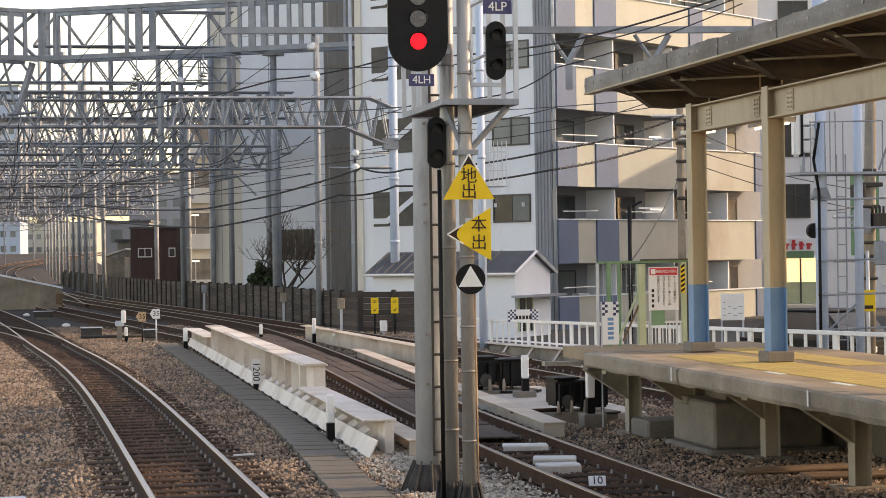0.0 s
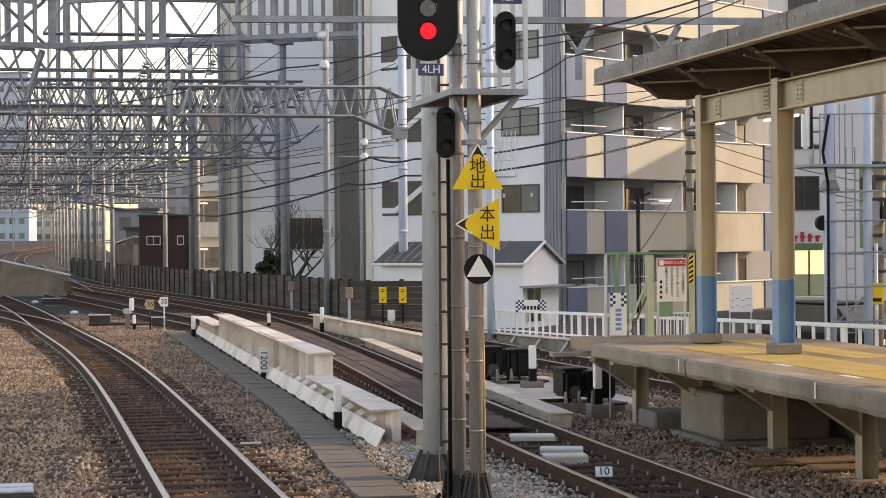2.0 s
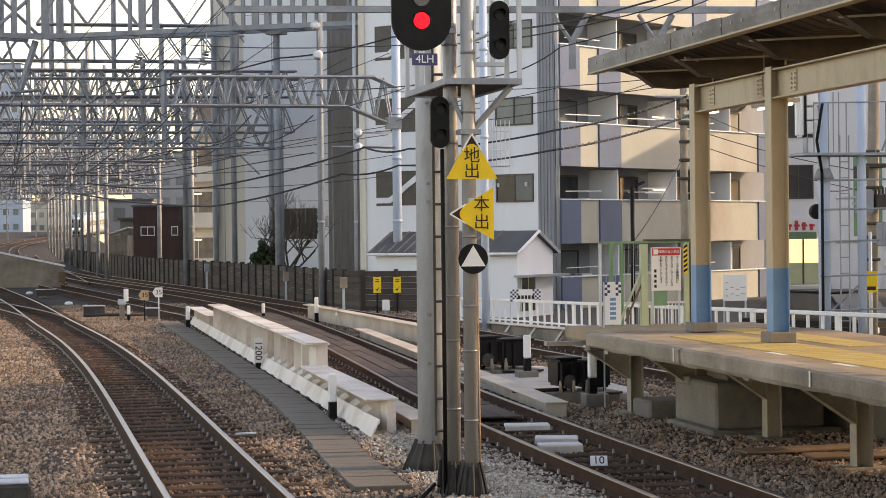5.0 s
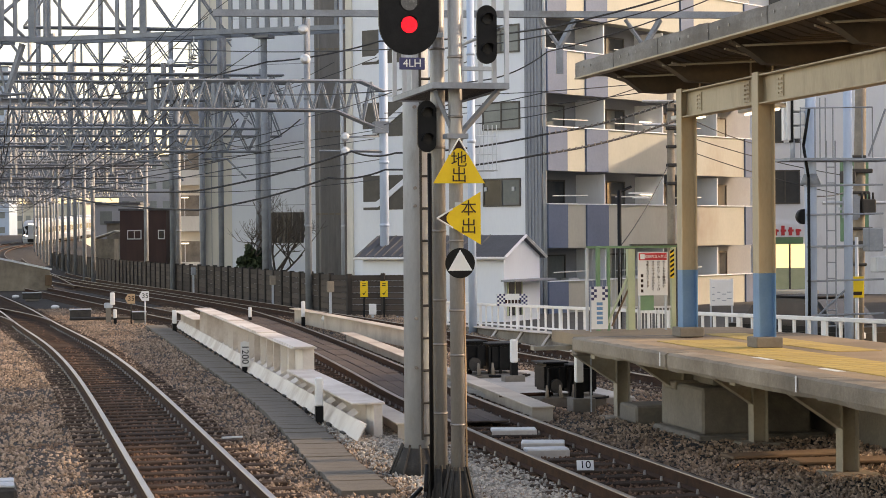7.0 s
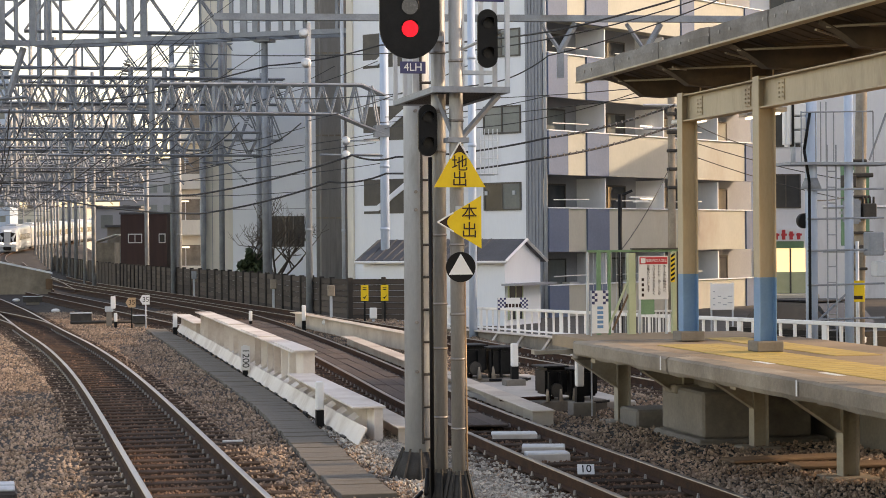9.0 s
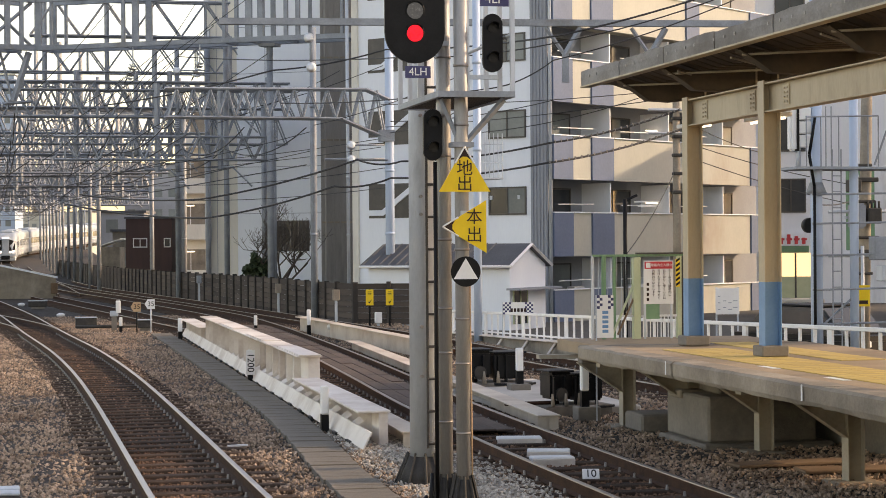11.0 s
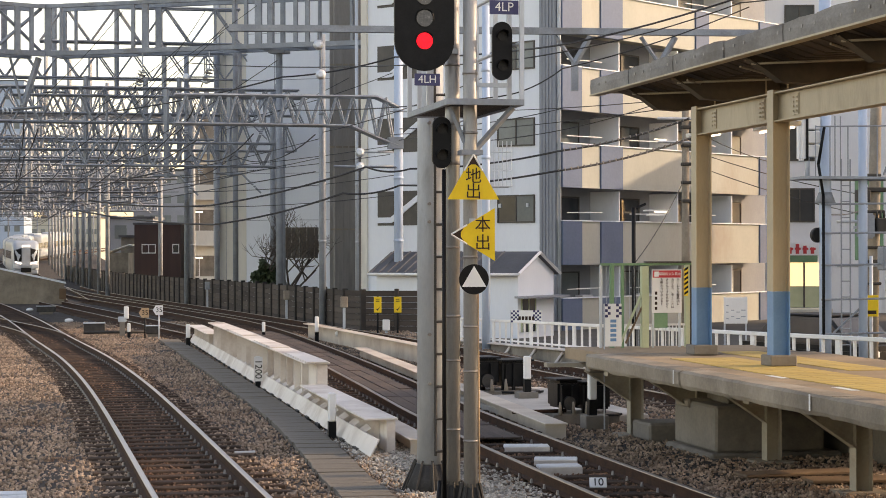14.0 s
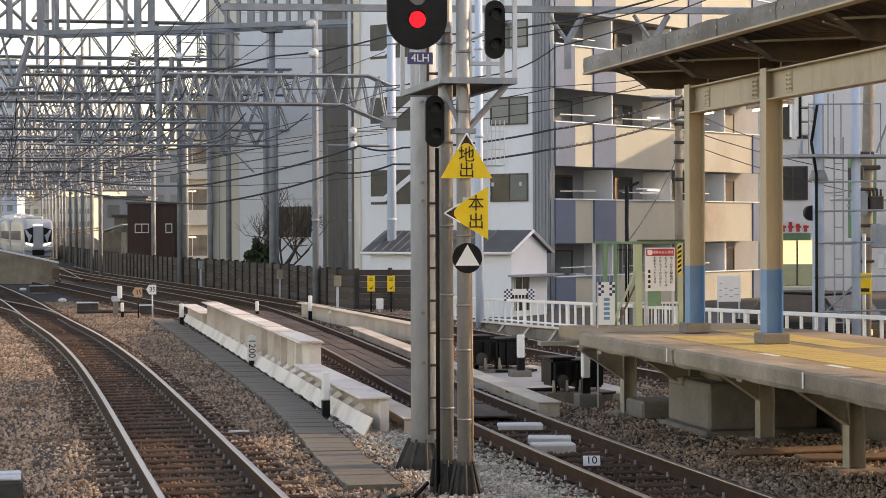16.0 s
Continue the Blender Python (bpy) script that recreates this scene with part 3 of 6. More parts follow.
part("end_fascia", bevelled(blocks((8.66, 13.4, 29.25, 29.31, 4.90, 5.10)), 0.006), "fascia", roof)
bm = bmesh.new()
for k in range(90):
    box(bm, 8.575, 8.60, 28.9 - k * 0.36 - 0.02, 28.9 - k * 0.36 + 0.02, 4.985, 5.02)
tagged(part("fascia_bolt", bm, "clip", roof), kind="stuff")
part("fascia_lip", blocks((8.57, 8.72, -6, 29.35, 4.855, 4.878)), "tan_steel", roof, "pale drip edge")
for cy in (27.9, 25.9, 23.1, 20.4, 17.6, 14.8, 12.0, 9.2, 6.5):
    bm = bmesh.new()
    prism(bm, [(8.72, 4.90), (8.72, 4.84), (8.95, 4.72), (9.15, 4.58), (9.5, 4.56), (10.4, 4.66), (13.3, 4.90), (13.3, 4.98), (9.3, 4.78)], "y", cy - 0.05, cy + 0.05)
    rafter = part("rafter", bm, "roof_under", roof, "brown haunched roof arm")
    bm = bmesh.new()
    for (xa, za), (xb, zb) in zip(((8.74, 4.835), (8.95, 4.715), (9.15, 4.575), (9.5, 4.555), (10.4, 4.655)), ((8.95, 4.715), (9.15, 4.575), (9.5, 4.555), (10.4, 4.655), (13.3, 4.895))):
        prism(bm, [(xa, za), (xb, zb), (xb, zb - 0.014), (xa, za - 0.014)], "y", cy - 0.10, cy + 0.10)
    part("lower_flange", bm, "roof_under", rafter)
for xx, zz in ((10.3, 4.83), (11.3, 4.88), (12.3, 4.93)):
    part("purlin", blocks((xx - 0.04, xx + 0.04, -6, 28.9, zz - 0.12, zz - 0.03)), "roof_under", roof)
bm = bmesh.new()
for cy in (27.9, 25.9, 23.1, 20.4, 17.6):
    rod(bm, (8.8, cy, 4.78), (10.9, cy - 2.4, 4.72), 0.016, n=5)
    rod(bm, (10.9, cy, 4.72), (8.8, cy - 2.4, 4.78), 0.016, n=5)
part("tie_rod", bm, "support_paint", roof)
beam = thing("longitudinal_beam", "cream steel beam with bolted splice plates above the columns", "beam", (COLUMN_X, 0, PLATFORM_TOP - 0.10), kind="structure")
part("web", blocks((-0.006, 0.006, -6, 26.0, 3.09, 3.41)), "tan_steel", beam)
part("flange", blocks((-0.09, 0.09, -6, 26.0, 3.07, 3.087)), "tan_steel", beam)
part("flange", blocks((-0.09, 0.09, -6, 26.0, 3.413, 3.43)), "tan_steel", beam)
for sy in (25.35, 23.6, 22.5, 18.1, 17.1):
    bm = blocks((-0.02, -0.006, sy - 0.09, sy + 0.09, 3.13, 3.38))
    for b in range(8):
        rod(bm, (-0.035, sy - 0.05 + 0.1 * (b % 2), 3.17 + 0.055 * (b // 2)), (-0.02, sy - 0.05 + 0.1 * (b % 2), 3.17 + 0.055 * (b // 2)), 0.014, n=6)
    part("splice_plate", bm, "tan_steel", beam)


def strip_light(at, turn=90):
    t = thing("platform_light", "white fluorescent batten lamp hung below the canopy", "lamp", at, turn, group="platform lights")
    part("housing", bevelled(blocks((-0.65, 0.65, -0.09, 0.09, 0, 0.06)), 0.01), "white", t)
    part("tube", rod(bmesh.new(), (-0.6, 0, -0.02), (0.6, 0, -0.02), 0.016), "tube", t, "glowing white tube")
    for hx in (-0.39, 0.39):
        part("hanger", blocks((hx - 0.01, hx + 0.01, -0.01, 0.01, 0.06, 0.72)), "tan_steel", t)


strip_light((9.95, 25.2, 4.13))
strip_light((10.05, 20.6, 4.22))
strip_light((9.95, 28.0, 4.2))


# ---- bridge girders and walkway between the tracks ----
def tilted(x0, y0, x1, y1):
    return math.degrees(math.atan2(-(x1 - x0), y1 - y0)), math.hypot(x1 - x0, y1 - y0)


ang, ln = tilted(4.72, 25.5, 5.17, 59.5)
g = thing("bridge_girder", "long white painted steel plate girder with a flanged top", "girder", (4.72, 25.5, GROUND), ang)
part("web", blocks((0.11, 0.13, 7.6, 27.0, 0.0, 0.80)), "white_girder", g)
part("top_flange", bevelled(blocks((-0.09, 0.33, 7.5, 27.1, 0.80, 0.83)), 0.006), "white_girder", g, "pale top flange with cover plates")
for a, b in ((7.45, 10.6), (12.8, 16.0), (18.5, 22.0)):
    part("cover_plate", bevelled(blocks((-0.06, 0.30, a, b, 0.831, 0.849)), 0.004), "white_girder", g)
part("end_stiffener", blocks((0.132, 0.30, 7.6, 7.62, 0, 0.798)), "white_girder", g)
for k in range(18):
    part("stiffener", blocks((0.0, 0.109, 8.6 + k * 1.05, 8.615 + k * 1.05, 0.0, 0.798)), "white_girder", g)
g = thing("bridge_girder", "low white steel girder with a wide flange and brackets", "girder", (4.72, 25.5, GROUND), ang)
part("web", blocks((0.10, 0.12, 0.62, 7.45, 0.0, 0.44)), "white_girder", g)
part("top_flange", bevelled(blocks((-0.19, 0.25, 0.6, 7.45, 0.44, 0.47)), 0.006), "white_girder", g)
part("end_stiffener", blocks((0.122, 0.22, 0.64, 0.655, 0.0, 0.438)), "white_girder", g)
for k in range(7):
    bm = bmesh.new()
    prism(bm, [(-0.17, 0.438), (0.098, 0.438), (0.098, 0.05), (-0.02, 0.30)], "y", 1.2 + k * 0.95, 1.22 + k * 0.95)
    part("bracket", bm, "white_girder", g)
ang2, ln2 = tilted(4.50, 25.4, 5.12, 59.5)
g = thing("side_plate", "white sloping guard plate along the girder foot", "plate", (4.50, 25.4, GROUND), ang2)
for k in range(5):
    bm = bmesh.new()
    prism(bm, [(-0.02, 0.03), (0.0, 0.03), (0.11, 0.245), (0.09, 0.245)], "y", 0.02 + k * 6.8, 0.02 + k * 6.8 + 6.79)
    part("panel", bm, "white_girder", g)
for k in range(25):
    bm = bmesh.new()
    prism(bm, [(0.11, 0.225), (0.24, 0.31), (0.24, 0.12)], "y", 1.3 + k * 1.05, 1.86 + k * 1.05)
    part("gusset", bm, "white_girder", g)
for k in range(26):
    bm = blocks((-0.05, 0.02, 1.0 + k * 1.3, 1.35 + k * 1.3, -0.03, 0.045))
    part("packing", bm, "dark", g)
g = thing("bridge_girder", "low white steel girder behind the tall one", "girder", (4.72, 25.5, GROUND), ang)
part("web", blocks((0.10, 0.12, 27.2, 33.6, 0.0, 0.50)), "white_girder", g)
part("top_flange", bevelled(blocks((-0.12, 0.30, 27.2, 33.7, 0.50, 0.53)), 0.006), "white_girder", g)
for k in range(6):
    part("stiffener", blocks((0.0, 0.099, 27.8 + k * 1.05, 27.815 + k * 1.05, 0.0, 0.498)), "white_girder", g)

walkway = thing("walkway", "grey board walkway beside the girder", "walkway", kind="structure")
plank = to_mesh("plank", bevelled(blocks((-0.29, 0.29, -0.1485, 0.1485, -0.05, 0.03)), 0.005), "plank")
for k in range(135):
    y = 20.6 + k * 0.30
    x = along(WALKWAY_LINE, y)
    piece("plank", plank, walkway, (x + random.uniform(-0.015, 0.015), y, GROUND + 0.005 + random.uniform(-0.006, 0.006)), (random.uniform(-0.01, 0.01), 0, -math.atan(along(WALKWAY_LINE, y + 0.2) - along(WALKWAY_LINE, y - 0.2)) * 2.5 + random.uniform(-0.015, 0.015)))

# the low beams between track 2 and track 3
for x0, y0, x1, y1, h in ((7.55, 27.6, 9.5, 54.0, 0.20), (9.55, 46.0, 9.0, 62.0, 0.42), (5.22, 25.7, 5.4, 33.0, 0.20)):
    ang, ln = tilted(x0, y0, x1, y1)
    if x0 == 7.55:
        ang, ln = tilted(7.62, 27.0, 8.75, 50.0)
    g = thing("edge_girder", "cream steel beam with a flat flange beside the rails", "girder", (x0, y0, GROUND), ang, group="edge girders")
    part("web", blocks((-0.01, 0.01, 0, ln, 0, h)), "beam_cream", g)
    part("flange", bevelled(blocks((-0.17, 0.17, -0.05, ln, h, h + 0.025)), 0.006), "beam_cream", g)
    part("end_plate", blocks((-0.15, 0.15, 0.0, 0.015, 0, h - 0.001)), "beam_cream", g)


def marker_post(at, h=0.55, w=0.06, label="white marker post with a black foot", text=""):
    t = thing("marker_post", label, "marker post", at, group="marker posts")
    bm = blocks((-w, w, -w, w, h * 0.38, h))
    part("upper", bevelled(bm, 0.018), "white", t)
    part("foot", blocks((-w, w, -w, w, -0.1, h * 0.38)), "black", t, "black foot")
    if text:
        for i, ch in enumerate(text):
            lettering(ch, 0.13, "black", t, (0, -w - 0.003, h - 0.09 - 0.085 * i), (90, 90, 0))
    return t


marker_post((4.44, 28.3, GROUND), 0.66, 0.055)
marker_post((4.70, 39.3, GROUND), 0.62, 0.05, "white post lettered 1200 with a black foot")
t = thing("painted_number", "black number 1200 on a white post", "sign", (4.70, 39.24, 0.20))
part("panel", bevelled(blocks((-0.085, 0.085, -0.004, 0.004, -0.24, 0.24)), 0.002), "white", t)
lettering("1200", 0.19, "black", t, (0, -0.008, 0), (90, 90, 0))
marker_post((4.86, 57.2, GROUND), 0.62, 0.06)
marker_post((8.83, 59.1, GROUND), 0.75, 0.055)
marker_post((7.6, 62.0, GROUND), 0.5, 0.05)
marker_post((8.84, 34.2, 0.0), 0.66, 0.06)
marker_post((8.53, 29.1, 0.0), 0.70, 0.06)
marker_post((3.55, 63.5, GROUND), 0.45, 0.05)
for x, y in ((8.84, 34.25), (8.58, 29.15)):
    solid("concrete_block", bevelled(blocks((-0.18, 0.18, -0.16, 0.16, -0.02, 0.20)), 0.012), "concrete_dark", "grey concrete block holding a marker post", "block", (x, y, GROUND + 0.0), group="marker blocks")
t = thing("bell_post", "black post with a round white cap", "marker post", (9.25, 57.3, GROUND))
part("post", rod(bmesh.new(), (0, 0, 0), (0, 0, 0.3), 0.1), "black", t)
bm = bmesh.new()
bmesh.ops.create_uvsphere(bm, u_segments=14, v_segments=8, radius=0.16, matrix=Matrix.Translation((0, 0, 0.3)) @ Matrix.Diagonal((1, 1, 0.7, 1)))
part("cap", bm, "white", t)


def switch_machine(at, turn):
    t = thing("switch_machine", "black point machine with rods on a plinth", "point machine", at, turn, group="point machines")
    part("body", bevelled(blocks((-0.15, 0.45, -0.35, 0.35, 0.12, 0.60)), 0.04, 2), "black", t)
    part("lid", bevelled(blocks((-0.20, 0.50, -0.39, 0.39, 0.605, 0.64)), 0.012), "black", t)
    part("gear_case", bevelled(blocks((-0.72, -0.22, -0.32, 0.30, 0.16, 0.66)), 0.05, 2), "black", t)
    part("lid", bevelled(blocks((-0.78, -0.20, -0.36, 0.34, 0.665, 0.70)), 0.012), "black", t)
    for k in range(5):
        part("rib", blocks((-0.68 + 0.24 * k, -0.64 + 0.24 * k, -0.40, -0.32, 0.06, 0.58)), "black", t)
    part("crank", rod(bmesh.new(), (-0.5, -0.42, 0.25), (-0.5, -0.30, 0.25), 0.13, n=14), "dark", t)
    part("throw_rod", rod(bmesh.new(), (-1.7, -0.2, 0.1), (-0.5, -0.2, 0.1), 0.035), "rail", t)
    part("plinth", bevelled(blocks((-0.9, 0.6, -0.5, 0.5, -0.15, 0.06)), 0.02), "concrete_dark", t)
    bm = bmesh.new()
    last = None
    for k in range(11):
        a0 = -2.4 + 0.35 * k
        c = (0.2 + 0.5 * math.sin(a0), -0.55 - 0.1 * math.cos(2 * a0))
        ring = [bm.verts.new((c[0] + 0.025 * math.cos(q) * math.sin(a0), c[1] + 0.025 * math.cos(q), 0.03 + 0.025 * math.sin(q))) for q in (0.0, 1.05, 2.09, 3.14, 4.19, 5.24)]
        if last:
            for q in range(6):
                bm.faces.new((last[q], last[(q + 1) % 6], ring[(q + 1) % 6], ring[q]))
        last = ring
    part("hose", bm, "black", t, "black looped hose")
    for k in range(3):
        part("cone_foot", rod(bmesh.new(), (-0.75 + 0.3 * k, -0.50, 0.05), (-0.75 + 0.3 * k, -0.47, 0.28), 0.05, 0.02), "concrete", t)
    return t


switch_machine((8.78, 35.6, GROUND + 0.1), 6).scale = (0.9, 0.9, 0.95)
switch_machine((8.78, 30.4, GROUND + 0.1), 6).scale = (0.74, 0.8, 0.84)
solid("concrete_slab", bevelled(blocks((-1.0, 1.1, -3.2, 3.4, -0.1, 0.09)), 0.02), "concrete_pale", "pale concrete slab under the point machines", "slab", (8.75, 33.6, GROUND), kind="structure")
for x, y, rz, s in ((6.68, 25.9, 80, 0.30), (6.62, 24.2, 74, 0.27), (6.44, 23.4, 86, 0.26)):
    t = thing("white_cover", "white weathered cable cover lying between the rails", "cable cover", (x, y, GROUND + 0.045), rz - 90, group="cable covers")
    part("cover", bevelled(blocks((-s, s, -0.13, 0.13, 0, 0.05)), 0.012), "white", t)
    part("side", bevelled(blocks((-s, s, -0.15, -0.13, -0.08, 0.03)), 0.006), "white_girder", t)
t = thing("number_plate", "white plate with the number 10 between the rails", "sign", (6.28, 21.25, GROUND + 0.05), -12)
part("plate", bevelled(blocks((-0.095, 0.095, -0.006, 0.006, 0, 0.125)), 0.003), "white", t)
lettering("10", 0.13, "black", t, (0, -0.009, 0.062))
t.matrix_world = pose(6.31, 21.3, GROUND + 0.06, -35, 0, -12)


# ---- signal mast ----
mast = thing("signal_mast", "steel signal mast with maintenance deck", "signal mast", (4.50, 19.70, GROUND))
part("pole", rod(bmesh.new(), (0, 0, 0.3), (0, 0, 7.2), 0.071, n=24), "pole_warm", mast)
part("pole", rod(bmesh.new(), (-0.135, 0.22, 0.3), (-0.135, 0.22, 7.2), 0.074, n=24), "pole_warm", mast)


def foot(parent, x, y, r, mat="dark"):
    bm = rod(bmesh.new(), (x, y, -0.1), (x, y, 0.30), r * 2.3, r * 1.15, n=16)
    p = part("pole_foot", bm, mat, parent, "flared dark foot with ribs")
    bm = bmesh.new()
    for k in range(10):
        a = 2 * math.pi * k / 10 + 0.2
        c, s = math.cos(a), math.sin(a)
        strut(bm, (x + c * r * 2.45, y + s * r * 2.45, -0.08), (x + c * r * 1.2, y + s * r * 1.2, 0.34), 0.02)
    part("rib", bm, "dark", p)


foot(mast, 0, 0, 0.075)
foot(mast, -0.135, 0.22, 0.078)
for z in (0.75, 1.45, 1.9, 2.6, 3.45, 3.85, 4.45):
    part("clamp", rod(bmesh.new(), (0, 0, z), (0, 0, z + 0.025), 0.077, n=20), "clip", mast)
    part("clamp", rod(bmesh.new(), (-0.135, 0.22, z + 0.1), (-0.135, 0.22, z + 0.125), 0.08, n=20), "clip", mast)
part("cable", rod(bmesh.new(), (-0.245, 0.12, 0.0), (-0.245, 0.12, 3.5), 0.022), "black", mast, "black cable")
part("cable", rod(bmesh.new(), (0.085, -0.03, 0.0), (0.078, 0.0, 2.3), 0.009), "amber", mast, "thin orange cable")
bm = bmesh.new()
for z0, z1, x0, x1 in ((0.35, 0.12, -0.30, -0.36), (0.12, 0.0, -0.36, -0.55), (0.0, -0.02, -0.55, -0.8)):
    rod(bm, (x0, 0.1, z0), (x1, -0.1, z1), 0.022)
part("cable", bm, "black", mast)

DECK = 4.16
bm = blocks((-0.29, 0.50, -0.25, -0.20, DECK - 0.03, DECK + 0.03), (-0.29, 0.50, 1.75, 1.80, DECK - 0.03, DECK + 0.03), (-0.29, -0.24, -0.2, 1.75, DECK - 0.03, DECK + 0.03), (0.45, 0.50, -0.2, 1.75, DECK - 0.03, DECK + 0.03))
part("deck_frame", bm, "galv_blue", mast, "grey angle frame of the deck")
bm = bmesh.new()
for k in range(24):
    box(bm, -0.24, 0.45, -0.19 + k * 0.08, -0.15 + k * 0.08, DECK - 0.02, DECK + 0.02)
part("deck_grating", bm, "dark", mast, "slatted steel deck")
for (x, y) in ((-0.27, 1.78), (-0.27, 1.25), (-0.27, 0.75), (0.48, -0.22), (0.48, 0.3), (0.48, 0.9), (0.48, 1.78)):
    part("rail_post", blocks((x - 0.022, x + 0.022, y - 0.022, y + 0.022, DECK + 0.03, DECK + 1.2)), "galv", mast)
bm = bmesh.new()
for z in (0.6, 1.2):
    rod(bm, (-0.27, 0.5, DECK + z), (-0.27, 1.78, DECK + z), 0.02)
    rod(bm, (0.48, -0.22, DECK + z), (0.48, 1.78, DECK + z), 0.02)
part("handrail", bm, "galv", mast)
bm = bmesh.new()
strut(bm, (0.42, -0.1, DECK - 0.04), (0.04, 0, DECK - 0.48), 0.045)
strut(bm, (-0.22, -0.05, DECK - 0.04), (-0.02, 0, DECK - 0.48), 0.035)
part("brace", bm, "galv_blue", mast)
part("brace_collar", blocks((-0.11, 0.11, -0.10, 0.10, DECK - 0.52, DECK - 0.47)), "galv_blue", mast)


def stadium(w, h, n=14):
    r = w / 2
    pts = [(r * math.cos(math.pi * i / n), h / 2 - r + r * math.sin(math.pi * i / n)) for i in range(n + 1)]
    return pts + [(-x, -y) for x, y in pts]


def signal_head(at, w, h, lamps, lamp_r, lit=None, label="black colour light signal", deep=0.10):
    t = new("signal_head")
    t.parent, t.location = mast, Vector(at) - mast.location
    tagged(t, label)
    bm = prism(bmesh.new(), stadium(w, h), "y", -0.02, 0.02)
    part("backplate", bm, "black", t)
    part("case", bevelled(blocks((-w * 0.27, w * 0.27, 0.02, 0.02 + 0.18, -h * 0.42, h * 0.42)), 0.02), "black", t)
    for i, z in enumerate(lamps):
        on = i == lit
        part("lens", rod(bmesh.new(), (0, -0.032, z), (0, -0.018, z), lamp_r, n=24), "red" if on else ("lens_off" if w > 0.4 else "lens_dark"), t, "lit red lamp" if on else "unlit grey lens")
        bm = bmesh.new()
        n = 14
        ring = []
        for d, tuck in ((-0.02, 0.0), (-0.02 - deep, 0.35)):
            for rad in (lamp_r * 1.16, lamp_r * 1.24):
                ring.append([bm.verts.new((rad * math.cos(math.pi * (-0.12 + tuck + (1.24 - 2 * tuck) * k / n)), d, z + rad * math.sin(math.pi * (-0.12 + tuck + (1.24 - 2 * tuck) * k / n)))) for k in range(n + 1)])
        for a, b in ((0, 2), (3, 1), (2, 3), (1, 0)):
            for k in range(n):
                bm.faces.new((ring[a][k], ring[a][k + 1], ring[b][k + 1], ring[b][k]))
        bmesh.ops.recalc_face_normals(bm, faces=bm.faces)
        part("visor", bm, "black", t)
    return t


signal_head((4.02, 19.66, 4.83), 0.61, 1.05, (0.22, 0.0, -0.225), 0.083, 2, "three lamp colour light signal, black, lowest lamp lit red", 0.02)
signal_head((4.82, 19.66, 4.52), 0.205, 0.59, (0.15, -0.15), 0.05, None, "small black two lamp repeater signal")
signal_head((4.225, 19.80, 3.60), 0.19, 0.52, (0.13, -0.13), 0.05, None, "small black two lamp signal under the deck")
solid("signal_bracket", blocks((-0.36, 0.04, -0.03, 0.03, 0, 0.04)), "galv", "grey steel arm below the small repeater signal", "bracket", (4.84, 19.72, 4.16))
solid("signal_bracket", blocks((0.0, 0.35, -0.03, 0.03, 0, 0.05)), "galv", "grey steel arm holding the signal", "bracket", (4.05, 19.82, 4.50))


def plate_sign(text, at, w, h):
    t = thing("signal_label", "navy plate with white letters " + text, "sign", at, group="signal labels")
    part("plate", bevelled(blocks((-w / 2, w / 2, 0, 0.012, -h / 2, h / 2)), 0.003), "navy", t)
    lettering(text, h * 0.92, "white", t, (0, -0.005, 0))


plate_sign("4LH", (4.04, 19.60, 4.215), 0.26, 0.12)
plate_sign("4LP", (4.83, 19.60, 4.955), 0.30, 0.14)


def triangle_sign(at, text, turned):
    t = thing("triangle_sign", "yellow triangular sign with a dark tip and brown characters", "sign", at, group="triangle signs")
    w, h = 0.265, 0.45
    spin = (lambda u, v: (u, v)) if not turned else (lambda u, v: (-(v - h / 2) - 0.0 * h, u))
    part("plate", prism(bmesh.new(), [spin(u, v) for u, v in ((-w, 0), (w, 0), (0, h))], "y", 0, 0.01), "yellow", t)
    tip = [(-w * 0.32, h * 0.68), (-w * 0.08, h * 0.78), (w * 0.08, h * 0.78), (w * 0.32, h * 0.68), (0, h * 0.975)]
    part("dark_tip", prism(bmesh.new(), [spin(u, v) for u, v in tip], "y", -0.003, -0.0005), "brown_ink", t, "dark brown tip")
    bm = bmesh.new()
    for (a, b) in (((-w * 0.36, h * 0.64), (0, h)), ((w * 0.36, h * 0.64), (0, h))):
        p, q = spin(*a), spin(*b)
        strut(bm, (p[0], -0.004, p[1]), (q[0], -0.004, q[1]), 0.012)
    part("edge", bm, "white", t)
    part("clip", blocks((-0.03, 0.03, 0.01, 0.05, 0.1, 0.16)), "galv", t)
    for i, ch in enumerate(text):
        if turned:
            lettering(ch, 0.17, "brown_ink", t, (0.10, -0.004, 0.09 - 0.18 * i), width=None)
        else:
            lettering(ch, 0.17, "brown_ink", t, (0, -0.004, 0.228 - 0.155 * i), width=None)
    return t


triangle_sign((4.505, 19.58, 3.02), "地出", False)
triangle_sign((4.50, 19.58, 2.67), "本出", True)
t = thing("disc_sign", "black round sign with a white triangle", "sign", (4.51, 19.58, 2.22))
part("disc", rod(bmesh.new(), (0, 0, 0), (0, 0.012, 0), 0.152, n=36), "black", t)
part("triangle", prism(bmesh.new(), [(-0.125, -0.075), (0.125, -0.075), (0, 0.135)], "y", -0.004, -0.0005), "white", t, "white triangle")

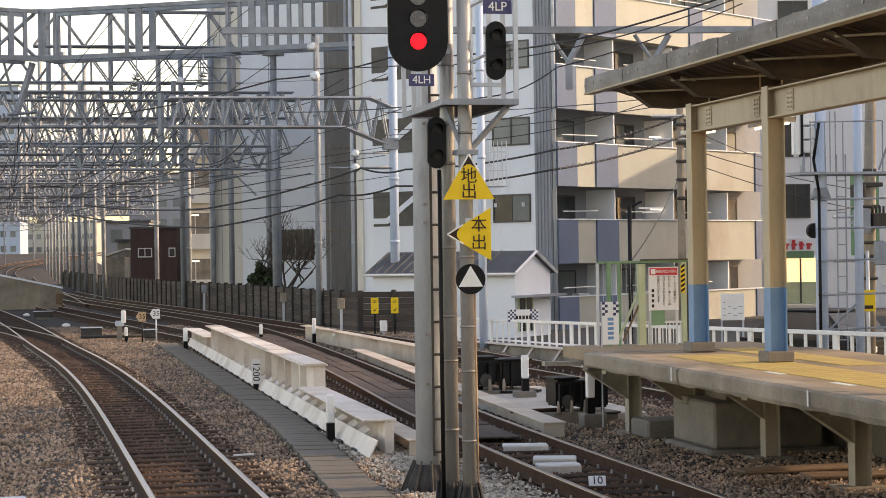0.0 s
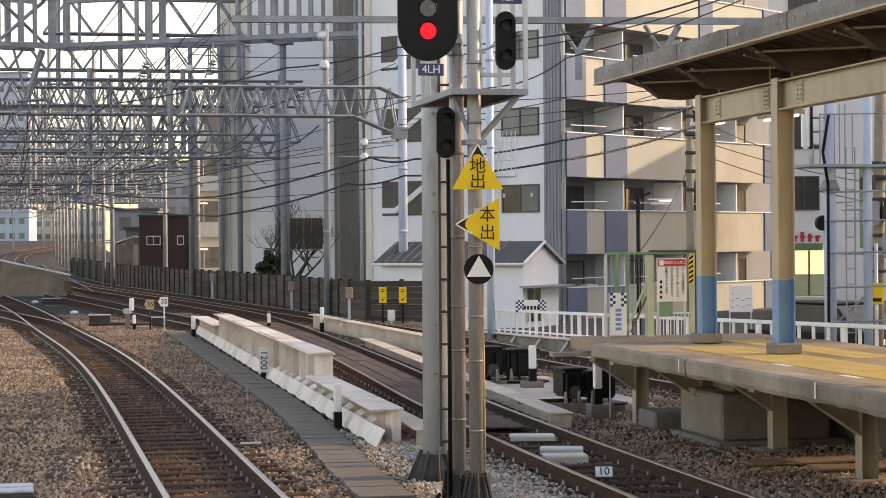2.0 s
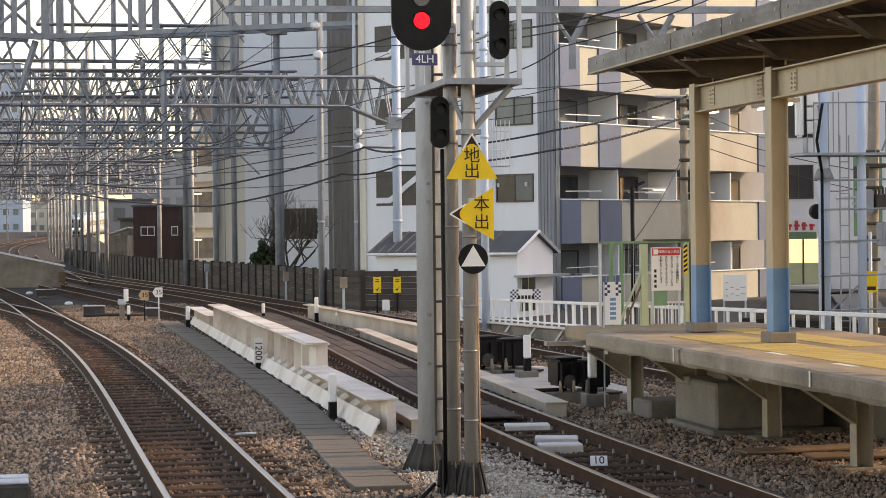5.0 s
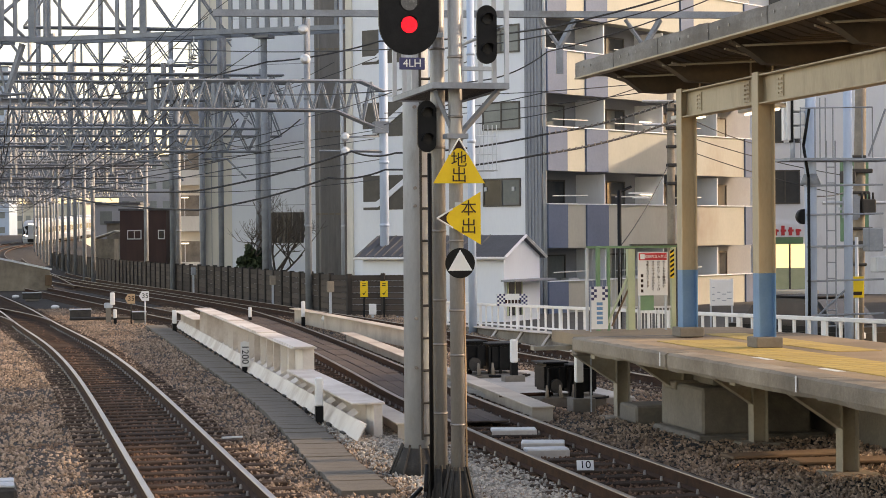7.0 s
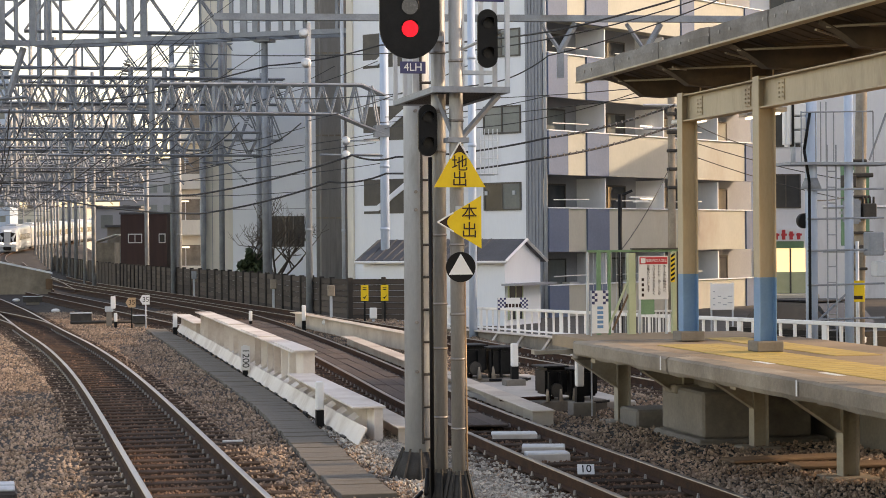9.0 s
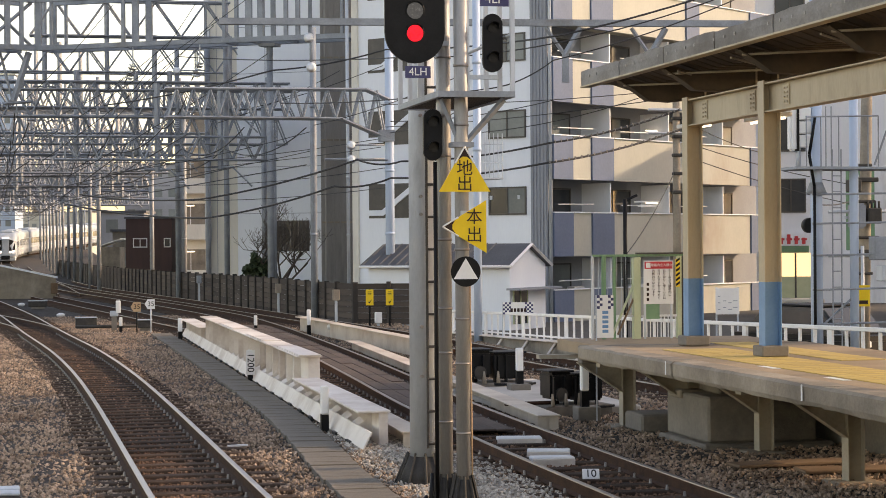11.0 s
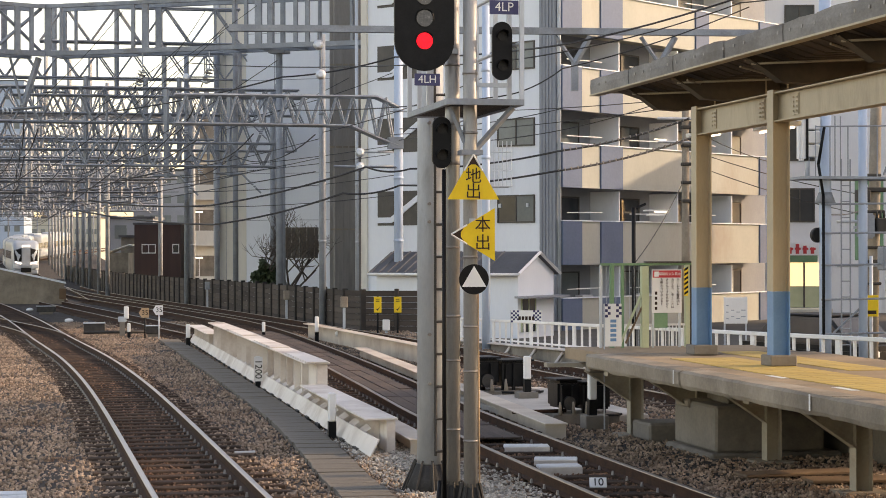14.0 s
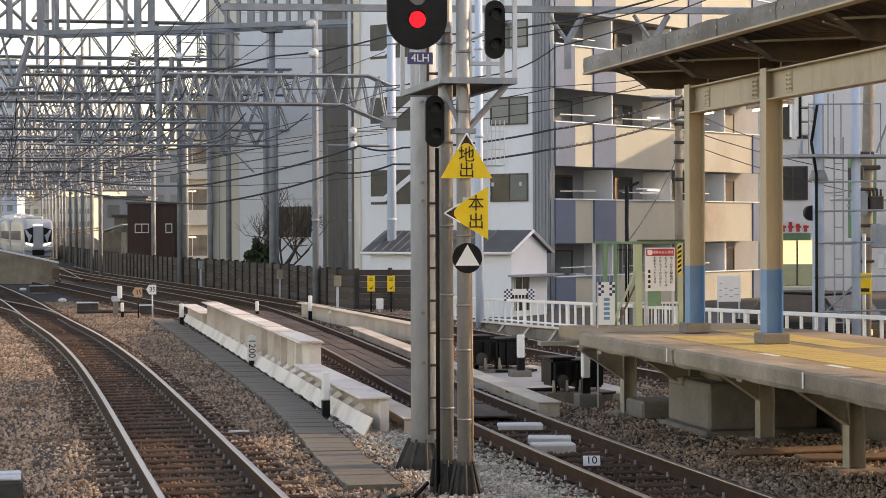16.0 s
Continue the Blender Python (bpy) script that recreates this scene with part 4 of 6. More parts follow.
# ---- poles of the overhead line ----
pole = thing("ladder_pole", "tapered silver steel pole with a side ladder", "pole", (4.57, 22.0, GROUND))
part("shaft", rod(bmesh.new(), (0, 0, 0.3), (0, 0, 9.0), 0.155, 0.135, n=28), "galv", pole)
foot(pole, 0, 0, 0.15)
for k in range(22):
    z = 0.45 + k * 0.36
    part("rung", rod(bmesh.new(), (0.01, -0.20, z), (0.26, -0.20, z), 0.016, n=6), "dark", pole)
part("ladder_rail", rod(bmesh.new(), (0.01, -0.20, 0.4), (0.01, -0.20, 8.2), 0.015, n=6), "dark", pole)
for z in (1.2, 1.75, 3.0, 3.2, 4.1):
    part("peg", rod(bmesh.new(), (-0.05, -0.20, z), (-0.05, -0.14, z), 0.018), "clip", pole)


def line_pole(x, y, h, r=0.18, mat="galv_blue", label="blue grey steel overhead line pole"):
    t = thing("line_pole", label, "pole", (x, y, GROUND), group="overhead line poles")
    part("shaft", rod(bmesh.new(), (0, 0, -0.3), (0, 0, h), r, r * 0.92, n=14), mat, t)
    for z in (3.0, 5.2, 7.6):
        if z < h - 1:
            part("band", rod(bmesh.new(), (0, 0, z), (0, 0, z + 0.1), r * 1.08, n=14), mat, t)
    return t


def gantry(y, xl, xr, z, deep, wide, legs, panel=1.15, heavy=0.09, hangers=()):
    """A box truss across the tracks on poles."""
    t = thing("gantry", "blue grey lattice gantry across the tracks", "gantry", (0, y, 0), group="gantries")
    for yy in (-wide / 2, wide / 2):
        for zz in (z, z + deep):
            part("chord", strut(bmesh.new(), (xl, yy, zz), (xr, yy, zz), heavy * 0.78), "galv_blue", t)
    bm = bmesh.new()
    n = int((xr - xl) / panel)
    for yy in (-wide / 2, wide / 2):
        for k in range(n):
            a, b = xl + (xr - xl) * k / n, xl + (xr - xl) * (k + 1) / n
            m_ = (a + b) / 2
            strut(bm, (a, yy, z), (m_, yy, z + deep), heavy * 0.62)
            strut(bm, (m_, yy, z + deep), (b, yy, z), heavy * 0.62)
            if k % 3 == 0:
                strut(bm, (m_, yy, z), (m_, yy, z + deep), heavy * 0.55)
    for k in range(0, n, 2):
        a = xl + (xr - xl) * k / n
        strut(bm, (a, -wide / 2, z), (a + panel, wide / 2, z), heavy * 0.62)
        strut(bm, (a, -wide / 2, z + deep), (a, wide / 2, z + deep), heavy * 0.62)
    part("lattice", bm, "galv_blue", t)
    for x in legs:
        part("leg", rod(bmesh.new(), (x, 0, GROUND - 0.3), (x, 0, z + deep + 0.3), 0.13, 0.12, n=12), "galv_blue", t)
    for x, drop in hangers:
        bm = bmesh.new()
        strut(bm, (x, 0, z - drop), (x, 0, z + deep + 2.2), 0.17)
        strut(bm, (x - 0.55, 0, z - drop + 0.1), (x + 0.55, 0, z - drop + 0.1), 0.07)
        strut(bm, (x + 0.5, 0, z - drop + 0.1), (x + 1.3, 0, z - drop - 0.7), 0.05)
        part("hanger", bm, "galv_blue", t)
        bm = bmesh.new()
        for k in range(4):
            rod(bm, (x + 1.0, 0, z - drop - 0.5 + 0.09 * k), (x + 1.0, 0, z - drop - 0.47 + 0.09 * k), 0.11, n=10)
        part("insulator", bm, "porcelain", t)
    return t


def rigid_frame(at, turn, a, b, low, deep, uprights, crosses, leg=None):
    """A box frame of two ladder sides joined by cross bars; a and b are its ends along its own x."""
    t = thing("rigid_frame", "blue grey steel ladder frame over the tracks", "gantry", (*at, 0), turn, group="rigid frames")
    for yy in (0.0, 1.3):
        part("lower_chord", blocks((a, b, yy - 0.10, yy + 0.10, low - 0.10, low - 0.07), (a, b, yy - 0.10, yy - 0.075, low - 0.07, low + 0.10)), "galv_blue", t)
        part("upper_chord", blocks((a, b, yy - 0.09, yy + 0.09, low + deep, low + deep + 0.16)), "galv_blue", t)
        for x, w in uprights:
            part("upright", blocks((x - w, x + w, yy - 0.07, yy + 0.07, low + 0.101, low + deep - 0.001)), "galv_blue", t)
    for x, w in uprights[::2]:
        part("cross_bar", blocks((x - 0.06, x + 0.06, 0.12, 1.18, low - 0.10, low + 0.04)), "galv_blue", t)
    for x0, x1 in crosses:
        for za, zb in ((low + 0.1, low + deep), (low + deep, low + 0.1)):
            part("diagonal", strut(bmesh.new(), (x0, 0.06, za), (x1, 0.06, zb), 0.11), "galv_blue", t)
    if leg is not None:
        part("leg", rod(bmesh.new(), (leg, 0.65, GROUND - 0.3), (leg, 0.65, low - 0.1), 0.15, 0.135, n=14), "galv_blue", t)
        part("leg_head", blocks((leg - 0.35, leg + 0.35, 0.3, 1.0, low - 0.26, low - 0.14)), "galv_blue", t)
    return t


rigid_frame((10.7, 82.0), -30, -10.75, 5.0, 10.98, 1.95, ((-10.62, 0.15), (-10.0, 0.05), (-6.61, 0.07), (-6.05, 0.14), (-2.0, 0.06), (-1.45, 0.07), (-0.9, 0.14), (-0.35, 0.09), (0.75, 0.08), (1.3, 0.06), (3.2, 0.06)), (), -0.25)
rigid_frame((1.5, 87.31), 25, -9.0, -0.2, 10.95, 1.95, ((-0.78, 0.08), (-1.43, 0.12), (-2.46, 0.09), (-4.6, 0.12), (-8.6, 0.19)), ((-2.46, -0.3), (-4.6, -2.46)), -8.6)
t = thing("hanging_bracket", "dark steel arm and insulators hung below the frame corner", "bracket", (0.9, 87.3, 0))
part("arm", strut(bmesh.new(), (0.2, 0, 10.8), (-0.45, 0, 8.75), 0.20), "galv_blue", t)
part("stay", strut(bmesh.new(), (-1.0, 0, 10.8), (-0.5, 0, 8.75), 0.08), "galv_blue", t)
part("cross_arm", strut(bmesh.new(), (-2.0, 0, 8.5), (0.3, 0, 8.7), 0.10), "galv_blue", t)
for k in range(5):
    part("insulator_disc", rod(bmesh.new(), (-1.7 + 0.18 * k, 0, 8.53), (-1.6 + 0.18 * k, 0, 8.54), 0.15, 0.07, n=12), "porcelain", t)
for hx, hy, hz in ((5.35, 85.1, 10.85), (8.0, 83.5, 10.85)):
    t = thing("hanging_insulator", "string of brown and white insulator discs below the frame", "insulator", (hx, hy, hz), group="hanging insulators")
    part("link", rod(bmesh.new(), (0, 0, 0), (0, 0, -0.7), 0.03, n=6), "galv", t)
    part("hook", rod(bmesh.new(), (0, 0, -0.7), (-0.35, 0, -1.5), 0.03, n=6), "dark", t)
    for k in range(5):
        part("insulator_disc", rod(bmesh.new(), (-0.04 * k, 0, -0.75 - 0.13 * k), (-0.04 * k - 0.02, 0, -0.83 - 0.13 * k), 0.20, 0.08, n=12), "porcelain" if k % 2 == 0 else "clip", t)
gantry(92.0, 1.2, 10.2, 12.0, 1.6, 0.6, (10.0,), 2.1, 0.10)
gantry(99.5, -18, 12.0, 11.0, 1.25, 1.0, (8.4, 9.9, -16), 1.7, 0.09, ((2.0, 0.8), (5.0, 1.0)))
gantry(110.0, -18, 12, 10.0, 1.35, 1.0, (9.4, -14), 1.6, 0.09, ((3.0, 0.8),))
for gy, gr, gz, gw in ((121, 13, 10.6, 0.10), (132, 12, 9.7, 0.09), (146, 12, 10.4, 0.10), (158, 11.5, 9.5, 0.10), (170, 12, 10.5, 0.11), (183, 11, 9.3, 0.11), (196, 11, 10.6, 0.12), (211, 10, 9.2, 0.12), (226, 10, 10.6, 0.13), (244, 10, 9.4, 0.13), (262, 9, 10.8, 0.14), (284, 9, 9.8, 0.15), (305, 12, 11.6, 0.16), (328, 15, 10.8, 0.16), (352, 20, 13.0, 0.18), (390, 26, 13.2, 0.2)):
    side = along(LINE_TRAIN, gy)
    gantry(gy, -24, gr, gz, 1.7 if gz > 10 else 1.3, 1.2, (max(side + 2.2, 5.0) if gy < 300 else side + 3, side - 6.5), 1.05, gw, ((side - 1.4, 0.7), (side + 1.2, 0.9)) if gy < 260 else ())
for gy, gz, gd in ((128, 6.9, 1.1), (139, 7.4, 1.3), (152, 7.1, 1.3), (164, 8.0, 1.1), (177, 7.3, 1.4), (190, 8.2, 1.2), (204, 7.6, 1.4), (219, 8.3, 1.3), (236, 7.9, 1.4), (254, 8.6, 1.3), (275, 8.4, 1.5)):
    side = along(LINE_TRAIN, gy)
    gantry(gy, -24, 9.5, gz, gd, 1.0, (side - 7.2,), 0.95, 0.10, ((side - 2.5, 0.9), (side + 0.4, 1.1), (side + 3.4, 0.9)))

gantry(91.0, 0.0, 13.0, 8.3, 1.2, 0.6, (11.6,), 1.1, 0.09)
gantry(104.0, -2.0, 11.5, 7.2, 1.1, 0.6, (10.4,), 1.1, 0.09)
gantry(83.2, 2.0, 11.1, 6.05, 0.95, 0.6, (11.0,), 0.85, 0.075, ((6.2, 0.5), (8.8, 0.4)))
gantry(96.5, -18, 13.4, 7.36, 1.3, 0.8, (9.6,), 1.0, 0.085, ((3.4, 0.7), (6.2, 0.5), (7.8, 0.6)))
gantry(94.0, -6, 13.2, 8.9, 1.2, 0.6, (12.2,), 1.05, 0.085, ((6.9, 0.4), (10.4, 0.4)))
gantry(116.0, -20, 9.2, 6.7, 1.2, 0.8, (8.3,), 0.95, 0.085, ((1.0, 0.6), (4.2, 0.7), (6.4, 0.5)))
for gy, gz, gd in ((134, 6.45, 1.1), (160, 6.85, 1.2), (200, 7.4, 1.4), (240, 8.1, 1.5), (268, 8.0, 1.6), (296, 8.6, 1.7), (318, 8.9, 1.8)):
    side = along(LINE_TRAIN, gy)
    gantry(gy, -24, gy * 0.07, gz, gd, 1.0, (side - 7.4,), 0.9, 0.07 + gy * 0.0004, ((side - 4.5, 0.6), (side - 1.6, 0.9), (side + 1.5, 0.8), (side + 4.4, 0.7)))
line_pole(10.9, 71.5, 10.5, 0.125)
line_pole(13.21, 69.0, 11.5, 0.165, "pale_blue", "pale blue painted steel pole behind the fence")
line_pole(12.68, 53.5, 9.4, 0.115, "pale_blue", "pale blue painted steel pole by the bridge railing")
t = thing("bracket_truss", "blue grey lattice bracket arm with an arched lower chord", "truss", (0, 69.0, 0))
for yy in (-0.2, 0.2):
    top = [(5.4, 7.88), (12.4, 7.9), (13.2, 7.55)]
    low = [(5.4, 6.9), (11.5, 6.88), (12.5, 6.45), (13.2, 6.2)]
    for run in (top, low):
        bm = bmesh.new()
        for (xa, za), (xb, zb) in zip(run[:-1], run[1:]):
            strut(bm, (xa, yy, za), (xb, yy, zb), 0.075)
        part("chord", bm, "galv_blue", t)
    for k in range(13):
        xa = 5.5 + 0.58 * k
        za, zb = along([(x_, z_) for x_, z_ in low], xa), along([(x_, z_) for x_, z_ in low], xa + 0.58)
        bm = strut(bmesh.new(), (xa, yy, za), (xa + 0.29, yy, 7.88), 0.045)
        strut(bm, (xa + 0.29, yy, 7.88), (xa + 0.58, yy, zb), 0.045)
        part("diagonal", bm, "galv_blue", t)
part("gusset", blocks((12.85, 13.35, -0.24, 0.24, 6.1, 6.5)), "galv_blue", t)
part("tie_arm", strut(bmesh.new(), (10.9, -0.1, 5.47), (13.2, -0.1, 5.45), 0.06), "galv_blue", t)
t = thing("ladder_cage", "thin grey steel ladder cage on the pale pole", "cage", (12.68, 53.35, 0))
for xx in (0.12, 0.24, 0.36, 0.48, 0.60):
    part("bar", rod(bmesh.new(), (xx, -0.3, 4.25), (xx, -0.3, 5.5), 0.012, n=6), "galv", t)
for zz in (4.27, 4.7, 5.2):
    part("hoop", rod(bmesh.new(), (0.05, -0.3, zz), (0.62, -0.3, zz), 0.014, n=6), "galv", t)
for xx in (0.05, 0.62):
    part("side_rail", rod(bmesh.new(), (xx, -0.3, 4.27), (xx, 0.1, 4.27), 0.016, n=6), "galv", t)
part("arm", strut(bmesh.new(), (-0.05, 0.1, 4.27), (0.62, 0.1, 4.27), 0.04), "galv", t)
line_pole(9.6, 110, 10.5, 0.17)

t = thing("cross_beam", "blue grey steel beam with V struts across the bridge", "beam", (0, 62, 0), -6)
part("beam", blocks((6.5, 28, -0.12, 0.12, 9.25, 9.45)), "galv_blue", t)
for x in (17.2, 19.9):
    bm = bmesh.new()
    strut(bm, (x - 0.6, 0, 9.2), (x, 0, 8.35), 0.09)
    strut(bm, (x + 0.5, 0, 9.2), (x, 0, 8.35), 0.14)
    box(bm, x - 0.09, x + 0.12, -0.05, 0.05, 7.5, 8.4)
    part("v_strut", bm, "galv_blue", t)


def wire_run(name, label, pts, r, sag=0.0, mat="wire"):
    cu = bpy.data.curves.new(name, "CURVE")
    cu.dimensions, cu.bevel_depth, cu.bevel_resolution = "3D", r, 1
    sp = cu.splines.new("POLY")
    out = []
    for a, b in zip(pts[:-1], pts[1:]):
        a, b = Vector(a), Vector(b)
        for k in range(8):
            u = k / 8
            p = a.lerp(b, u)
            p.z -= sag * 4 * u * (1 - u)
            out.append(p)
    out.append(Vector(pts[-1]))
    sp.points.add(len(out) - 1)
    for q, p in zip(sp.points, out):
        q.co = (*p, 1)
    cu.materials.append(M[mat])
    return tagged(new(name, cu), label, "cable", group="overhead wires")


# ---- fence ----
FENCE_LINE = [(58, 11.9), (66, 11.42), (73, 10.97), (91.5, 9.62), (99.5, 8.6), (126, 6.8), (160, 5.8), (194, 5.4), (240, 5.2), (280, 5.6)]
fence = thing("plank_fence", "weathered dark brown fence of stacked planks between posts", "fence")
plank_ = to_mesh("fence_plank", bevelled(blocks((-0.5, 0.5, -0.025, 0.025, 0.006, 0.198)), 0.006), "fence")
post = to_mesh("fence_post", bevelled(blocks((-0.07, 0.07, -0.09, 0.09, 0, 1.45)), 0.012), "fence_post")
stops = [(13.75, 66.35), (12.7, 66.7), (11.6, 67.05)]
y = 68.7
while y < 205:
    stops.append((along(FENCE_LINE, y), y))
    y += 1.62 if y < 120 else 2.2
far = bmesh.new()
for k, ((xa, ya), (xb, yb)) in enumerate(zip(stops[:-1], stops[1:])):
    turn = math.atan2(yb - ya, xb - xa)
    wide_ = math.hypot(xb - xa, yb - ya)
    piece("fence_post", post, fence, (xa, ya, GROUND - 0.05 + random.uniform(-0.02, 0.02)), (0, 0, turn))
    for j in range(7):
        if k < 36:
            ob = piece("fence_plank", plank_, fence, ((xa + xb) / 2, (ya + yb) / 2, GROUND - 0.05 + 0.2 * j), (random.uniform(-0.03, 0.03), 0, turn))
            ob.scale = (wide_ - 0.10, 1, 1)
        else:
            z0 = GROUND - 0.05 + 0.2 * j
            d = Vector((math.cos(turn), math.sin(turn), 0)) * 0.05
            prism_pts = (Vector((xa, ya, z0)) + d, Vector((xb, yb, z0)) - d, Vector((xb, yb, z0 + 0.192)) - d, Vector((xa, ya, z0 + 0.192)) + d)
            back = Vector((-math.sin(turn), math.cos(turn), 0)) * 0.05
            a_ = [far.verts.new(p) for p in prism_pts]
            b_ = [far.verts.new(p + back) for p in prism_pts]
            far.faces.new(a_)
            far.faces.new(b_[::-1])
            for i in range(4):
                far.faces.new((a_[i], b_[i], b_[(i + 1) % 4], a_[(i + 1) % 4]))
bmesh.ops.recalc_face_normals(far, faces=far.faces)
tagged(part("far_planks", far, "fence", fence), kind="stuff")


# ---- buildings ----
def window(parent, wall, u, z, w, h, face, panes=2, mat="curtain", name="window"):
    """A framed window on a wall of the local frame. face '-y': wall is at y; '-x': wall is at x. u: its middle along the wall."""
    def put(a0, a1, d0, d1, z0, z1):
        return (a0, a1, wall + d0, wall + d1, z0, z1) if face == "-y" else (wall + d0, wall + d1, a0, a1, z0, z1)
    e = 0.06
    f = part(name, blocks(put(u - w / 2, u + w / 2, -0.05, 0.02, z, z + e), put(u - w / 2, u + w / 2, -0.05, 0.02, z + h - e, z + h), put(u - w / 2, u - w / 2 + e, -0.05, 0.02, z + e, z + h - e), put(u + w / 2 - e, u + w / 2, -0.05, 0.02, z + e, z + h - e), put(u - e / 2, u + e / 2, -0.045, 0.015, z + e, z + h - e)), "frame_dark", parent)
    for k in range(panes):
        a = u - w / 2 + e + (w - 2 * e) * k / panes
        b = a + (w - 2 * e) / panes
        part("pane", blocks(put(a, b, -0.02, 0.004, z + e, z + h - e)), mat if k % 2 == 0 else ("glass" if random.random() < 0.5 else mat), f)
    return f


apt = thing("apartment_building", "grey and cream apartment block with balconies", "building", (19.73, 71.44, -0.45), 39.0)
part("wall", blocks((0.0, 17.5, 1.4, 9.5, 0, 24)), "wall_grey", apt, "pale rendered wall")
part("side_wall", blocks((-0.06, 0.0, 0.86, 9.6, 0, 24)), "wall_white", apt, "white end wall in the shade")
part("stair_strip", blocks((-0.10, 0.0, 0.08, 0.85, 0, 24)), "wall_grey", apt, "grey ribbed siding strip")
bm = bmesh.new()
for k in range(5):
    box(bm, -0.13, -0.10, 0.12 + k * 0.15, 0.19 + k * 0.15, 0.0, 24)
part("siding_rib", bm, "wall_grey", apt)
rod_ = rod(bmesh.new(), (-0.05, -0.02, 0), (-0.05, -0.02, 24), 0.07)
part("drain_pipe", rod_, "galv", apt, "grey drain pipe")
for floor in range(8):
    z = -0.22 + 2.87 * floor
    part("balcony_slab", blocks((0.0, 16.2, -0.05, 1.4, z - 0.05, z + 0.12)), "wall_cream", apt, "balcony floor slab")
    for a, b, mt in ((0.0, 1.25, "band_grey"), (1.27, 2.5, "wall_cream"), (2.52, 3.98, "band_grey"), (4.0, 9.3, "wall_cream"), (9.32, 10.3, "band_grey"), (10.32, 14.4, "wall_cream"), (14.42, 16.2, "band_grey")):
        p = part("balcony_parapet", blocks((a, b, -0.14 if mt == "band_grey" else -0.08, 0.06, z - 0.20, z + 1.42)), mt, apt, "grey parapet panel" if mt == "band_grey" else "cream parapet panel")
        part("coping", blocks((a, b, -0.16, 0.08, z + 1.421, z + 1.46)), "wall_white", p)
    part("balcony_side", blocks((0.0, 0.12, 0.06, 1.4, z - 0.2, z + 1.42)), "wall_grey", apt)
    for xx in (3.5, 7.7, 11.8):
        part("air_unit", bevelled(blocks((xx - 0.75, xx - 0.05, 0.9, 1.25, z + 0.9, z + 1.5)), 0.02), "white", apt, "white air conditioner on a stand")
        part("drying_pole", rod(bmesh.new(), (xx - 2.6, 0.3, z + 1.75), (xx - 0.3, 0.3, z + 1.78), 0.02, n=6), "white", apt)
    for xx in (4.0, 8.2, 12.4):
        part("divider", blocks((xx, xx + 0.06, 0.07, 1.4, z + 0.12, z + 2.6)), "wall_white", apt)
    for u, w in ((2.0, 2.4), (6.1, 2.6), (10.2, 2.4), (14.2, 2.4)):
        window(apt, 1.4, u, z + 0.25, w, 2.15, "-y", 4, "glass" if floor % 2 else "curtain")
    for u in (1.95,):
        window(apt, -0.06, u, z + 1.37, 1.75, 1.05, "-x", 2, "curtain")
for z in (4.6, 2.2):
    for u in (1.4, 2.7):
        part("vent", blocks((-0.12, -0.06, u - 0.06, u + 0.06, z, z + 0.15)), "galv", apt)
for z in (7.4, 10.3, 4.5):
    part("lamp_bar", blocks((7.4, 8.3, 0.6, 0.66, z, z + 0.05)), "tube", apt, "glowing corridor lamp")
part("roof", blocks((-0.2, 17.7, -0.1, 9.7, 24.0, 24.4)), "wall_white", apt)

b = thing("shop_building", "white building with a bright shop front", "building", (34.6, 89.0, -0.45), -14.0)
part("wall", blocks((-2.2, 18, 0, 12, 0, 24)), "wall_white", b)
for fl in range(6):
    window(b, 0.0, 1.6, 4.3 + 2.87 * fl, 1.4, 1.6, "-y", 2, "glass")
    window(b, 0.0, 8.5, 3.9 + 2.87 * fl, 1.3, 1.5, "-y", 2, "glass")
part("sign_band", blocks((0.2, 2.5, -0.18, -0.01, 2.75, 3.35)), "wall_white", b)
bars = bmesh.new()
for k in range(6):
    box(bars, 0.33 + k * 0.35, 0.49 + k * 0.35, -0.21, -0.182, 2.82, 3.28 - 0.08 * (k % 3))
    box(bars, 0.30 + k * 0.35, 0.56 + k * 0.35, -0.208, -0.181, 3.0, 3.1)
part("sign_bars", bars, "red_paint", b, "red shop lettering")
part("green_band", blocks((0.3, 2.4, -0.16, -0.01, 2.42, 2.74)), "green_paint", b)
# upper panes glow to stand in for the brightly lit front
for k in range(3):
    f = part("shop_window", blocks((0.1 + 0.84 * k, 0.14 + 0.84 * k, -0.14, -0.01, 0.3, 2.4), (0.9 + 0.84 * k, 0.94 + 0.84 * k, -0.14, -0.01, 0.3, 2.4)), "frame_dark", b)
    part("pane", blocks((0.141 + 0.84 * k, 0.899 + 0.84 * k, -0.1, -0.01, 1.3, 2.4)), "shop_front_glow", f, "yellow shop pane with added glow")
    part("lower_pane", blocks((0.141 + 0.84 * k, 0.899 + 0.84 * k, -0.1, -0.01, 0.3, 1.299)), "green_cream", f)
part("awning", bevelled(blocks((-0.3, 2.9, -1.6, -0.1, 0.1, 0.28)), 0.03), "wall_ivory", b, "pale low awning")

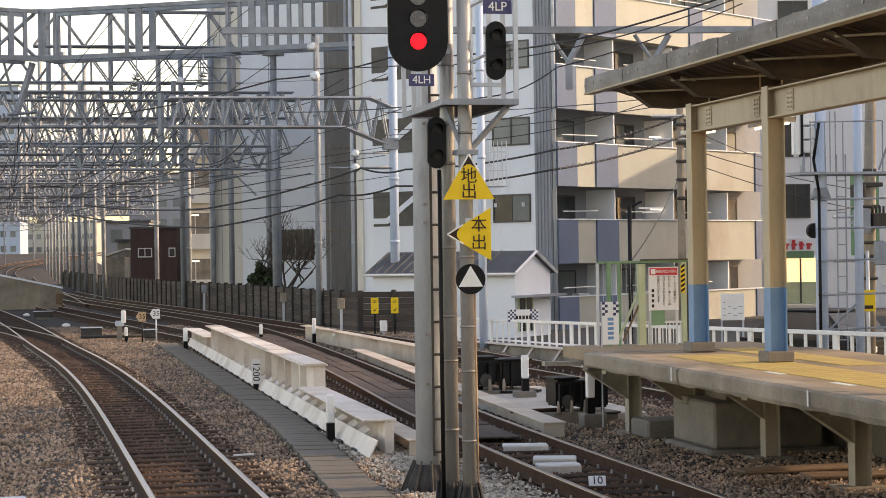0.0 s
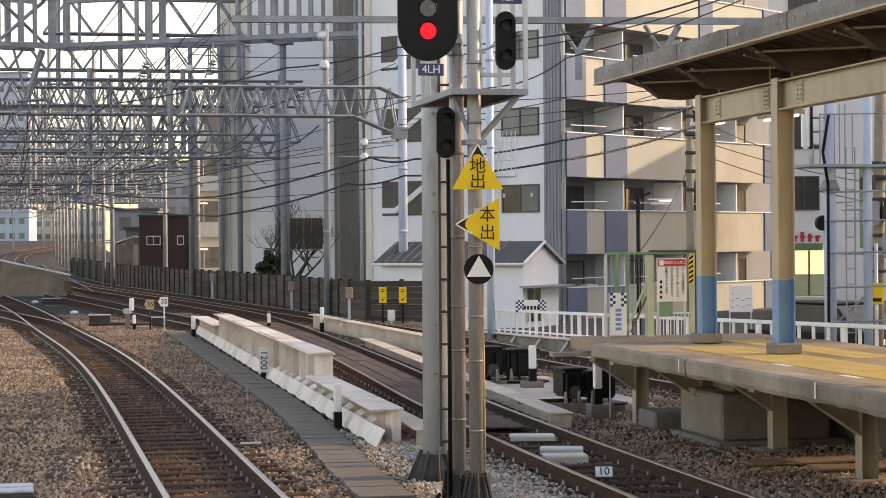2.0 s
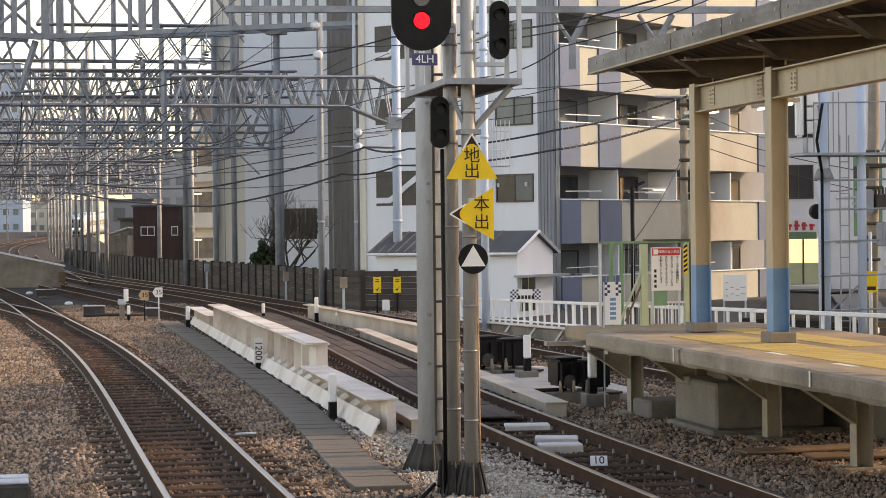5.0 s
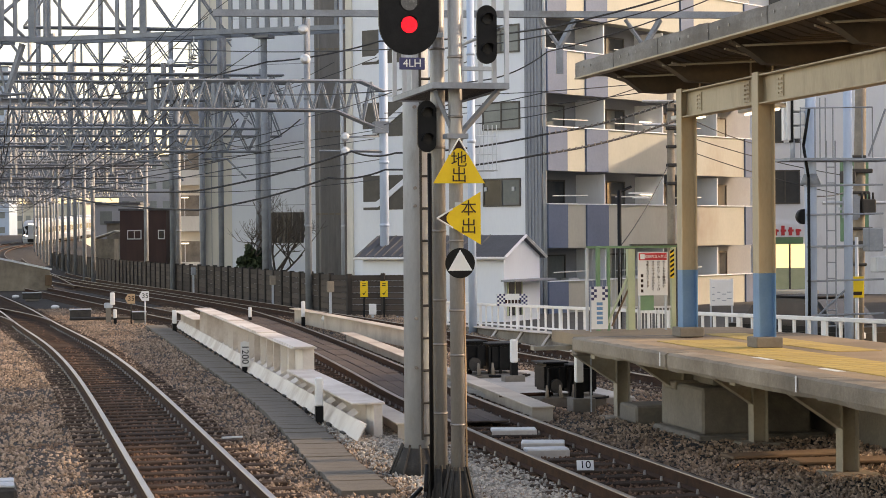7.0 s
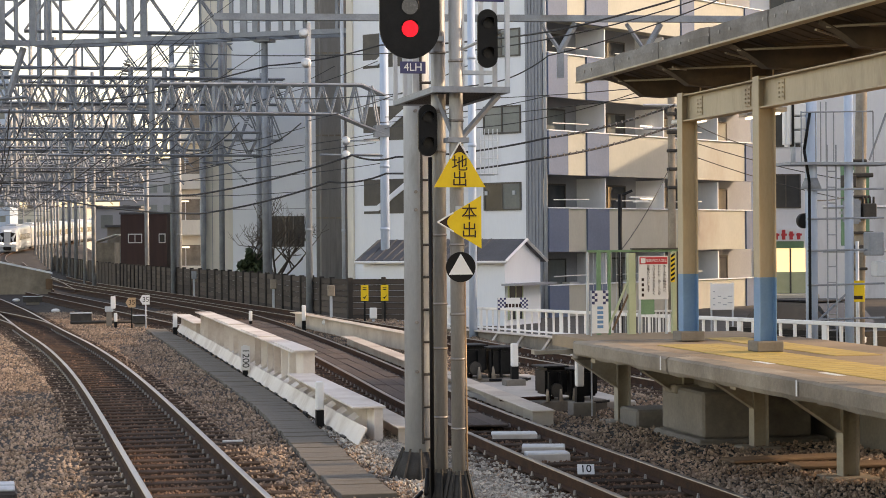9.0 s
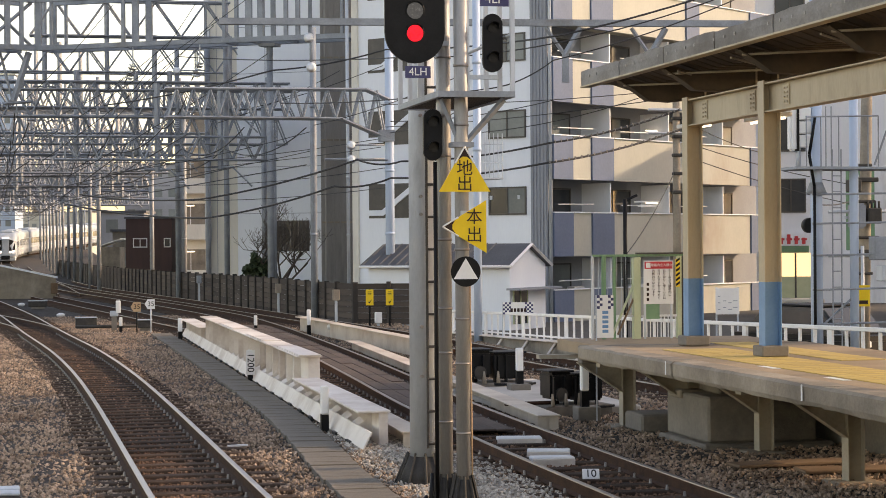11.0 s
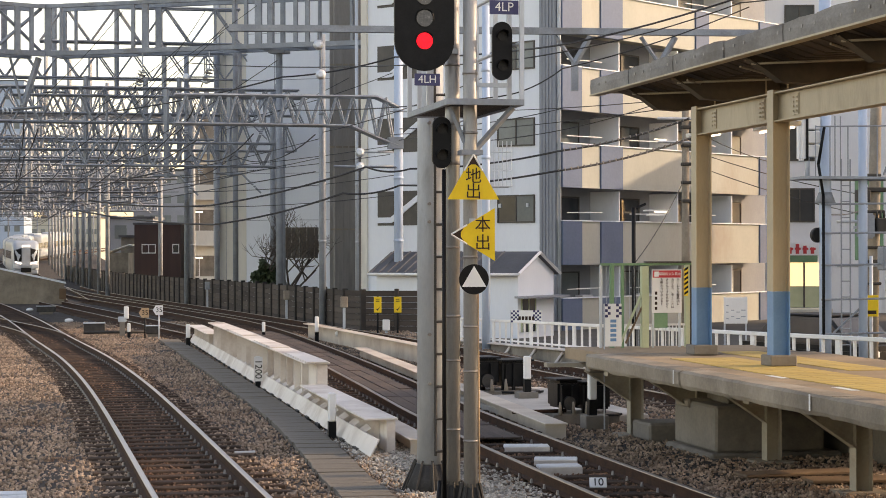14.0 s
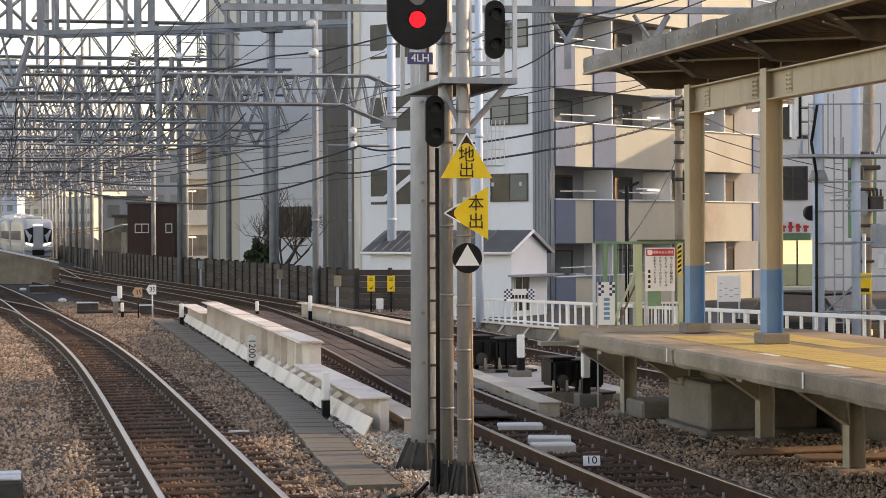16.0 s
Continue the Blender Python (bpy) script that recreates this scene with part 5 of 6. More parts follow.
b = thing("white_building", "tall white and cream building behind the plank fence", "building", (11.3, 99.0, -0.45), -30.0)
part("wall", blocks((0.0, 4.6, 0.0, 7.5, 0, 24)), "wall_white", b, "tall white wall")
# ivory colour stands for the warm-lit side of the white building
part("side_wall", blocks((-1.75, -0.002, -0.004, 7.5, 0, 24)), "wall_ivory", b, "ivory side bay, warm light put into its colour")
for k in range(9):
    part("joint", blocks((0.0, 4.6, -0.012, 0.0, 4.5 + 2.3 * k, 4.525 + 2.3 * k)), "wall_grey", b)
for u in (-1.1, 1.5, 3.9):
    part("joint", blocks((u, u + 0.025, -0.016, -0.004, 0, 24)), "wall_grey", b)
for fl in range(5):
    part("grille", blocks((-1.72, -1.42, -0.12, -0.006, 3.2 + 2.9 * fl, 5.0 + 2.9 * fl)), "galv", b, "grey stair grille")
f = window(b, 0.0, 2.86, 2.65, 1.85, 1.5, "-y", 3, "frame_dark")
for q in range(5):
    part("window_bar", rod(bmesh.new(), (2.05 + 0.4 * q, -0.1, 2.66), (2.05 + 0.4 * q, -0.1, 4.14), 0.018, n=6), "clip", f)
b = thing("grey_pier", "dark stained concrete tower with vertical ribs", "building", (15.95, 96.6, -0.45), -12.0)
bm = blocks((-0.84, 0.84, -0.4, 1.6, 0, 28))
part("shaft", bevelled(bm, 0.25, 3), "pier", b)
for x in (-0.55, -0.2, 0.1, 0.45):
    part("rib", blocks((x - 0.03, x + 0.03, -0.44, -0.4, 0, 28)), "pier", b)
for z in (4, 8, 12):
    part("joint_band", blocks((-0.80, 0.80, -0.43, -0.39, z, z + 0.08)), "concrete", b)
line_pole(12.92, 76.0, 14, 0.07, "galv", "thin white steel pole beside the tower")
for fl in range(6):
    z = 3.98 + 2.87 * fl
    # no recess cut: a flat dark panel paints the opening's shade
    p = part("stair_opening", blocks((-0.075, -0.061, 6.7, 8.8, z, z + 1.35)), "frame_dark", apt, "flat dark panel for the shaded stair opening")
    part("stair_flight", prism(bmesh.new(), [(8.8, z + 0.1), (8.05, z + 0.1), (6.7, z + 0.95), (6.7, z + 1.2), (8.1, z + 0.32), (8.8, z + 0.32)], "x", -0.12, -0.076), "wall_white", p, "white sloping stair flight")
part("corner_post", blocks((-0.16, -0.06, 9.3, 9.6, 0, 24)), "wall_ivory", apt, "pale corner post")


def small_house(at, turn):
    t = thing("small_house", "small white house with a dark slate gable roof", "house", at, turn)
    L, Wd, H = 5.5, 1.5, 2.2
    part("wall", blocks((-L, 0, 0.25, Wd * 2, 0, H)), "wall_white", t)
    bm = prism(bmesh.new(), [(0.25, H), (Wd * 2, H), (Wd + 0.1, H + 0.62)], "x", -L, 0)
    part("gable", bm, "wall_white", t)
    for s in (0, 1):
        pts = [(0.0, H - 0.08), (0.0, H - 0.0), (Wd + 0.1, H + 0.72), (Wd + 0.1, H + 0.64)] if s == 0 else [(Wd * 2 + 0.2, H - 0.08), (Wd * 2 + 0.2, H), (Wd + 0.1, H + 0.72), (Wd + 0.1, H + 0.64)]
        part("roof", prism(bmesh.new(), pts, "x", -L - 0.2, 0.18), "roof_dark", t, "dark slate roof slope")
    bm = bmesh.new()
    for k in range(14):
        strut(bm, (-L - 0.1 + k * 0.34, 0.0, H + 0.01), (-L - 0.1 + k * 0.34, Wd + 0.1, H + 0.73), 0.035)
    part("roof_seam", bm, "roof_dark", t)
    bm = bmesh.new()
    strut(bm, (0.17, -0.02, H - 0.04), (0.17, Wd + 0.1, H + 0.69), 0.09)
    strut(bm, (0.17, Wd + 0.1, H + 0.69), (0.17, Wd * 2 + 0.2, H - 0.04), 0.09)
    part("bargeboard", bm, "white", t)
    part("gutter", rod(bmesh.new(), (-L - 0.2, -0.02, H - 0.06), (0.2, -0.02, H - 0.06), 0.05), "white", t)
    part("porch_roof", blocks((0.0, 0.5, 0.0, Wd * 2 + 0.3, 1.35, 1.42)), "wall_grey", t)
    p = part("doorway", blocks((0.004, 0.03, 0.5, 1.5, 0.2, 1.33)), "glass", t)
    part("door_frame", blocks((0.004, 0.05, 0.45, 0.5, 0.2, 1.35), (0.004, 0.05, 1.5, 1.55, 0.2, 1.35), (0.004, 0.05, 0.98, 1.02, 0.2, 1.35)), "green_cream", t)


small_house((16.38, 65.0, -0.42), -41)

b = thing("maroon_house", "dark maroon house with white framed windows", "house", (8.9, 151.5, -0.45), -12.0)
part("wall", blocks((0, 3.45, 0, 6, 0, 5.0)), "maroon", b)
part("roof", blocks((-0.1, 3.55, -0.1, 6.1, 5.0, 5.15)), "roof_dark", b)
for u, w in ((1.08, 1.05), (3.1, 0.5)):
    f = part("window", blocks((u - w / 2, u + w / 2, -0.08, 0, 2.85, 3.55)), "white", b, "white framed window")
    for k in range(2 if w > 1 else 1):
        n_ = 2 if w > 1 else 1
        a_ = u - w / 2 + 0.06 + k * (w - 0.06) / n_
        part("pane", blocks((a_, a_ + (w - 0.06) / n_ - 0.06, -0.085, -0.08, 2.92, 3.48)), "maroon" if w > 1 else "glass", f)
b = thing("cream_flat", "cream block of flats with lit stair landings", "building", (12.4, 140.0, -0.45), -12.0)
# depth stretched to 32 m to block sun from the maroon house and shed
part("wall", blocks((-0.5, 3.0, 0, 32, 0, 12.0)), "wall_ivory", b)
for k in range(4):
    z = 2.55 + 3.18 * k
    part("landing", blocks((-0.4, 1.5, -0.9, 0, z - 2.35, z - 1.3)), "wall_ivory", b, "pale landing parapet")
    # thin dark sheet on the solid wall for the shaded landing
    part("opening", blocks((-0.3, 1.4, -0.02, -0.004, z - 1.29, z + 0.15)), "concrete_dark", b)
    part("lamp", blocks((0.1, 0.6, -0.5, -0.4, z - 0.04, z + 0.04)), "tube", b, "glowing landing lamp")
    part("lamp_stem", blocks((0.33, 0.37, -0.47, -0.43, z - 1.3, z - 0.04)), "white", b)
b = thing("shed", "small grey shed with a white lean-to roof", "shed", (7.6, 165.0, -0.45), -12.0)
part("wall", blocks((0, 1.6, 0, 3, 0, 2.9)), "concrete", b)
part("roof", prism(bmesh.new(), [(-0.1, 2.9), (1.7, 3.5), (1.7, 3.6), (-0.1, 3.0)], "y", -0.2, 3.2), "white", b)
for nm, lb, px_, py_, w, d, h, mt in (("far_house", "grey far house behind the fence", 8.6, 185, 4, 6, 6.0, "wall_grey"), ("far_house", "brown timbered far house", 9.0, 172, 2.2, 4, 4.2, "concrete_dark"), ("far_tower", "blue glass far tower", -6.0, 420, 8.5, 8, 38, "far_blue"), ("far_building", "grey far building with plain walls", 17.5, 300, 8, 8, 15, "wall_grey"), ("far_building", "grey far building above the line", 30, 372, 14, 8, 8, "wall_grey"), ("far_building", "pale far building beyond the curve", -20, 470, 22, 8, 7, "wall_cream"), ("far_building", "pale far apartment building", 4, 480, 16, 10, 11, "wall_cream")):
    b = thing(nm, lb, "building", (px_, py_, -0.45), -12)
    part("wall", blocks((0, w, 0, d, 0, h)), mt, b)
    part("roof", blocks((-0.2, w + 0.2, -0.2, d + 0.2, h, h + 0.2)), "roof_dark", b)
    for fl in range(int(h / 3)):
        for k in range(int(w / 2)):
            part("window", blocks((0.5 + k * 2, 1.6 + k * 2, -0.04, 0, 1.2 + fl * 3, 2.4 + fl * 3)), "curtain", b)

for k in range(16):
    bx, bw, bh = -62 + k * 7.6 + random.uniform(-2, 2), random.uniform(5, 9), random.uniform(7, 17)
    b = thing("far_block", "pale hazy city block far beyond the railway", "building", (bx, 520 + 14 * (k % 4), -0.45), -12 + random.uniform(-8, 8), group="far city blocks")
    part("wall", blocks((0, bw, 0, 8, 0, bh)), ("concrete", "wall_grey", "concrete")[k % 3], b)
    part("roof", blocks((-0.2, bw + 0.2, -0.2, 8.2, bh, bh + 0.4)), "wall_grey", b)
    for fl in range(int(bh / 3)):
        part("window_strip", blocks((0.6, bw - 0.6, -0.05, 0, 1.3 + fl * 3, 2.4 + fl * 3)), "curtain", b)

# ---- bridge railing ----
rail_ang, rail_len = tilted(13.3, 42.0, 12.9, 58.0)
railing = thing("bridge_railing", "white painted bridge railing with upright bars", "railing", (13.35, 38.0, 0.32), rail_ang)
railing.matrix_world = pose(13.35, 38.0, 0.32, -1.15, 0, rail_ang)
part("top_rail", bevelled(blocks((-0.05, 0.05, -14, 20.5, 0.56, 0.63)), 0.01), "white", railing)
part("bottom_rail", blocks((-0.03, 0.03, -14, 20.5, 0.05, 0.09)), "white", railing)
for k in range(56):
    wide_ = 0.10 if k % 6 == 0 else 0.03
    part("baluster" if k % 6 else "railing_post", blocks((-0.02, 0.02, -14 + k * 0.62 - wide_, -14 + k * 0.62 + wide_, 0.0, 0.56)), "white", railing)
g = thing("parapet_girder", "rusty cream girder under the railing with slanted braces", "girder", (13.2, 38.0, 0.2), rail_ang)
g.matrix_world = pose(13.2, 38.0, 0.2, -1.15, 0, rail_ang)
part("web", blocks((-0.02, 0.02, -14, 20.5, -0.75, 0.08)), "concrete", g)
part("flange", bevelled(blocks((-0.14, 0.2, -14, 20.5, 0.081, 0.115)), 0.008), "white_girder", g)
for k in range(14):
    bm = bmesh.new()
    strut(bm, (-0.03, -13 + k * 2.4, 0.06), (-0.35, -13 + k * 2.4, -0.38), 0.06)
    part("brace", bm, "white_girder", g)


# ---- off to the sunny side, never in view: added blocks that shade the road ----
b = thing("shade_block", "unseen plain block added to shade the street", "building", (44, 44, -0.45))
part("wall", blocks((0, 10, 0, 33, 0, 13.6)), "wall_grey", b)
part("roof", blocks((-0.2, 10.2, -0.2, 33.2, 13.6, 13.9)), "roof_dark", b)

# second unseen block, added to keep sun off the girders and ballast
b = thing("shade_block", "unseen plain block added to shade girders and ballast", "building", (30, 25.0, -0.45))
part("wall", blocks((0, 10, 0, 10.5, 0, 14)), "wall_grey", b)
part("roof", blocks((-0.2, 10.2, -0.2, 10.7, 14, 14.3)), "roof_dark", b)

# ---- street behind the bridge railing ----
t = thing("parked_car", "dark parked car behind the bridge railing", "car", (18.1, 43.0, -0.42), 24)
part("body", bevelled(blocks((-0.85, 0.85, -2.1, 2.1, 0.25, 0.82)), 0.12, 2), "black", t)
bm = bmesh.new()
prism(bm, [(-1.5, 0.82), (-0.9, 1.42), (0.9, 1.45), (1.6, 0.82)], "x", -0.74, 0.74)
part("cabin", bevelled(bm, 0.06, 2), "glass", t, "dark glazed cabin")
part("roof_panel", bevelled(blocks((-0.68, 0.68, -0.8, 0.85, 1.44, 1.49)), 0.02), "black", t)
for wx in (-0.8, 0.8):
    for wy in (-1.3, 1.3):
        w_ = part("wheel", rod(bmesh.new(), (wx - 0.09, wy, 0.31), (wx + 0.09, wy, 0.31), 0.31, n=16), "black", t)
        part("rim", rod(bmesh.new(), (wx - 0.1, wy, 0.31), (wx + 0.1, wy, 0.31), 0.19, n=12), "galv", w_)
    part("headlight", bevelled(blocks((wx * 0.75 - 0.13, wx * 0.75 + 0.13, -2.13, -2.0, 0.58, 0.72)), 0.02), "white", t)
t = thing("poster_board", "white poster board with faded drawing", "sign", (18.3, 49.2, 0.62), -8)
part("panel", bevelled(blocks((-0.31, 0.31, 0, 0.03, 0, 0.68)), 0.006), "white", t)
for k in range(9):
    part("print_bar", blocks((-0.25 + 0.13 * (k % 4), -0.19 + 0.15 * (k % 4), -0.004, -0.001, 0.12 + 0.17 * (k // 4) + 0.05 * (k % 2), 0.14 + 0.17 * (k // 4) + 0.05 * (k % 2))), "galv_blue", t)
part("post", blocks((-0.30, -0.26, 0.03, 0.07, -1.1, 0.7), (0.26, 0.30, 0.03, 0.07, -1.1, 0.7)), "galv", t)


def checked_banner(at, w, h, turn, upright):
    t = thing("banner", "white banner with checked corners and blue marks", "banner", at, turn, group="street banners")
    part("cloth", bevelled(blocks((-w / 2, w / 2, 0, 0.012, 0, h)), 0.003), "white", t)
    bm = bmesh.new()
    c = min(w, h) / 6
    if upright:
        cells = [(i, j) for i in (0, 1, 4, 5) for j in range(5) if (i + j) % 2 == 0]
        for i, j in cells:
            box(bm, -w / 2 + c * i, -w / 2 + c * (i + 1), -0.004, -0.001, h - c * (j + 1), h - c * j)
    else:
        for i in list(range(4)) + list(range(int(w / c) - 4, int(w / c))):
            for j in range(6):
                if (i + j) % 2 == 0:
                    box(bm, -w / 2 + c * i, -w / 2 + c * (i + 1), -0.004, -0.001, c * j, c * (j + 1))
    tagged(part("check", bm, "navy", t), kind="stuff")
    bm = bmesh.new()
    for k in range(5):
        if upright:
            box(bm, -w * 0.18, w * 0.18, -0.004, -0.001, h * (0.12 + 0.11 * k), h * (0.19 + 0.11 * k))
        else:
            box(bm, -w * 0.26 + w * 0.11 * k, -w * 0.18 + w * 0.11 * k, -0.004, -0.001, h * 0.2, h * 0.5)
    tagged(part("print_bar", bm, "blue_paint" if upright else "brown_ink", t), kind="stuff")
    part("stake", blocks((-w / 2 - 0.02, -w / 2, 0.012, 0.03, -1.2, h)), "galv", t)


checked_banner((13.3, 51.5, 0.62), 0.82, 0.32, -14, False)
checked_banner((8.50, 27.9, 1.12), 0.24, 0.62, -10, True)


# ---- fence, gate and notices on the platform's end ----
t = thing("platform_end_fence", "pale green and grey steel fence at the platform end", "fence", (8.60, 28.3, PLATFORM_TOP))
for x, h, m_, w in ((-0.17, 1.20, "galv", 0.02), (0.0, 1.22, "green_paint", 0.03), (0.16, 1.21, "green_paint", 0.022), (0.5, 1.18, "green_cream", 0.055), (1.16, 1.2, "green_cream", 0.035), (1.24, 1.2, "frame_dark", 0.03)):
    part("fence_post", bevelled(blocks((x - w, x + w, -w, w, -0.05, h)), 0.006), m_, t)
part("top_bar", blocks((-0.17, 1.26, -0.02, 0.02, 1.19, 1.225)), "green_paint", t)
part("top_cover", bevelled(blocks((0.5, 1.3, -0.06, 0.05, 1.226, 1.25)), 0.006), "frame_dark", t, "dark capping strip")
part("mid_bar", blocks((-0.17, 1.2, -0.012, 0.012, 0.30, 0.33)), "white", t)
for k in range(11):
    part("bar", blocks((0.6 + 0.055 * k, 0.612 + 0.055 * k, -0.006, 0.006, 0.0, 0.30)), "white", t)
for k in range(9):
    part("mesh_wire", blocks((-0.15 + 0.07 * k, -0.145 + 0.07 * k, -0.003, 0.003, 0.0, 1.19)), "galv", t)
part("stay", strut(bmesh.new(), (0.1, -0.1, 0.05), (0.48, 0.0, 0.82), 0.03), "green_cream", t)
part("stay", strut(bmesh.new(), (0.18, -0.1, 0.05), (0.52, 0.0, 0.70), 0.025), "rubble", t)
t = thing("warning_notice", "white notice board with a red heading and dark columns of writing", "sign", (9.42, 28.22, 1.59))
part("board", bevelled(blocks((-0.23, 0.23, 0, 0.015, 0, 0.64)), 0.004), "white", t)
part("red_heading", blocks((-0.215, 0.215, -0.004, -0.001, 0.52, 0.625)), "red_paint", t)
part("heading_mark", blocks((-0.195, -0.125, -0.007, -0.0045, 0.535, 0.61)), "white", t)
lettering("線路内立入禁止", 0.048, "white", t, (0.045, -0.006, 0.572))
for k, line in enumerate(("ホ｜ムから線路内に", "おりたり、歩くことは", "きけんですからかたく", "お断わりいたします")):
    for j, ch in enumerate(line):
        lettering(ch, 0.046, "brown_ink", t, (0.172 - 0.084 * k, -0.004, 0.487 - 0.0445 * j), name="character")
for j in range(4):
    part("writing_bar", blocks((-0.185, -0.15, -0.004, -0.001, 0.27 - 0.075 * j, 0.315 - 0.075 * j)), "brown_ink", t)
part("green_panel", bevelled(blocks((-0.20, 0.02, 0.02, 0.03, -0.22, 0.05)), 0.004), "green_paint", t, "green emergency panel behind the board")
part("striped_post", blocks((0.27, 0.33, 0, 0.02, 0.25, 0.66)), "yellow", t)
bm = bmesh.new()
for k in range(6):
    prism(bm, [(0.27, 0.26 + 0.07 * k), (0.33, 0.30 + 0.07 * k), (0.33, 0.335 + 0.07 * k), (0.27, 0.295 + 0.07 * k)], "y", -0.003, -0.0005)
part("stripe", bm, "black", t)
part("leg", blocks((-0.22, -0.19, 0.016, 0.04, -0.60, 0.6), (0.19, 0.22, 0.016, 0.04, -0.60, 0.6)), "galv", t)

# ---- second signal mast with deck, ladder and cables behind the platform ----
t = thing("signal_tower", "blue grey twin pole signal tower with deck and ladder", "signal mast", (15.03, 35.6, GROUND))
part("pole", rod(bmesh.new(), (0, 0, -0.3), (0, 0, 7.5), 0.115, n=20), "pale_blue", t)
part("pole", rod(bmesh.new(), (0.72, -0.1, -0.3), (0.72, -0.1, 7.5), 0.085, n=18), "pale_blue", t)
part("deck", blocks((-0.55, 1.6, -0.35, 0.6, 4.02, 4.07)), "galv_blue", t)
for x in (-0.33, -0.04, 0.06, 0.17, 0.32, 0.91, 1.12):
    part("deck_post", rod(bmesh.new(), (x, -0.33, 4.07), (x, -0.33, 5.02 + 0.18 * (x in (0.06, 0.17))), 0.013, n=6), "galv_blue", t)
for z in (5.0,):
    part("handrail", rod(bmesh.new(), (-0.33, -0.33, z), (1.12, -0.33, z + 0.03), 0.015, n=6), "galv_blue", t)
for x in (0.24, 0.42):
    part("ladder_rail", rod(bmesh.new(), (x, -0.2, 0), (x, -0.2, 4.4), 0.016, n=6), "galv_blue", t)
for k in range(13):
    part("rung", rod(bmesh.new(), (0.24, -0.2, 0.3 + 0.3 * k), (0.42, -0.2, 0.3 + 0.3 * k), 0.012, n=6), "galv_blue", t)
for z in (1.1, 1.75, 2.4, 3.0, 3.55):
    part("cross_bar", rod(bmesh.new(), (-0.15, -0.17, z), (1.4, -0.17, z + 0.02), 0.022, n=6), "galv_blue", t)
part("cross_brace", strut(bmesh.new(), (0.1, -0.1, 1.1), (0.8, -0.1, 1.7), 0.03), "galv_blue", t)
part("cross_brace", strut(bmesh.new(), (1.05, -0.3, 4.1), (1.4, -0.3, 5.0), 0.03), "galv_blue", t)
part("shroud", rod(bmesh.new(), (0, 0, 3.57), (0, 0, 3.78), 0.20, 0.12, n=16), "galv_blue", t, "grey conical shroud")
bm = bmesh.new()
for a_, b_ in (((-0.1, -0.2, 5.0), (-0.22, -0.2, 4.3)), ((-0.22, -0.2, 4.3), (-0.12, -0.2, 3.7)), ((-0.12, -0.2, 3.7), (-0.12, -0.2, 0.0))):
    rod(bm, a_, b_, 0.03)
part("cable", bm, "black", t, "thick black cable")
part("bell", rod(bmesh.new(), (-0.10, 0.0, 2.97), (-0.10, 0.16, 2.97), 0.145, n=18), "black", t, "round black bell")
part("control_box", bevelled(blocks((1.05, 1.35, -0.3, 0.0, 2.3, 2.75)), 0.02), "galv_blue", t)
part("control_box", bevelled(blocks((1.2, 1.6, -0.3, 0.0, 1.9, 2.2)), 0.02), "galv", t)
t = thing("signal_rear_case", "white multi lamp signal case seen from behind", "railway signal", (14.62, 35.5, 3.95))
part("case", bevelled(blocks((-0.14, 0.0, 0, 0.2, 0.25, 1.6)), 0.04, 2), "white", t)
for k in range(4):
    part("lamp_case", bevelled(blocks((0.03, 0.28, 0, 0.2, 0.32 + 0.26 * k, 0.55 + 0.26 * k)), 0.015), "white", t)
part("stand", rod(bmesh.new(), (0.05, 0.1, -0.05), (0.05, 0.1, 0.4), 0.05), "galv", t)
part("seam", blocks((0.0, 0.03, -0.01, 0.2, 0.25, 1.6)), "black", t)
t = thing("pole_transformer", "grey pole transformer boxes with coiled cables", "transformer", (17.05, 38.3, 2.75))
part("tank", bevelled(blocks((-0.16, 0.16, -0.14, 0.12, 0.0, 0.52)), 0.04, 2), "galv_blue", t)
part("switch_box", bevelled(blocks((0.2, 0.5, -0.14, 0.1, 0.1, 0.42)), 0.02), "dark", t)
part("switch_box", bevelled(blocks((-0.2, 0.05, -0.16, 0.1, 0.75, 1.0)), 0.02), "dark", t)
for k in range(4):
    part("bushing", rod(bmesh.new(), (0.24 + 0.08 * k, -0.02, 0.42), (0.24 + 0.08 * k, -0.02, 0.56), 0.025, n=8), "dark", t)
part("bracket", blocks((-0.2, 0.55, 0.1, 0.16, 0.2, 0.26)), "galv", t)
t = thing("green_sign", "tall green shop sign with pale square marks", "sign", (26.35, 60.0, 2.2), -22)
part("panel", bevelled(blocks((0.0, 0.9, 0, 0.12, 0.0, 2.6)), 0.02), "green_paint", t)
for k in range(4):
    part("mark", blocks((0.12, 0.42, -0.006, -0.001, 0.35 + 0.6 * k, 0.62 + 0.6 * k)), "white", t)
part("post", rod(bmesh.new(), (0.45, 0.16, -2.62), (0.45, 0.16, 2.6), 0.06, n=10), "galv", t)
t = thing("street_sign", "small yellow street sign with dark bars", "sign", (16.6, 37.0, 1.2), -12)
part("panel", bevelled(blocks((-0.13, 0.13, 0, 0.02, 0, 0.42)), 0.004), "yellow", t)
part("print_bars", blocks((-0.09, 0.09, -0.004, -0.001, 0.05, 0.12)), "brown_ink", t)
part("post", rod(bmesh.new(), (0, 0.05, -1.6), (0, 0.05, 1.2), 0.035), "galv", t)
t = thing("utility_pole", "concrete utility pole with a tangle of cables and clamps", "pole", (17.25, 38.5, -0.4))
part("shaft", rod(bmesh.new(), (0, 0, 0), (0.15, 0, 7), 0.14, 0.11, n=14), "concrete", t)
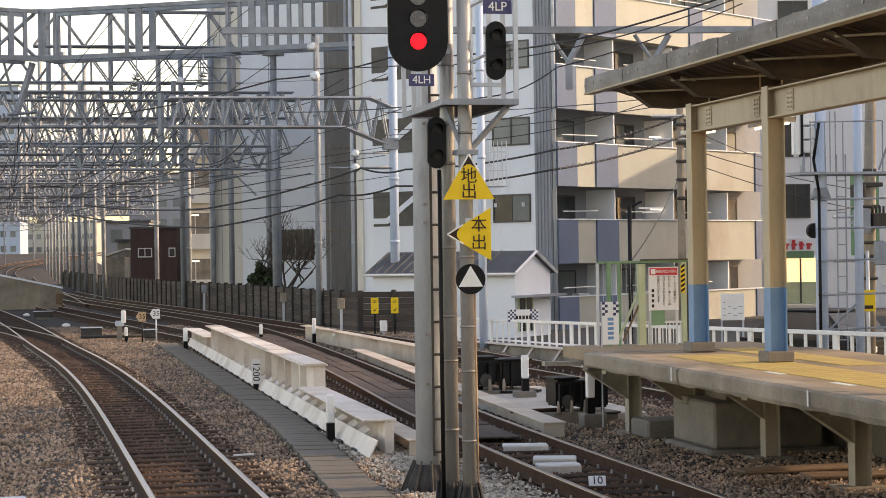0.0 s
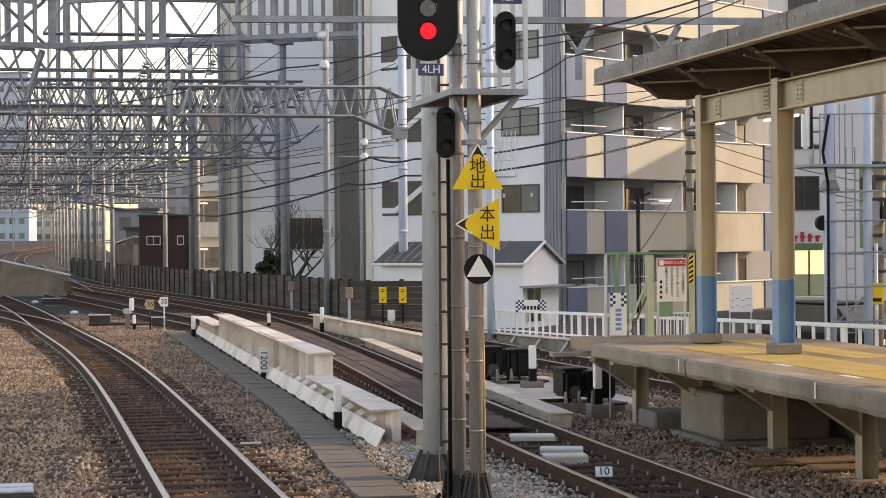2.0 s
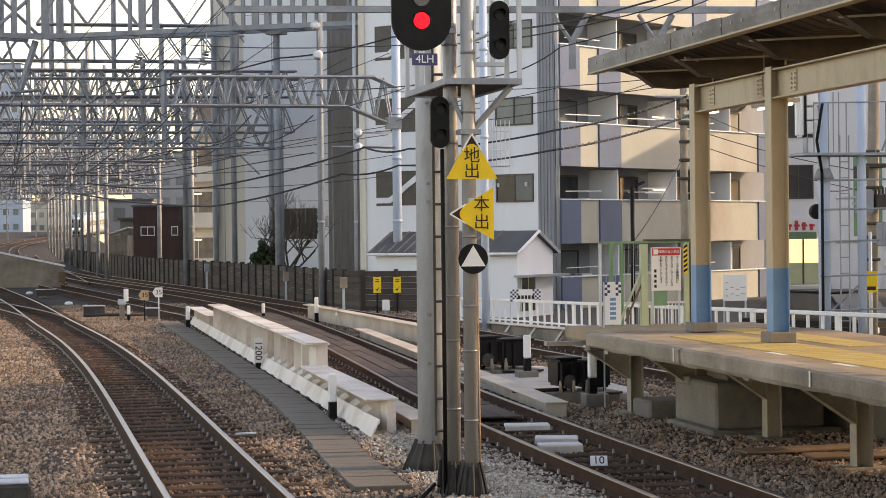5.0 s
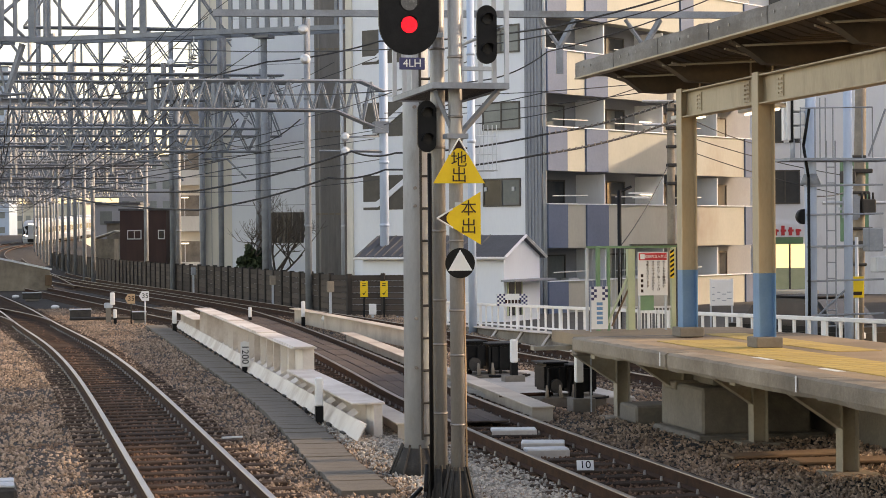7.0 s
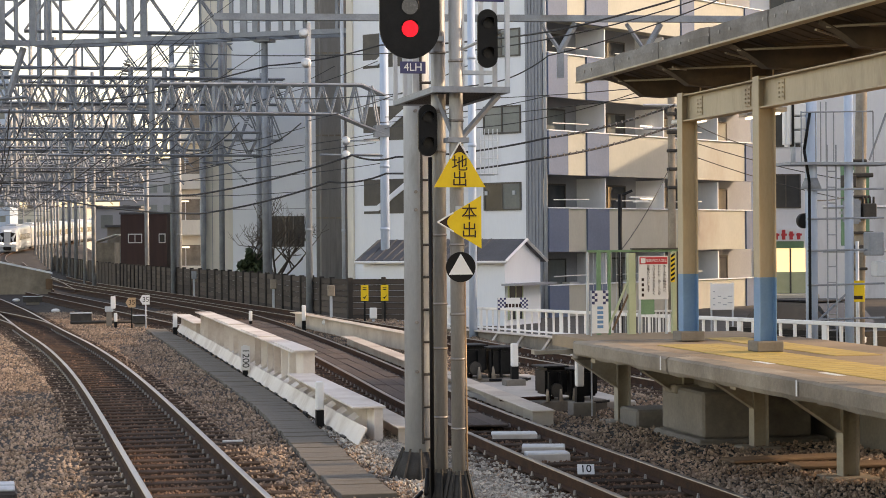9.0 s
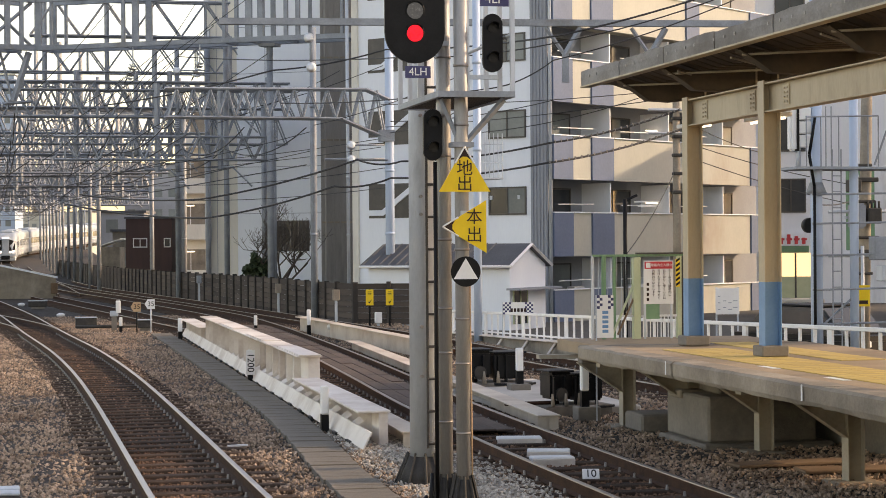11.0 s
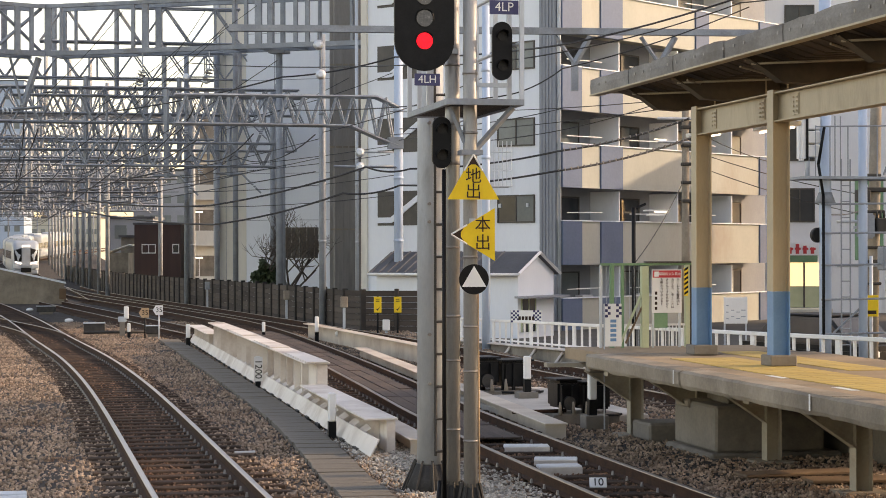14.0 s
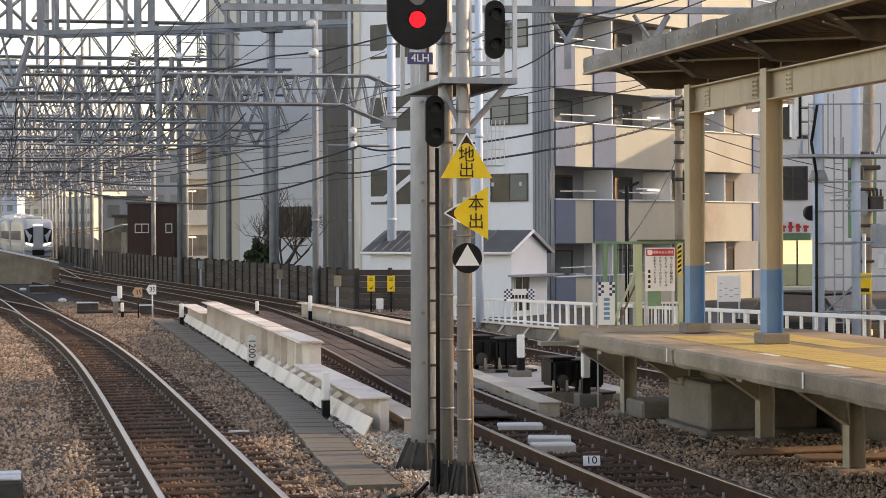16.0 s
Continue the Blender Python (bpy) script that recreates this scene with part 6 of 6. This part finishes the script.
for k in range(7):
    part("clamp", bevelled(blocks((-0.16 - 0.05 * (k % 2), 0.16 + 0.07 * (k % 3), -0.19, 0.1, 2.2 + 0.37 * k + 0.06 * (k % 2), 2.26 + 0.37 * k + 0.09 * (k % 2))), 0.015), "dark", t)
for k in range(3):
    part("cross_bar", strut(bmesh.new(), (-0.8, -0.15, 2.6 + 0.9 * k), (0.8, -0.15, 2.6 + 0.9 * k), 0.05), "galv", t)

# ---- street poles ----
t = thing("utility_pole", "slender grey utility pole with fittings", "pole", (19.66, 57.1, -0.45))
part("shaft", rod(bmesh.new(), (0, 0, 0), (0, 0, 8.6), 0.13, 0.10, n=14), "concrete", t)
for k in range(5):
    part("fitting", bevelled(blocks((-0.13, 0.15, -0.16, 0.08, 4.4 + 0.55 * k, 4.50 + 0.55 * k)), 0.02), "dark", t)
for z in (6.2, 6.9, 7.3):
    part("cross_arm", strut(bmesh.new(), (-0.9, -0.1, z), (0.7, -0.1, z), 0.06), "galv", t)
t = thing("street_lamp", "black slim street lamp with flat heads", "street lamp", (16.65, 52.7, -0.4))
part("post", rod(bmesh.new(), (0, 0, 0), (0, 0, 4.1), 0.06, n=10), "black", t)
part("arm", strut(bmesh.new(), (0, 0, 4.05), (0.35, 0, 4.2), 0.05), "black", t)
part("head", blocks((0.3, 0.95, -0.1, 0.1, 4.0, 4.04)), "white", t)
part("head", blocks((0.4, 0.85, -0.1, 0.1, 3.88, 3.92)), "white", t)

# ---- trackside things ----
def speed_sign(at, face, label):
    t = thing("speed_sign", label, "sign", at, group="speed signs")
    part("plate", prism(bmesh.new(), [(-0.16, 0.0), (-0.07, 0.15), (0.15, 0.15), (0.15, -0.15), (-0.07, -0.15)], "y", 0, 0.012), face, t)
    part("post", rod(bmesh.new(), (0.03, 0.03, -1.0), (0.03, 0.03, 0.1), 0.022), "galv" if face == "white" else "black", t)
    lettering("35", 0.21, "black", t, (0.03, -0.006, 0))


speed_sign((4.38, 62.4, 0.71), "white", "white arrow shaped plate with the number 35 on a grey post")
speed_sign((3.97, 62.7, 0.62), "amber", "faded orange arrow plate with the number 35 on a black post")
t = thing("ground_signal", "small grey ground signal on a short post", "railway signal", (3.4, 64.5, GROUND))
part("post", blocks((-0.08, 0.08, -0.08, 0.08, 0, 0.6)), "concrete_dark", t)
part("case", bevelled(blocks((-0.13, 0.13, -0.1, 0.1, 0.45, 0.62)), 0.02), "galv", t)
part("lamp", bevelled(blocks((0.05, 0.2, -0.12, -0.02, 0.55, 0.95)), 0.02), "white", t)
part("rod", rod(bmesh.new(), (-1.2, 0.3, 0.12), (0.9, 0.3, 0.12), 0.05, n=8), "dark", t)
for bx, by, bw in ((2.6, 66.5, 0.34), (4.3, 63.6, 0.22), (1.4, 88, 0.4)):
    t = thing("trackside_box", "dark iron trackside box on a stand", "equipment box", (bx, by, GROUND), group="trackside boxes")
    part("case", bevelled(blocks((-bw, bw, -0.2, 0.2, 0.1, 0.34)), 0.02), "dark", t)
    part("stand", blocks((-bw * 0.7, bw * 0.7, -0.15, 0.15, 0, 0.1)), "concrete_dark", t)
    part("lid", bevelled(blocks((-bw * 1.05, bw * 1.05, -0.22, 0.22, 0.342, 0.37)), 0.008), "galv", t)
for bx, by in ((2.1, 78.0), (0.75, 93.0)):
    bm = bmesh.new()
    bmesh.ops.create_uvsphere(bm, u_segments=12, v_segments=6, radius=0.14, matrix=Matrix.Diagonal((1.2, 1, 0.6, 1)))
    solid("track_marker", bm, "white", "small round white marker between the tracks", "marker", (bx, by, GROUND + 0.06), group="round markers")
t = thing("retaining_wall", "grey sloping concrete wall left of the far line", "wall", (0, 105.9, GROUND), kind="structure")
part("wall", prism(bmesh.new(), [(-14, 0), (2.62, 0), (2.62, 1.03), (0.6, 1.5), (-3, 2.3), (-14, 4.5)], "y", 0, 0.4), "concrete", t)
part("coping", prism(bmesh.new(), [(2.7, 1.035), (0.6, 1.503), (-3, 2.303), (-3, 2.40), (0.6, 1.60), (2.7, 1.13)], "y", -0.05, 0.45), "wall_white", t)
part("amber_box", bevelled(blocks((2.35, 2.7, -0.25, -0.03, 0.25, 0.80)), 0.02), "rubble", t, "rusty orange box on the wall end")
for x, z in ((11.72, 0.5), (12.35, 0.5)):
    t = thing("yellow_sign", "yellow plate with a dark arrow on a black post", "sign", (x, 64.9 if x < 12 else 64.7, z), -12, group="yellow signs")
    part("plate", bevelled(blocks((-0.125, 0.125, 0, 0.012, 0, 0.52)), 0.004), "yellow", t)
    part("arrow", prism(bmesh.new(), [(-0.06, 0.12), (0.0, 0.06), (0.09, 0.22), (0.0, 0.12)], "y", -0.004, -0.001), "black", t)
    part("bars", blocks((-0.06, 0.06, -0.004, -0.001, 0.36, 0.39), (-0.06, 0.06, -0.004, -0.001, 0.43, 0.45)), "black", t)
    part("post", blocks((-0.03, 0.03, 0.013, 0.05, -0.7, 0.55)), "black", t)
for bx, by, h, m_ in ((10.62, 65.0, 1.2, "concrete"), (11.95, 64.6, 0.45, "white"), (8.75, 92.5, 1.3, "galv_blue"), (10.2, 76.0, 1.2, "concrete")):
    t = thing("cabinet_box", "small grey equipment cabinet on a post by the fence", "equipment box", (bx, by, GROUND), group="lineside cabinets")
    part("case", bevelled(blocks((-0.11, 0.11, -0.1, 0.1, h - 0.36, h)), 0.02), m_, t)
    part("post", blocks((-0.04, 0.04, -0.04, 0.04, 0, h - 0.36)), "galv", t)
t = thing("point_lock", "dark iron point equipment with pale covers beside the curve", "equipment box", (-0.07, 20.75, GROUND - 0.07))
part("case", bevelled(blocks((-0.4, 0.22, -0.35, 0.35, 0, 0.26)), 0.03), "dark", t)
part("cover", bevelled(blocks((-0.38, 0.20, -0.33, -0.05, 0.262, 0.29)), 0.01), "galv", t)
part("cover", bevelled(blocks((-0.38, 0.20, 0.05, 0.33, 0.262, 0.29)), 0.01), "galv", t)
t = thing("point_lock", "dark upright point indicator beside the curve", "equipment box", (-0.62, 31.5, GROUND))
part("post", blocks((-0.12, 0.12, -0.1, 0.1, 0, 0.7)), "dark", t)
part("case", bevelled(blocks((-0.2, 0.16, -0.14, 0.14, 0.55, 0.8)), 0.02), "galv", t)


# ---- planting behind the fence ----
def branch(bm, p, way, length, r, depth):
    q = p + way * length
    rod(bm, p, q, r, r * 0.68, n=6 if depth > 1 else 4)
    if depth == 0:
        return
    for k in range(3 if depth > 1 else 4):
        turn = Euler((random.uniform(-0.7, 0.7), random.uniform(-0.7, 0.7), random.uniform(0, 6.3))).to_matrix()
        w = (turn @ way + Vector((0, 0, 0.25))).normalized()
        branch(bm, p + way * length * random.uniform(0.55, 1.0), w, length * random.uniform(0.55, 0.8), r * 0.6, depth - 1)


random.seed(11)
t = thing("bare_tree", "leafless winter tree with fine grey brown twigs", "tree", (11.95, 88.5, -0.4))
part("trunk", rod(bmesh.new(), (0, 0, 0), (0.05, 0, 1.3), 0.14, 0.10, n=10), "bark", t)
bm = bmesh.new()
for k in range(7):
    a_ = k * 0.9
    branch(bm, Vector((0.05, 0, 0.9 + 0.06 * k)), Vector((math.cos(a_) * 0.75, math.sin(a_) * 0.5, 0.75)).normalized(), 1.7, 0.055, 4)
part("crown", bm, "bark", t, "fine bare branches")
t = thing("shrub", "dark evergreen shrub above the fence", "shrub", (11.0, 88.5, -0.4))
part("stem", rod(bmesh.new(), (0, 0, 0), (0, 0, 1.6), 0.06, 0.03), "bark", t)
n_ = 2600
d_ = rng.normal(size=(n_, 3))
d_ /= np.linalg.norm(d_, axis=1)[:, None]
c_ = d_ * (rng.random((n_, 1)) ** 0.4) * np.array([0.62, 0.6, 0.85]) * (0.8 + 0.35 * np.sin(5 * d_[:, :1]) * np.cos(4 * d_[:, 2:])) + np.array([0, 0, 1.75])
u_ = rng.normal(size=(n_, 3)) * 0.06
v_ = rng.normal(size=(n_, 3)) * 0.06
me = bpy.data.meshes.new("leaves")
me.from_pydata(np.stack([c_ - u_, c_ + v_, c_ + u_, c_ - v_], 1).reshape(-1, 3).tolist(), [], (np.arange(4)[None] + 4 * np.arange(n_)[:, None]).tolist())
me.materials.append(M["leaf"])
ob = new("leaves", me)
ob.parent = t

# ---- wires ----
heavy = "thick black clipped cable across the street"
thin = "thin dark overhead wire"
for pts, r in (
        ([(19.7, 56.9, 6.45), (15.5, 56.3, 5.41), (12.0, 60.8, 5.06), (10.68, 61.1, 5.12), (6.43, 67, 4.05), (3.0, 82, 4.6)], 0.032),
        ([(19.7, 56.9, 5.85), (14.96, 55.0, 4.76), (11.7, 60.9, 4.55), (9.99, 61.3, 4.31), (6.42, 66, 3.4), (2.5, 82, 4.2)], 0.032),
        ([(24.0, 51.5, 10.2), (19.5, 52.0, 9.3), (14.74, 53.1, 7.97), (12.0, 60, 8.2), (7.0, 82, 10.2)], 0.02),
        ([(21.0, 52.2, 10.0), (14.97, 53.0, 8.2), (13.07, 68.8, 9.3), (9.2, 69.6, 8.6), (4.0, 82, 8.2)], 0.03),
        ([(18.0, 47.4, 8.6), (13.39, 48.2, 7.05), (11.9, 48.6, 6.37), (9.0, 66, 7.2)], 0.018)):
    wire_run("overhead_cable", heavy if r > 0.022 else thin, pts, r, 0.12)
bm = bmesh.new()
for a_, b_ in (((19.7, 56.9, 6.45), (15.5, 56.3, 5.41)), ((19.7, 56.9, 5.85), (14.96, 55.0, 4.76))):
    for k in range(22):
        p = Vector(a_).lerp(Vector(b_), k / 22)
        u = k / 22
        p.z -= 0.48 * u * (1 - u)
        box(bm, p.x - 0.015, p.x + 0.015, p.y - 0.04, p.y + 0.04, p.z - 0.015, p.z + 0.06)
solid("cable_clips", bm, "clip", "small pale clips along the thick cables", "clips", kind="stuff")
for x0, y0, z0, x1, y1, z1 in ((4.15, 78, 11.76, 0.8, 79, 8.15), (7.92, 77, 10.94, 1.41, 79, 5.78), (9.6, 74, 9.6, 2.4, 79, 5.2), (6.39, 78, 10.48, 3.13, 79, 8.06), (10.9, 71.5, 6.6, 4.2, 80, 5.4), (10.9, 71.5, 5.9, 3.6, 80, 4.9), (13.2, 69, 5.2, 7.0, 80, 4.9), (13.2, 69, 4.5, 6.4, 80, 4.3), (12.68, 53.5, 7.3, 10.9, 71.5, 6.8), (12.68, 53.5, 6.4, 13.2, 69, 6.4), (16.1, 57.9, 6.78, 11.3, 58.9, 6.17), (18.6, 57.3, 6.83, 14.0, 58.4, 5.83), (20, 57, 6.9, 12.9, 69, 6.6), (20, 57, 7.1, 12.9, 69, 7.4), (13, 69, 8.76, 7.8, 69.9, 7.15), (12.3, 74, 9.0, 7.8, 75, 7.07), (12.9, 69, 6.2, 6.0, 86, 6.0), (12.9, 69, 5.9, 5.0, 90, 5.8), (8.9, 85, 12.2, 3.4, 86.2, 6.8), (6.2, 95.8, 10.9, 1.2, 96.9, 8.0), (7.5, 80.2, 12.1, 4.8, 80.8, 8.4), (9.8, 82, 12.6, 1.0, 84, 6.5), (24, 60, 5.2, 19.6, 57.1, 6.3), (26, 58, 4.2, 19.6, 57.1, 5.6), (27, 60, 3.6, 19.6, 57.1, 5.2), (19.6, 57.1, 4.6, 16.7, 52.7, 2.2), (23.5, 52, 3.9, 15.0, 35.6, 3.2)):
    wire_run("overhead_wire", thin, [(x0, y0, z0), (x1, y1, z1)], 0.014, 0.15)
for line, off, z in ((LINE_NEAR, 0, 5.3), (LINE_GIRDER, 0, 5.2), (LINE_FENCE, 0, 5.2), (LINE_TRAIN, 0, 5.4), (LINE_WEST, 0, 5.4), (LINE_CROSS, 0, 5.3), (LINE_TRAIN, -3.2, 5.6), (LINE_TRAIN, 2.4, 6.2)):
    ys = [y for y in (67, 82, 99.5, 121, 146, 170, 196, 226, 262, 305, 340) if line[0][0] < y <= max(line[-1][0], 150)]
    if len(ys) > 1:
        wire_run("contact_wire", "contact wire over the track", [(along(line, y) + off, y, z + climb(y)) for y in ys], 0.02)
        wire_run("messenger_wire", "sagging messenger wire over the track", [(along(line, y) + off, y, z + 1.25 + climb(y)) for y in ys], 0.02, 0.55)
for y in (99.5, 121, 146, 170, 196, 226):
    for k, off in enumerate((-2.0, 0.9, 3.4)):
        wire_run("span_wire", "span wire between the masts", [(-14, y + 1, 5.6 + 0.5 * k + 0.3 * math.sin(y)), (along(FENCE_LINE, y) - 0.5, y + 1, 5.5 + 0.6 * k)], 0.018, 0.05)


def disc_insulator(at):
    t = thing("insulator", "round white porcelain insulator", "insulator", at, -12, group="insulators")
    part("disc", rod(bmesh.new(), (0, -0.12, 0), (0, 0.02, 0), 0.07, 0.16, n=18), "porcelain", t)
    part("disc", rod(bmesh.new(), (0, 0.03, 0), (0, 0.12, 0), 0.16, 0.08, n=18), "porcelain", t)
    if at[1] > 65:
        part("pin", rod(bmesh.new(), (0.1, 0.0, 0), (1.15, 0.25, 0.02), 0.03), "galv_blue", t)
    else:
        part("pin", rod(bmesh.new(), (0.0, 0.05, 0.1), (0.0, 0.05, 9.3 - at[2]), 0.03), "galv_blue", t)


for at in ((6.75, 80.0, 9.45), (9.18, 61.0, 8.86), (9.25, 61.0, 7.95), (11.8, 68.72, 5.95), (11.8, 68.72, 5.46)):
    disc_insulator(at)


# ---- train ----
def loft(rings, cap=True):
    bm = bmesh.new()
    vs = [[bm.verts.new(p) for p in r] for r in rings]
    n = len(rings[0])
    for a, b in zip(vs[:-1], vs[1:]):
        for i in range(n):
            f = bm.faces.new((a[i], a[(i + 1) % n], b[(i + 1) % n], b[i]))
            f.smooth = True
    if cap:
        bm.faces.new(vs[0][::-1])
        bm.faces.new(vs[-1])
    bmesh.ops.recalc_face_normals(bm, faces=bm.faces)
    return bm


def car_section(y, w, z0, z1, r):
    pts = []
    for cx, cz, a0 in ((w - r, z1 - r, 0), (-w + r, z1 - r, 90), (-w + r * 0.6, z0 + r * 0.6, 180), (w - r * 0.6, z0 + r * 0.6, 270)):
        rr = r if a0 < 180 else r * 0.6
        for k in range(5):
            a = radians(a0 + 22.5 * k)
            pts.append((cx + rr * math.cos(a), y, cz + rr * math.sin(a)))
    return pts


def train_car(front):
    """Local origin at the middle on the rail; the front looks along -Y."""
    t = thing("train_front_car" if front else "train_car", "white express train front car with dark windscreen and lit headlamps" if front else "pale silver express train car with a dark window band", "train car", group="train cars")
    if front:
        rings = [car_section(-10.1, 0.85, 0.75, 2.2, 0.3), car_section(-9.9, 1.2, 0.55, 2.9, 0.4), car_section(-9.2, 1.38, 0.45, 3.45, 0.5), car_section(-8.2, 1.43, 0.4, 3.75, 0.5), car_section(9.9, 1.43, 0.4, 3.8, 0.5)]
    else:
        rings = [car_section(-9.9, 1.43, 0.4, 3.8, 0.5), car_section(9.9, 1.43, 0.4, 3.8, 0.5)]
    part("body", loft(rings), "train_white", t)
    for s in (-1, 1):
        for k in range(8):
            a = -7.0 + k * 2.1
            part("window", blocks((s * 1.40, s * 1.445, a, a + 1.7, 1.75, 2.6) if s > 0 else (s * 1.445, s * 1.40, a, a + 1.7, 1.75, 2.6)), "glass", t)
        part("stripe", blocks((1.41, 1.44, -8, 9.8, 1.2, 1.42) if s > 0 else (-1.44, -1.41, -8, 9.8, 1.2, 1.42)), "train_grey", t)
    part("underframe", blocks((-1.2, 1.2, -8.5, 9.5, 0.12, 0.46)), "dark", t)
    part("roof_unit", bevelled(blocks((-0.8, 0.8, -5, 4, 3.74, 4.0)), 0.08), "train_grey", t)
    for by in (-6.9, 6.9):
        for s in (-0.57, 0.57):
            for w in (-1.05, 1.05):
                part("wheel", rod(bmesh.new(), (s - 0.06, by + w, 0.43), (s + 0.06, by + w, 0.43), 0.43, n=16), "dark", t)
    if front:
        for s in (-1, 1):
            bm = loft([[(s * 0.47, -10.17, 1.50), (s * 1.22, -10.02, 1.56), (s * 1.26, -9.86, 2.72), (s * 0.47, -10.06, 2.95)], [(s * 0.47, -9.6, 1.50), (s * 1.0, -9.5, 1.62), (s * 1.0, -9.4, 2.72), (s * 0.47, -9.4, 2.95)]])
            part("windscreen", bm, "black", t, "black side windscreen")
            bm = loft([[(s * 0.5, -10.19, 1.22), (s * 1.12, -10.05, 1.40), (s * 1.14, -10.04, 1.52), (s * 0.5, -10.18, 1.36)], [(s * 0.5, -9.8, 1.22), (s * 1.1, -9.5, 1.40), (s * 1.1, -9.5, 1.52), (s * 0.5, -9.8, 1.36)]])
            part("headlamp", bm, "lamp", t, "lit white headlamp")
            part("lower_panel", bevelled(blocks((s * 0.95 - 0.38, s * 0.95 + 0.38, -10.12, -9.6, 0.80, 1.18)), 0.04), "train_grey", t)
        part("gangway_door", bevelled(blocks((-0.45, 0.45, -10.22, -9.0, 0.9, 3.05)), 0.08, 2), "train_white", t, "white flat centre door")
        part("coupler_cover", bevelled(blocks((-0.55, 0.55, -10.2, -9.6, 0.35, 0.85)), 0.05), "black", t)
        part("skirt", bevelled(blocks((-1.3, 1.3, -9.95, -8.5, 0.16, 0.72)), 0.1), "train_white", t)
        part("top_lamp", blocks((-0.4, 0.4, -9.75, -9.2, 3.14, 3.22)), "lamp", t, "lit lamp above the door")
    return t


TRAIN = [train_car(k == 0) for k in range(6)]


def line_place(s):
    """The point s metres along the train's line from its near end, by small steps."""
    return ARC_Y[min(len(ARC_Y) - 1, max(0, int(s * 2)))]


ARC_Y, y_ = [], 150.0
while y_ < 620:
    ARC_Y.append(y_)
    slope = (along(LINE_TRAIN, y_ + 0.5) - along(LINE_TRAIN, y_ - 0.5))
    y_ += 0.5 / math.sqrt(1 + slope * slope)


def car_pose(s):
    ya, yb = line_place(s - 6.9), line_place(s + 6.9)
    xa, xb = along(LINE_TRAIN, ya), along(LINE_TRAIN, yb)
    za, zb = climb(ya), climb(yb)
    return pose((xa + xb) / 2, (ya + yb) / 2, (za + zb) / 2, math.degrees(math.atan2(zb - za, yb - ya)), 0, math.degrees(math.atan2(-(xb - xa), yb - ya)))


def motions():
    """The train comes down the far line towards the station at about 15 metres a second."""
    for k, car in enumerate(TRAIN):
        rows = []
        for i in range(33):
            t_ = i * 0.5
            rows.append((t_, car_pose(40.0 + 10 + 20.2 * k + 15.0 * (16 - t_))))
        walk(car, rows)


motions()
